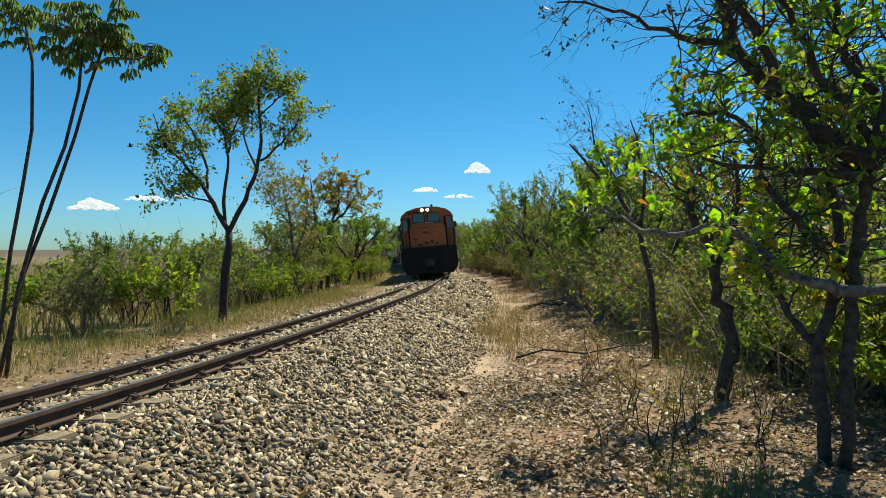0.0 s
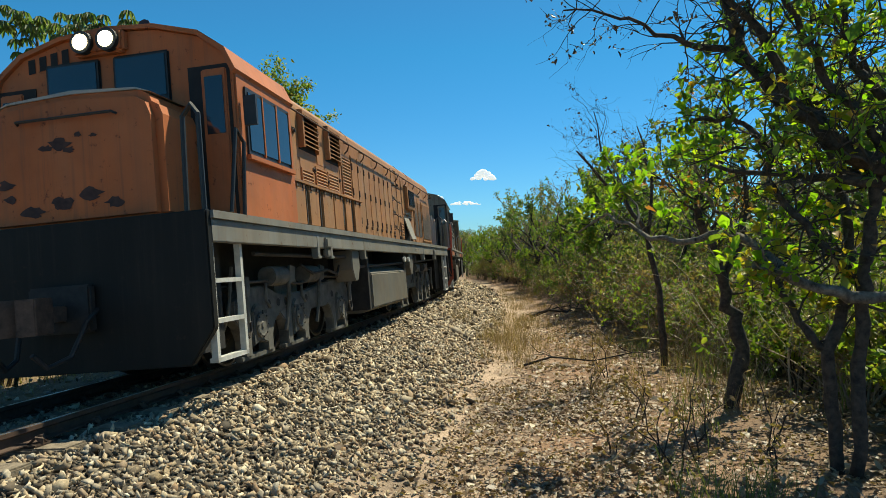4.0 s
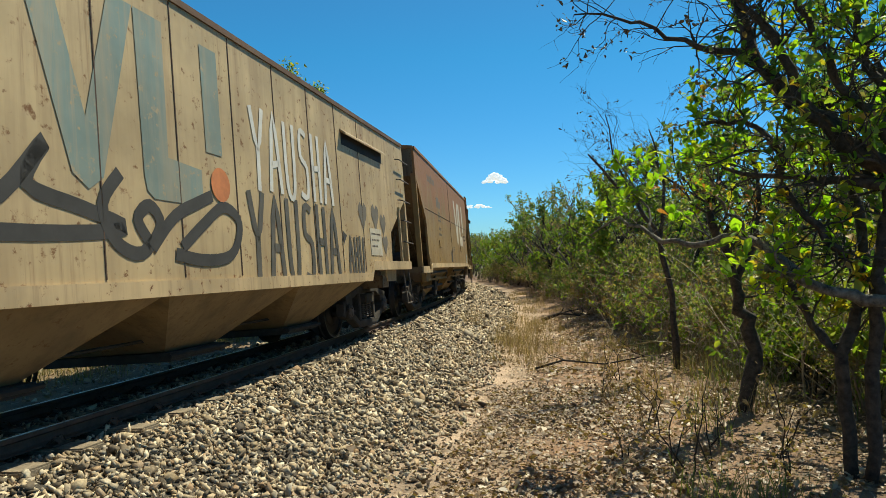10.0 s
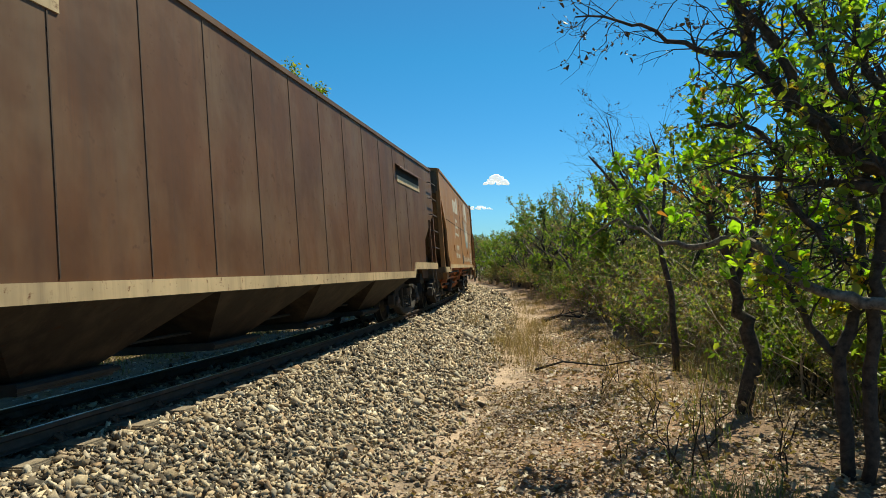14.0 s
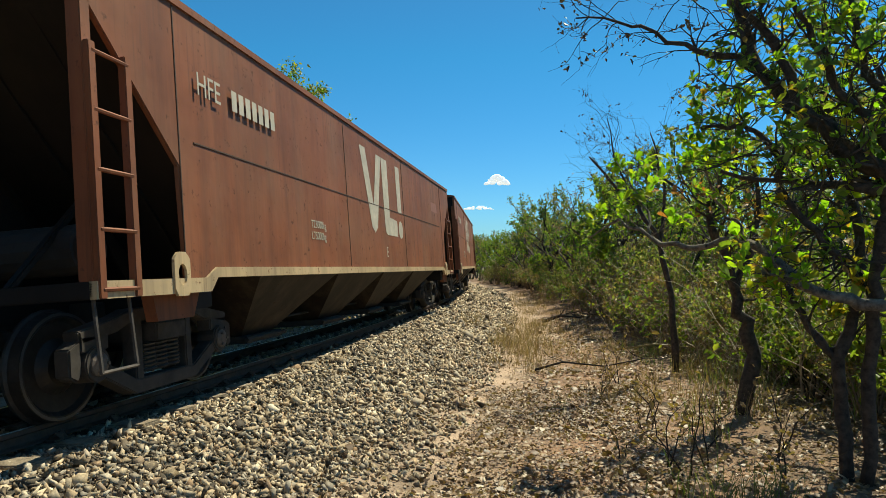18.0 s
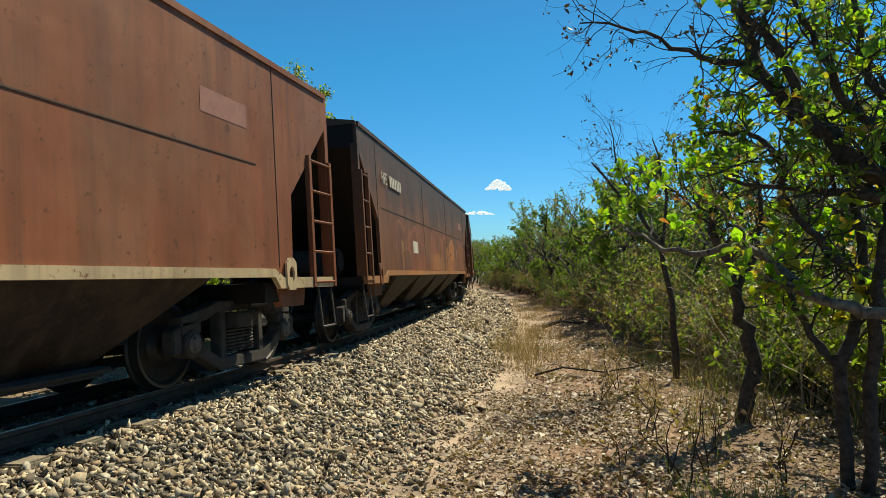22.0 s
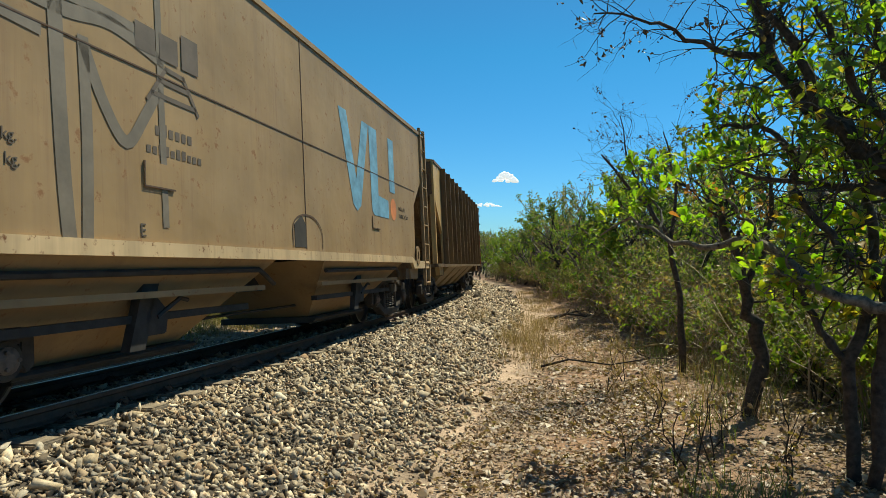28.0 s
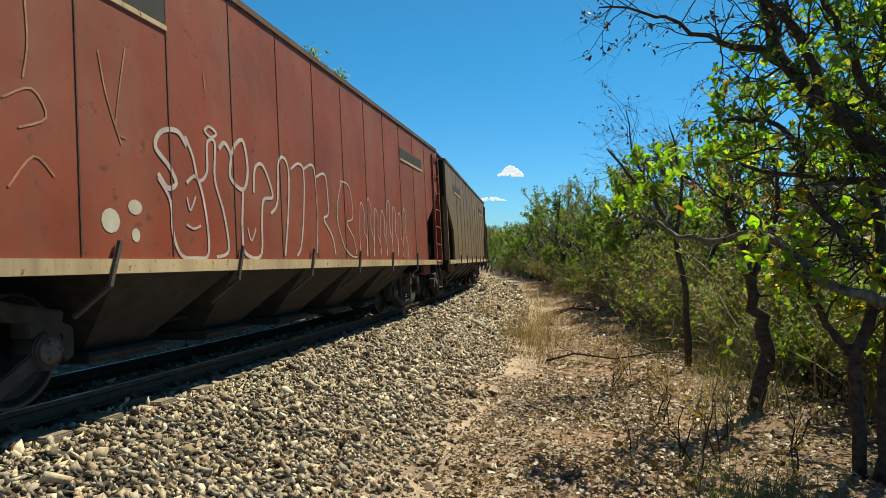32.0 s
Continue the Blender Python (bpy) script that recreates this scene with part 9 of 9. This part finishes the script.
limb_tree("tree", "lime-leaved tree with a spreading crown behind the path's edge", [
    ([(4.9, 6.6, -0.4), (4.8, 6.5, 0.6), (4.7, 6.4, 1.5)], 0.08, 0.06),
    ([(4.7, 6.4, 1.5), (4.2, 6.2, 2.1), (3.6, 6.1, 2.5), (3.0, 6.0, 2.7)], 0.05, 0.012),
    ([(4.7, 6.4, 1.5), (4.5, 6.5, 2.3), (4.0, 6.3, 3.0), (3.6, 6.2, 3.5)], 0.05, 0.012),
    ([(4.7, 6.4, 1.5), (5.0, 6.3, 2.3), (4.9, 6.2, 3.2)], 0.05, 0.012),
], BARK_DARK, 59, (16, 0.36, 2, 0.9), [(0.018, 6, 0.075, 0.03, LEAF_LIME), (0.050, 6, 0.075, 0.03, LEAF_GREEN), (0.012, 6, 0.075, 0.03, LEAF_YELLOW)], start=0.35)


def palmate_tree(label, trunk, heads, seed, extra=None):
    """A thin-stemmed umbrella tree: rosettes of drooping palmate leaves."""
    rng = np.random.default_rng(seed)
    base = Vector(trunk[0])
    t = tagged(new("umbrella_tree"), label, "tree")
    part("trunk", Geo().tube([Vector(p) - base for p in trunk], 0.026, 8, 0.017), BARK_NEAR, t, smooth=True)
    if extra:
        part("limb", Geo().tube([Vector(p) - base for p in extra], 0.022, 6, 0.012), BARK_GREY, t, smooth=True)
    stalks, vs, fs = Geo(), [], []
    for (hx, hy, hz), radius, count in heads:
        h = Vector((hx, hy, hz)) - base
        for k in range(count):
            d = Vector(rng.normal(size=3))
            d.z = d.z * 0.55 + 0.25
            d.normalize()
            c = h + d * radius * rng.uniform(0.45, 1.0)
            stalks.tube([h + d * 0.05, h.lerp(c, 0.6) + Vector((0, 0, 0.03)), c], 0.006, 3)
            turn = rng.uniform(0, 6.28)
            n = 10
            for q in range(n):
                a = turn + 2 * math.pi * q / n
                out = Vector((math.cos(a), math.sin(a), 0.0))
                ln = rng.uniform(0.10, 0.165)
                side = Vector((-out.y, out.x, 0)) * ln * 0.125
                m1 = c + out * ln * 0.42 + Vector((0, 0, -ln * 0.18))
                m2 = c + out * ln * 0.62 + Vector((0, 0, -ln * 0.58))
                e = c + out * ln * 0.64 + Vector((0, 0, -ln * 0.86))
                i = len(vs)
                vs += [tuple(c), tuple(m1 + side), tuple(m2 + side * 0.9), tuple(e), tuple(m2 - side * 0.9), tuple(m1 - side)]
                fs += [(i, i + 1, i + 2), (i, i + 2, i + 3), (i, i + 3, i + 4), (i, i + 4, i + 5)]
    part("leaf_stalks", stalks, BARK_GREY, t)
    tagged(part("foliage", raw_mesh("foliage", np.array(vs), np.array(fs), LEAF_PALM), None, t), kind="stuff")
    t.matrix_basis = Matrix.Translation(base)


LEAF_PALM = leafy("dark_green_palmate_leaves", [(0.085, 0.14, 0.065), (0.12, 0.18, 0.08), (0.16, 0.21, 0.10), (0.20, 0.20, 0.09)], 0.5)
palmate_tree("tall thin umbrella tree with drooping palmate leaves", [(-5.61, 8.0, -0.6), (-5.43, 8.0, 0.33), (-5.32, 8.0, 1.16), (-5.17, 8.0, 1.93), (-5.05, 8.0, 2.62), (-5.04, 8.0, 3.46), (-5.11, 8.0, 3.87)],
             [((-5.28, 8.0, 3.99), 0.38, 28)], 61)
palmate_tree("leaning umbrella tree with drooping palmate leaves", [(-5.41, 7.99, -0.6), (-5.25, 8.0, 0.61), (-4.93, 8.0, 1.72), (-4.65, 8.0, 2.41), (-4.47, 8.0, 3.11), (-4.43, 8.0, 3.55)],
             [((-4.41, 8.0, 3.82), 0.52, 52), ((-3.78, 8.0, 3.62), 0.36, 24)], 62, [(-4.4, 8.01, 3.32), (-4.12, 8.01, 3.5), (-3.77, 8.01, 3.49), (-3.6, 8.0, 3.53)])
palmate_tree("leaning umbrella tree with drooping palmate leaves", [(-5.6, 8.12, -0.6), (-5.24, 8.12, 0.85), (-4.9, 8.1, 1.65), (-4.58, 8.1, 2.55), (-4.40, 8.11, 3.18), (-4.22, 8.11, 3.7)],
             [((-4.72, 8.1, 3.6), 0.26, 14), ((-4.2, 8.1, 3.95), 0.4, 20)], 63)

# ---- grass, litter and twigs on the ground ----
def grass_mesh(name, seed, spots, height, blades, spread, mat, width=0.006):
    """Tufts of thin bent blades, two segments each."""
    rng = np.random.default_rng(seed)
    n = len(spots) * blades
    base = np.repeat(np.array(spots), blades, 0)
    base[:, :2] += rng.normal(0, spread, (n, 2))
    base[:, 2] = ground_z(base[:, 0], base[:, 1]) - 0.01
    a = rng.uniform(0, 2 * np.pi, n)
    d = np.stack([np.cos(a), np.sin(a), np.zeros(n)], 1)
    h = (height * rng.lognormal(0, 0.35, n))[:, None]
    lean = rng.uniform(0.05, 1.0, n)[:, None]
    up = np.array([[0, 0, 1.0]])
    mid = base + up * h * 0.55 + d * h * lean * 0.3
    tip = base + up * h * (1 - 0.25 * lean) + d * h * lean
    side = np.stack([-np.sin(a + 0.7), np.cos(a + 0.7), np.zeros(n)], 1) * width
    v = np.stack([base - side, base + side, mid + side * 0.7, mid - side * 0.7, tip], 1).reshape(-1, 3)
    k = 5 * np.arange(n)[:, None]
    f = np.concatenate([k + np.array([[0, 1, 2]]), k + np.array([[0, 2, 3]]), k + np.array([[3, 2, 4]])])
    return raw_mesh(name, v, f, mat)


def spread_spots(seed, n, s0, s1, u0, u1):
    rng = np.random.default_rng(seed)
    s, u = rng.uniform(s0, s1, n), rng.uniform(u0, u1, n)
    x, y = su_arrays(s, u)
    return np.stack([x, y, np.zeros(n)], 1)


STRAW_BROWN = leafy("brown_dead_grass", [(0.24, 0.15, 0.085), (0.32, 0.21, 0.12), (0.16, 0.10, 0.06), (0.40, 0.29, 0.17)], 0.3)
tagged(new("dry_grass", grass_mesh("dry_grass", 71, np.concatenate([spread_spots(1, 26, 11, 20, 3.0, 3.9), np.array([(0.95, 14.4, 0), (1.05, 13.9, 0), (0.85, 14.0, 0), (0.28, 17.2, 0), (0.2, 16.6, 0), (1.0, 15.2, 0), (0.8, 13.2, 0), (0.45, 18.4, 0)]), spread_spots(2, 60, 12, 40, 3.2, 5.0), spread_spots(3, 22, 8, 16, 4.6, 7.0)]), 0.26, 60, 0.17, STRAW_BROWN, 0.0035)),
       "dry straw-coloured grass tufts along the path", "grass", kind="stuff")
tagged(new("verge_grass", grass_mesh("verge_grass", 72, np.concatenate([spread_spots(4, 420, 3, 26, -4.4, -2.0), spread_spots(5, 300, 20, 60, -4.5, -2.2)]), 0.15, 34, 0.24, STRAW, 0.005)),
       "tall dry grass on the verge beyond the rails", "grass", kind="stuff")
tagged(new("green_grass", grass_mesh("green_grass", 73, np.concatenate([spread_spots(6, 36, 7, 14, 5.4, 8), spread_spots(7, 120, 3, 24, -6, -2.6), np.array([[1.75, 4.3, 0], [1.9, 4.1, 0], [1.6, 4.0, 0], [2.1, 4.4, 0], [1.55, 4.45, 0]])]), 0.30, 40, 0.14, GREEN_GRASS, 0.0036)),
       "green grass tufts among the undergrowth", "grass", kind="stuff")
tagged(new("plain_grass", grass_mesh("plain_grass", 74, np.concatenate([spread_spots(8, 1500, -5, 60, -30, -5), spread_spots(9, 900, 10, 120, -70, -20)]), 0.5, 22, 0.5, STRAW, 0.016)),
       "golden dry grass covering the open plain", "grass", kind="stuff")


def litter():
    rng = np.random.default_rng(81)
    sets = []
    for n, s0, s1, u0, u1, size in ((5000, -10, 0.5, 3.4, 9, 0.06), (27000, 0.5, 9, 3.35, 8.8, 0.038), (17000, 1.5, 10, 3.2, 5.2, 0.034), (14000, 9, 22, 3.6, 7.5, 0.048), (2600, 0.5, 14, 2.4, 3.6, 0.04), (5000, 3, 24, -4.2, -1.4, 0.05)):
        p = spread_spots(int(n + s0), n, s0, s1, u0, u1)
        clump = np.array([noise.noise(Vector((float(x) * 0.9, float(y) * 0.9, 3.0))) for x, y in p[:, :2]])
        p = p[clump + rng.normal(0, 0.3, n) > -0.22]
        n = len(p)
        p[:, 2] = ground_z(p[:, 0], p[:, 1]) + rng.uniform(0.004, 0.035, n)
        a = rng.normal(size=(n, 3)) * np.array([1, 1, 0.3])
        a /= np.linalg.norm(a, axis=1, keepdims=True)
        b = np.cross(a, np.array([[0, 0, 1.0]]) + rng.normal(0, 0.45, (n, 3)))
        b /= np.linalg.norm(b, axis=1, keepdims=True)
        nn = np.cross(b, a)
        sz = (size * rng.lognormal(0, 0.35, n))[:, None]
        curl, bend = rng.uniform(-0.05, 0.4, n)[:, None], rng.uniform(-0.2, 0.35, n)[:, None]
        v = np.stack([p - a * sz * 0.6 + nn * sz * bend, p - a * sz * 0.1 + b * sz * 0.34 + nn * sz * curl, p + a * sz * 0.35 + b * sz * 0.22 + nn * sz * curl * 0.8,
                      p + a * sz * 0.62 + nn * sz * bend * 0.7, p + a * sz * 0.3 - b * sz * 0.26 + nn * sz * curl, p - a * sz * 0.15 - b * sz * 0.3 + nn * sz * curl * 1.2], 1)
        sets.append(v.reshape(-1, 3))
    v = np.concatenate(sets)
    k = 6 * np.arange(len(v) // 6)[:, None]
    f = np.concatenate([k + np.array([q]) for q in ([0, 1, 5], [1, 2, 4], [1, 4, 5], [2, 3, 4])])
    tagged(new("leaf_litter", raw_mesh("leaf_litter", v, f, LITTER)), "fallen brown and pale dry leaves on the earth", "leaf litter", kind="stuff")


LITTER = leafy("fallen_dry_leaves", [(0.06, 0.036, 0.02), (0.22, 0.13, 0.072), (0.36, 0.235, 0.135), (0.11, 0.065, 0.035), (0.46, 0.33, 0.21), (0.26, 0.16, 0.09), (0.15, 0.09, 0.05), (0.58, 0.46, 0.32)], 0.15)
litter()


def ground_twigs():
    rng = random.Random(91)
    g = Geo()
    for k in range(1300):
        x, y = su(rng.uniform(1.5, 18), rng.uniform(3.4, 8.8))
        a, ln = rng.uniform(0, 6.28), rng.uniform(0.1, 0.45)
        p = on_ground(x, y, 0.012)
        d = Vector((math.cos(a), math.sin(a), rng.uniform(-0.02, 0.12))) * ln
        g.tube([p, p + d * 0.5 + Vector((rng.gauss(0, 0.02), rng.gauss(0, 0.02), 0.01)), p + d], rng.uniform(0.002, 0.006), 3, 0.0015)
    tagged(new("fallen_twigs", g.mesh("fallen_twigs", TWIG_DRY)), "thin fallen twigs scattered over the leaf litter", "twigs", kind="stuff")


ground_twigs()


def dead_sapling(x, y, h, seed, label, mat=BARK_DARK, leafset=None):
    rng = random.Random(seed)
    g, tips = Geo(), []
    for k in range(2):
        grow(rng, g, Vector((rng.gauss(0, 0.03), rng.gauss(0, 0.03), -0.03)), Vector((rng.gauss(0, 0.25), rng.gauss(0, 0.2), 1)).normalized(), h * 0.5, 0.010, 2, tips, 0.25, (1, 2), 0.1, 0.65, 0.6)
    t = tagged(new("sapling"), label, "sapling", "dead saplings beside the path")
    tagged(part("stem", g, mat, t), kind="stuff")
    tagged(part("foliage", leaves(seed, tips, 1, 0.05, 0.03, leafset or LEAF_DRY), None, t), kind="stuff")
    t.matrix_basis = Matrix.Translation(on_ground(x, y))


for k, (x, y, h) in enumerate(((1.72, 4.95, 0.75), (1.62, 5.1, 0.6), (1.95, 5.2, 0.55), (1.35, 5.5, 0.4), (2.2, 5.8, 0.5), (1.9, 6.6, 0.6), (2.3, 4.75, 0.45), (2.6, 5.3, 0.7), (1.75, 8.4, 0.5), (2.2, 9.2, 0.8))):
    dead_sapling(x, y, h, 100 + k, "spindly dead sapling with a few brown leaves")


def fallen_branch(pts, r, label, mat=TWIG_DRY, seed=0):
    rng = random.Random(seed)
    base = on_ground(pts[0][0], pts[0][1], 0.02)
    ps = [on_ground(x, y, 0.02 + z) - base for x, y, z in pts]
    o = tagged(new("fallen_branch"), label, "branch")
    part("stick", Geo().tube(ps, r, 6, r * 0.4), mat, o, smooth=True)
    g, tips = Geo(), []
    for k in range(5):
        p = ps[rng.randrange(1, len(ps))]
        grow(rng, g, p.copy(), Vector((rng.gauss(0, 1), rng.gauss(0, 1), 0.3)).normalized(), 0.3, r * 0.4, 1, tips, 0.3)
    tagged(part("twig", g, mat, o), kind="stuff")
    o.matrix_basis = Matrix.Translation(base)


fallen_branch([(1.15, 10.3, 0.05), (1.6, 10.4, 0.14), (2.2, 10.1, 0.1), (2.75, 9.9, 0.2)], 0.022, "dark dead branch lying across the verge", BARK_DARK, 3)
fallen_branch([(1.12, 7.4, 0.0), (1.22, 7.75, 0.03), (1.28, 8.1, 0.02)], 0.012, "pale broken stick on the path edge", STRAW, 4)
fallen_branch([(1.0, 4.6, 0.0), (1.12, 4.85, 0.01), (1.25, 5.15, 0.02)], 0.008, "pale dry stick on the leaf litter", STRAW, 5)
fallen_branch([(2.35, 10.0, 0.35), (2.9, 9.9, 0.42), (3.5, 9.8, 0.36)], 0.016, "pale bare branch bent low over the grass", STRAW, 6)
fallen_branch([(2.4, 19.5, 0.1), (2.9, 19.2, 0.25), (3.4, 19.0, 0.15)], 0.06, "dark fallen trunk piece beside the path", BARK_DARK, 7)


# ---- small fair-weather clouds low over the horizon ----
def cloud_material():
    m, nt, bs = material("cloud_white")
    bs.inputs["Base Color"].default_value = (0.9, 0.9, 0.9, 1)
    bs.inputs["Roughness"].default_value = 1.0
    # glow added to keep the backlit puffs white
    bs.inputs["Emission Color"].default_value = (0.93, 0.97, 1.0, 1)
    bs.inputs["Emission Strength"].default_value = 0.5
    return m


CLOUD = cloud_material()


def cloud(az, el, width, height, seed, far=2600.0):
    """A flat-based puff: many overlapping uneven lumps."""
    rng = random.Random(seed)
    c = Vector((math.sin(az), math.cos(az), math.tan(el))) * far
    right = Vector((math.cos(az), -math.sin(az), 0))
    me = bpy.data.meshes.new("cloud")
    bm = bmesh.new()
    for k in range(70):
        f = rng.uniform(-1, 1)
        env = (1 - abs(f) ** 1.6)
        r = height * far * rng.uniform(0.08, 0.30) * (0.35 + 0.65 * env)
        p = right * f * width * far / 2 + Vector((0, 0, rng.uniform(0, 0.55) * height * far * env + r * 0.3))
        m = Matrix.Translation(p) @ Matrix.Diagonal((rng.uniform(1.0, 1.7), 1.0, rng.uniform(0.55, 0.85), 1))
        vs = bmesh.ops.create_icosphere(bm, subdivisions=2, radius=r, matrix=m)["verts"]
        for v in vs:
            v.co += Vector((rng.gauss(0, 1), rng.gauss(0, 1), rng.gauss(0, 1))) * r * 0.08
    bm.to_mesh(me)
    bm.free()
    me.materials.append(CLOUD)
    me.polygons.foreach_set("use_smooth", [True] * len(me.polygons))
    o = tagged(new("cloud", me), "small white fair-weather cloud low in the sky", "cloud", "small white clouds", "structure")
    o.matrix_basis = Matrix.Translation(c)


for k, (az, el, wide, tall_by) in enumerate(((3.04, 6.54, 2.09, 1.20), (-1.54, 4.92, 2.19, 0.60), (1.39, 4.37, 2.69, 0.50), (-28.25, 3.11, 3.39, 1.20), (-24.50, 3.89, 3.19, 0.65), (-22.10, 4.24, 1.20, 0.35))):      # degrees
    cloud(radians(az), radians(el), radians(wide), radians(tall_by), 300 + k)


# ---- two small birds crossing the sky at the start ----
FEATHER = plain("dark_feathers", (0.02, 0.018, 0.018), 0.8, 0, 0.3, 30, 0)


def bird():
    b = tagged(new("bird"), "small dark bird in flight above the bushes", "bird", "birds in flight")
    g = Geo().tube([(-0.06, 0, 0), (-0.042, 0, 0.0072), (0, 0, 0), (0.036, 0, 0), (0.051, 0, 0.0048)], 0.0036, 8, 0.0036)
    g.v = [(x, y * (1 + 3.2 * max(0, 1 - (x / 0.048) ** 2)), z * (1 + 2.6 * max(0, 1 - (x / 0.048) ** 2))) for x, y, z in g.v]
    part("body", g, FEATHER, b, smooth=True)
    part("tail", Geo().prism([(0.042, -0.0072), (0.09, -0.018), (0.09, 0.018), (0.042, 0.0072)], "z", -0.0012, 0.0012), FEATHER, b)
    wings = []
    for sg in (-1, 1):
        w = Geo().prism([(-0.024, 0), (0.021, 0), (0.03, sg * 0.054), (0.024, sg * 0.102), (0, sg * 0.072), (-0.018, sg * 0.042)], "z", -0.0012, 0.0018)
        wings.append((part("wing", w, FEATHER, b), sg))
    return b, wings


def flight(places, t0):
    rows = [(t0 + 0.2 * k, pose(x, y, z, 0, -8, 8)) for k, (x, y, z) in enumerate(places)]
    x, y, z = places[-1]
    return rows + [(t0 + 2.2, pose(x - 12, y + 1, z - 0.2, 0, 0, 8)), (t0 + 6, pose(x - 36, y + 3, z + 1, 0, 0, 8)), (32.0, pose(x - 190, y + 8, z + 6, 0, 0, 8))]


BIRDS = [(bird(), flight([(-5.76, 12, 3.04), (-6.6, 12, 2.66), (-7.92, 12, 2.44), (-9.3, 12.1, 2.3)], 0.0)),
         (bird(), flight([(-6.39, 16, 3.84), (-7.32, 16, 3.56), (-8.21, 16, 3.17), (-9.88, 16, 2.86)], 0.0))]


# ---- everything that moves ----
def motions():
    times = [0.5 * k for k in range(65)]
    for ob, front, length in FRONTS:
        walk(ob, [(t, line_pose(front + length / 2 - SPEED * t, length - 2.9)) for t in times])
    for (ob, wings), rows in BIRDS:
        walk(ob, rows)
        for w, sg in wings:
            walk(w, [(0.0625 * k, pose(0, 0, 0, sg * 35 * math.cos(math.pi * k), 0, 0)) for k in range(25)] + [(32.0, pose(0, 0, 0, sg * 10, 0, 0))])
    ticks = [k / 15 for k in range(481)]
    for w, r, dx in WHEELS:
        turn = -math.degrees(SPEED / r)
        walk(w, [(t, pose(dx, 0, r, 0, turn * t, 0)) for t in ticks])


motions()
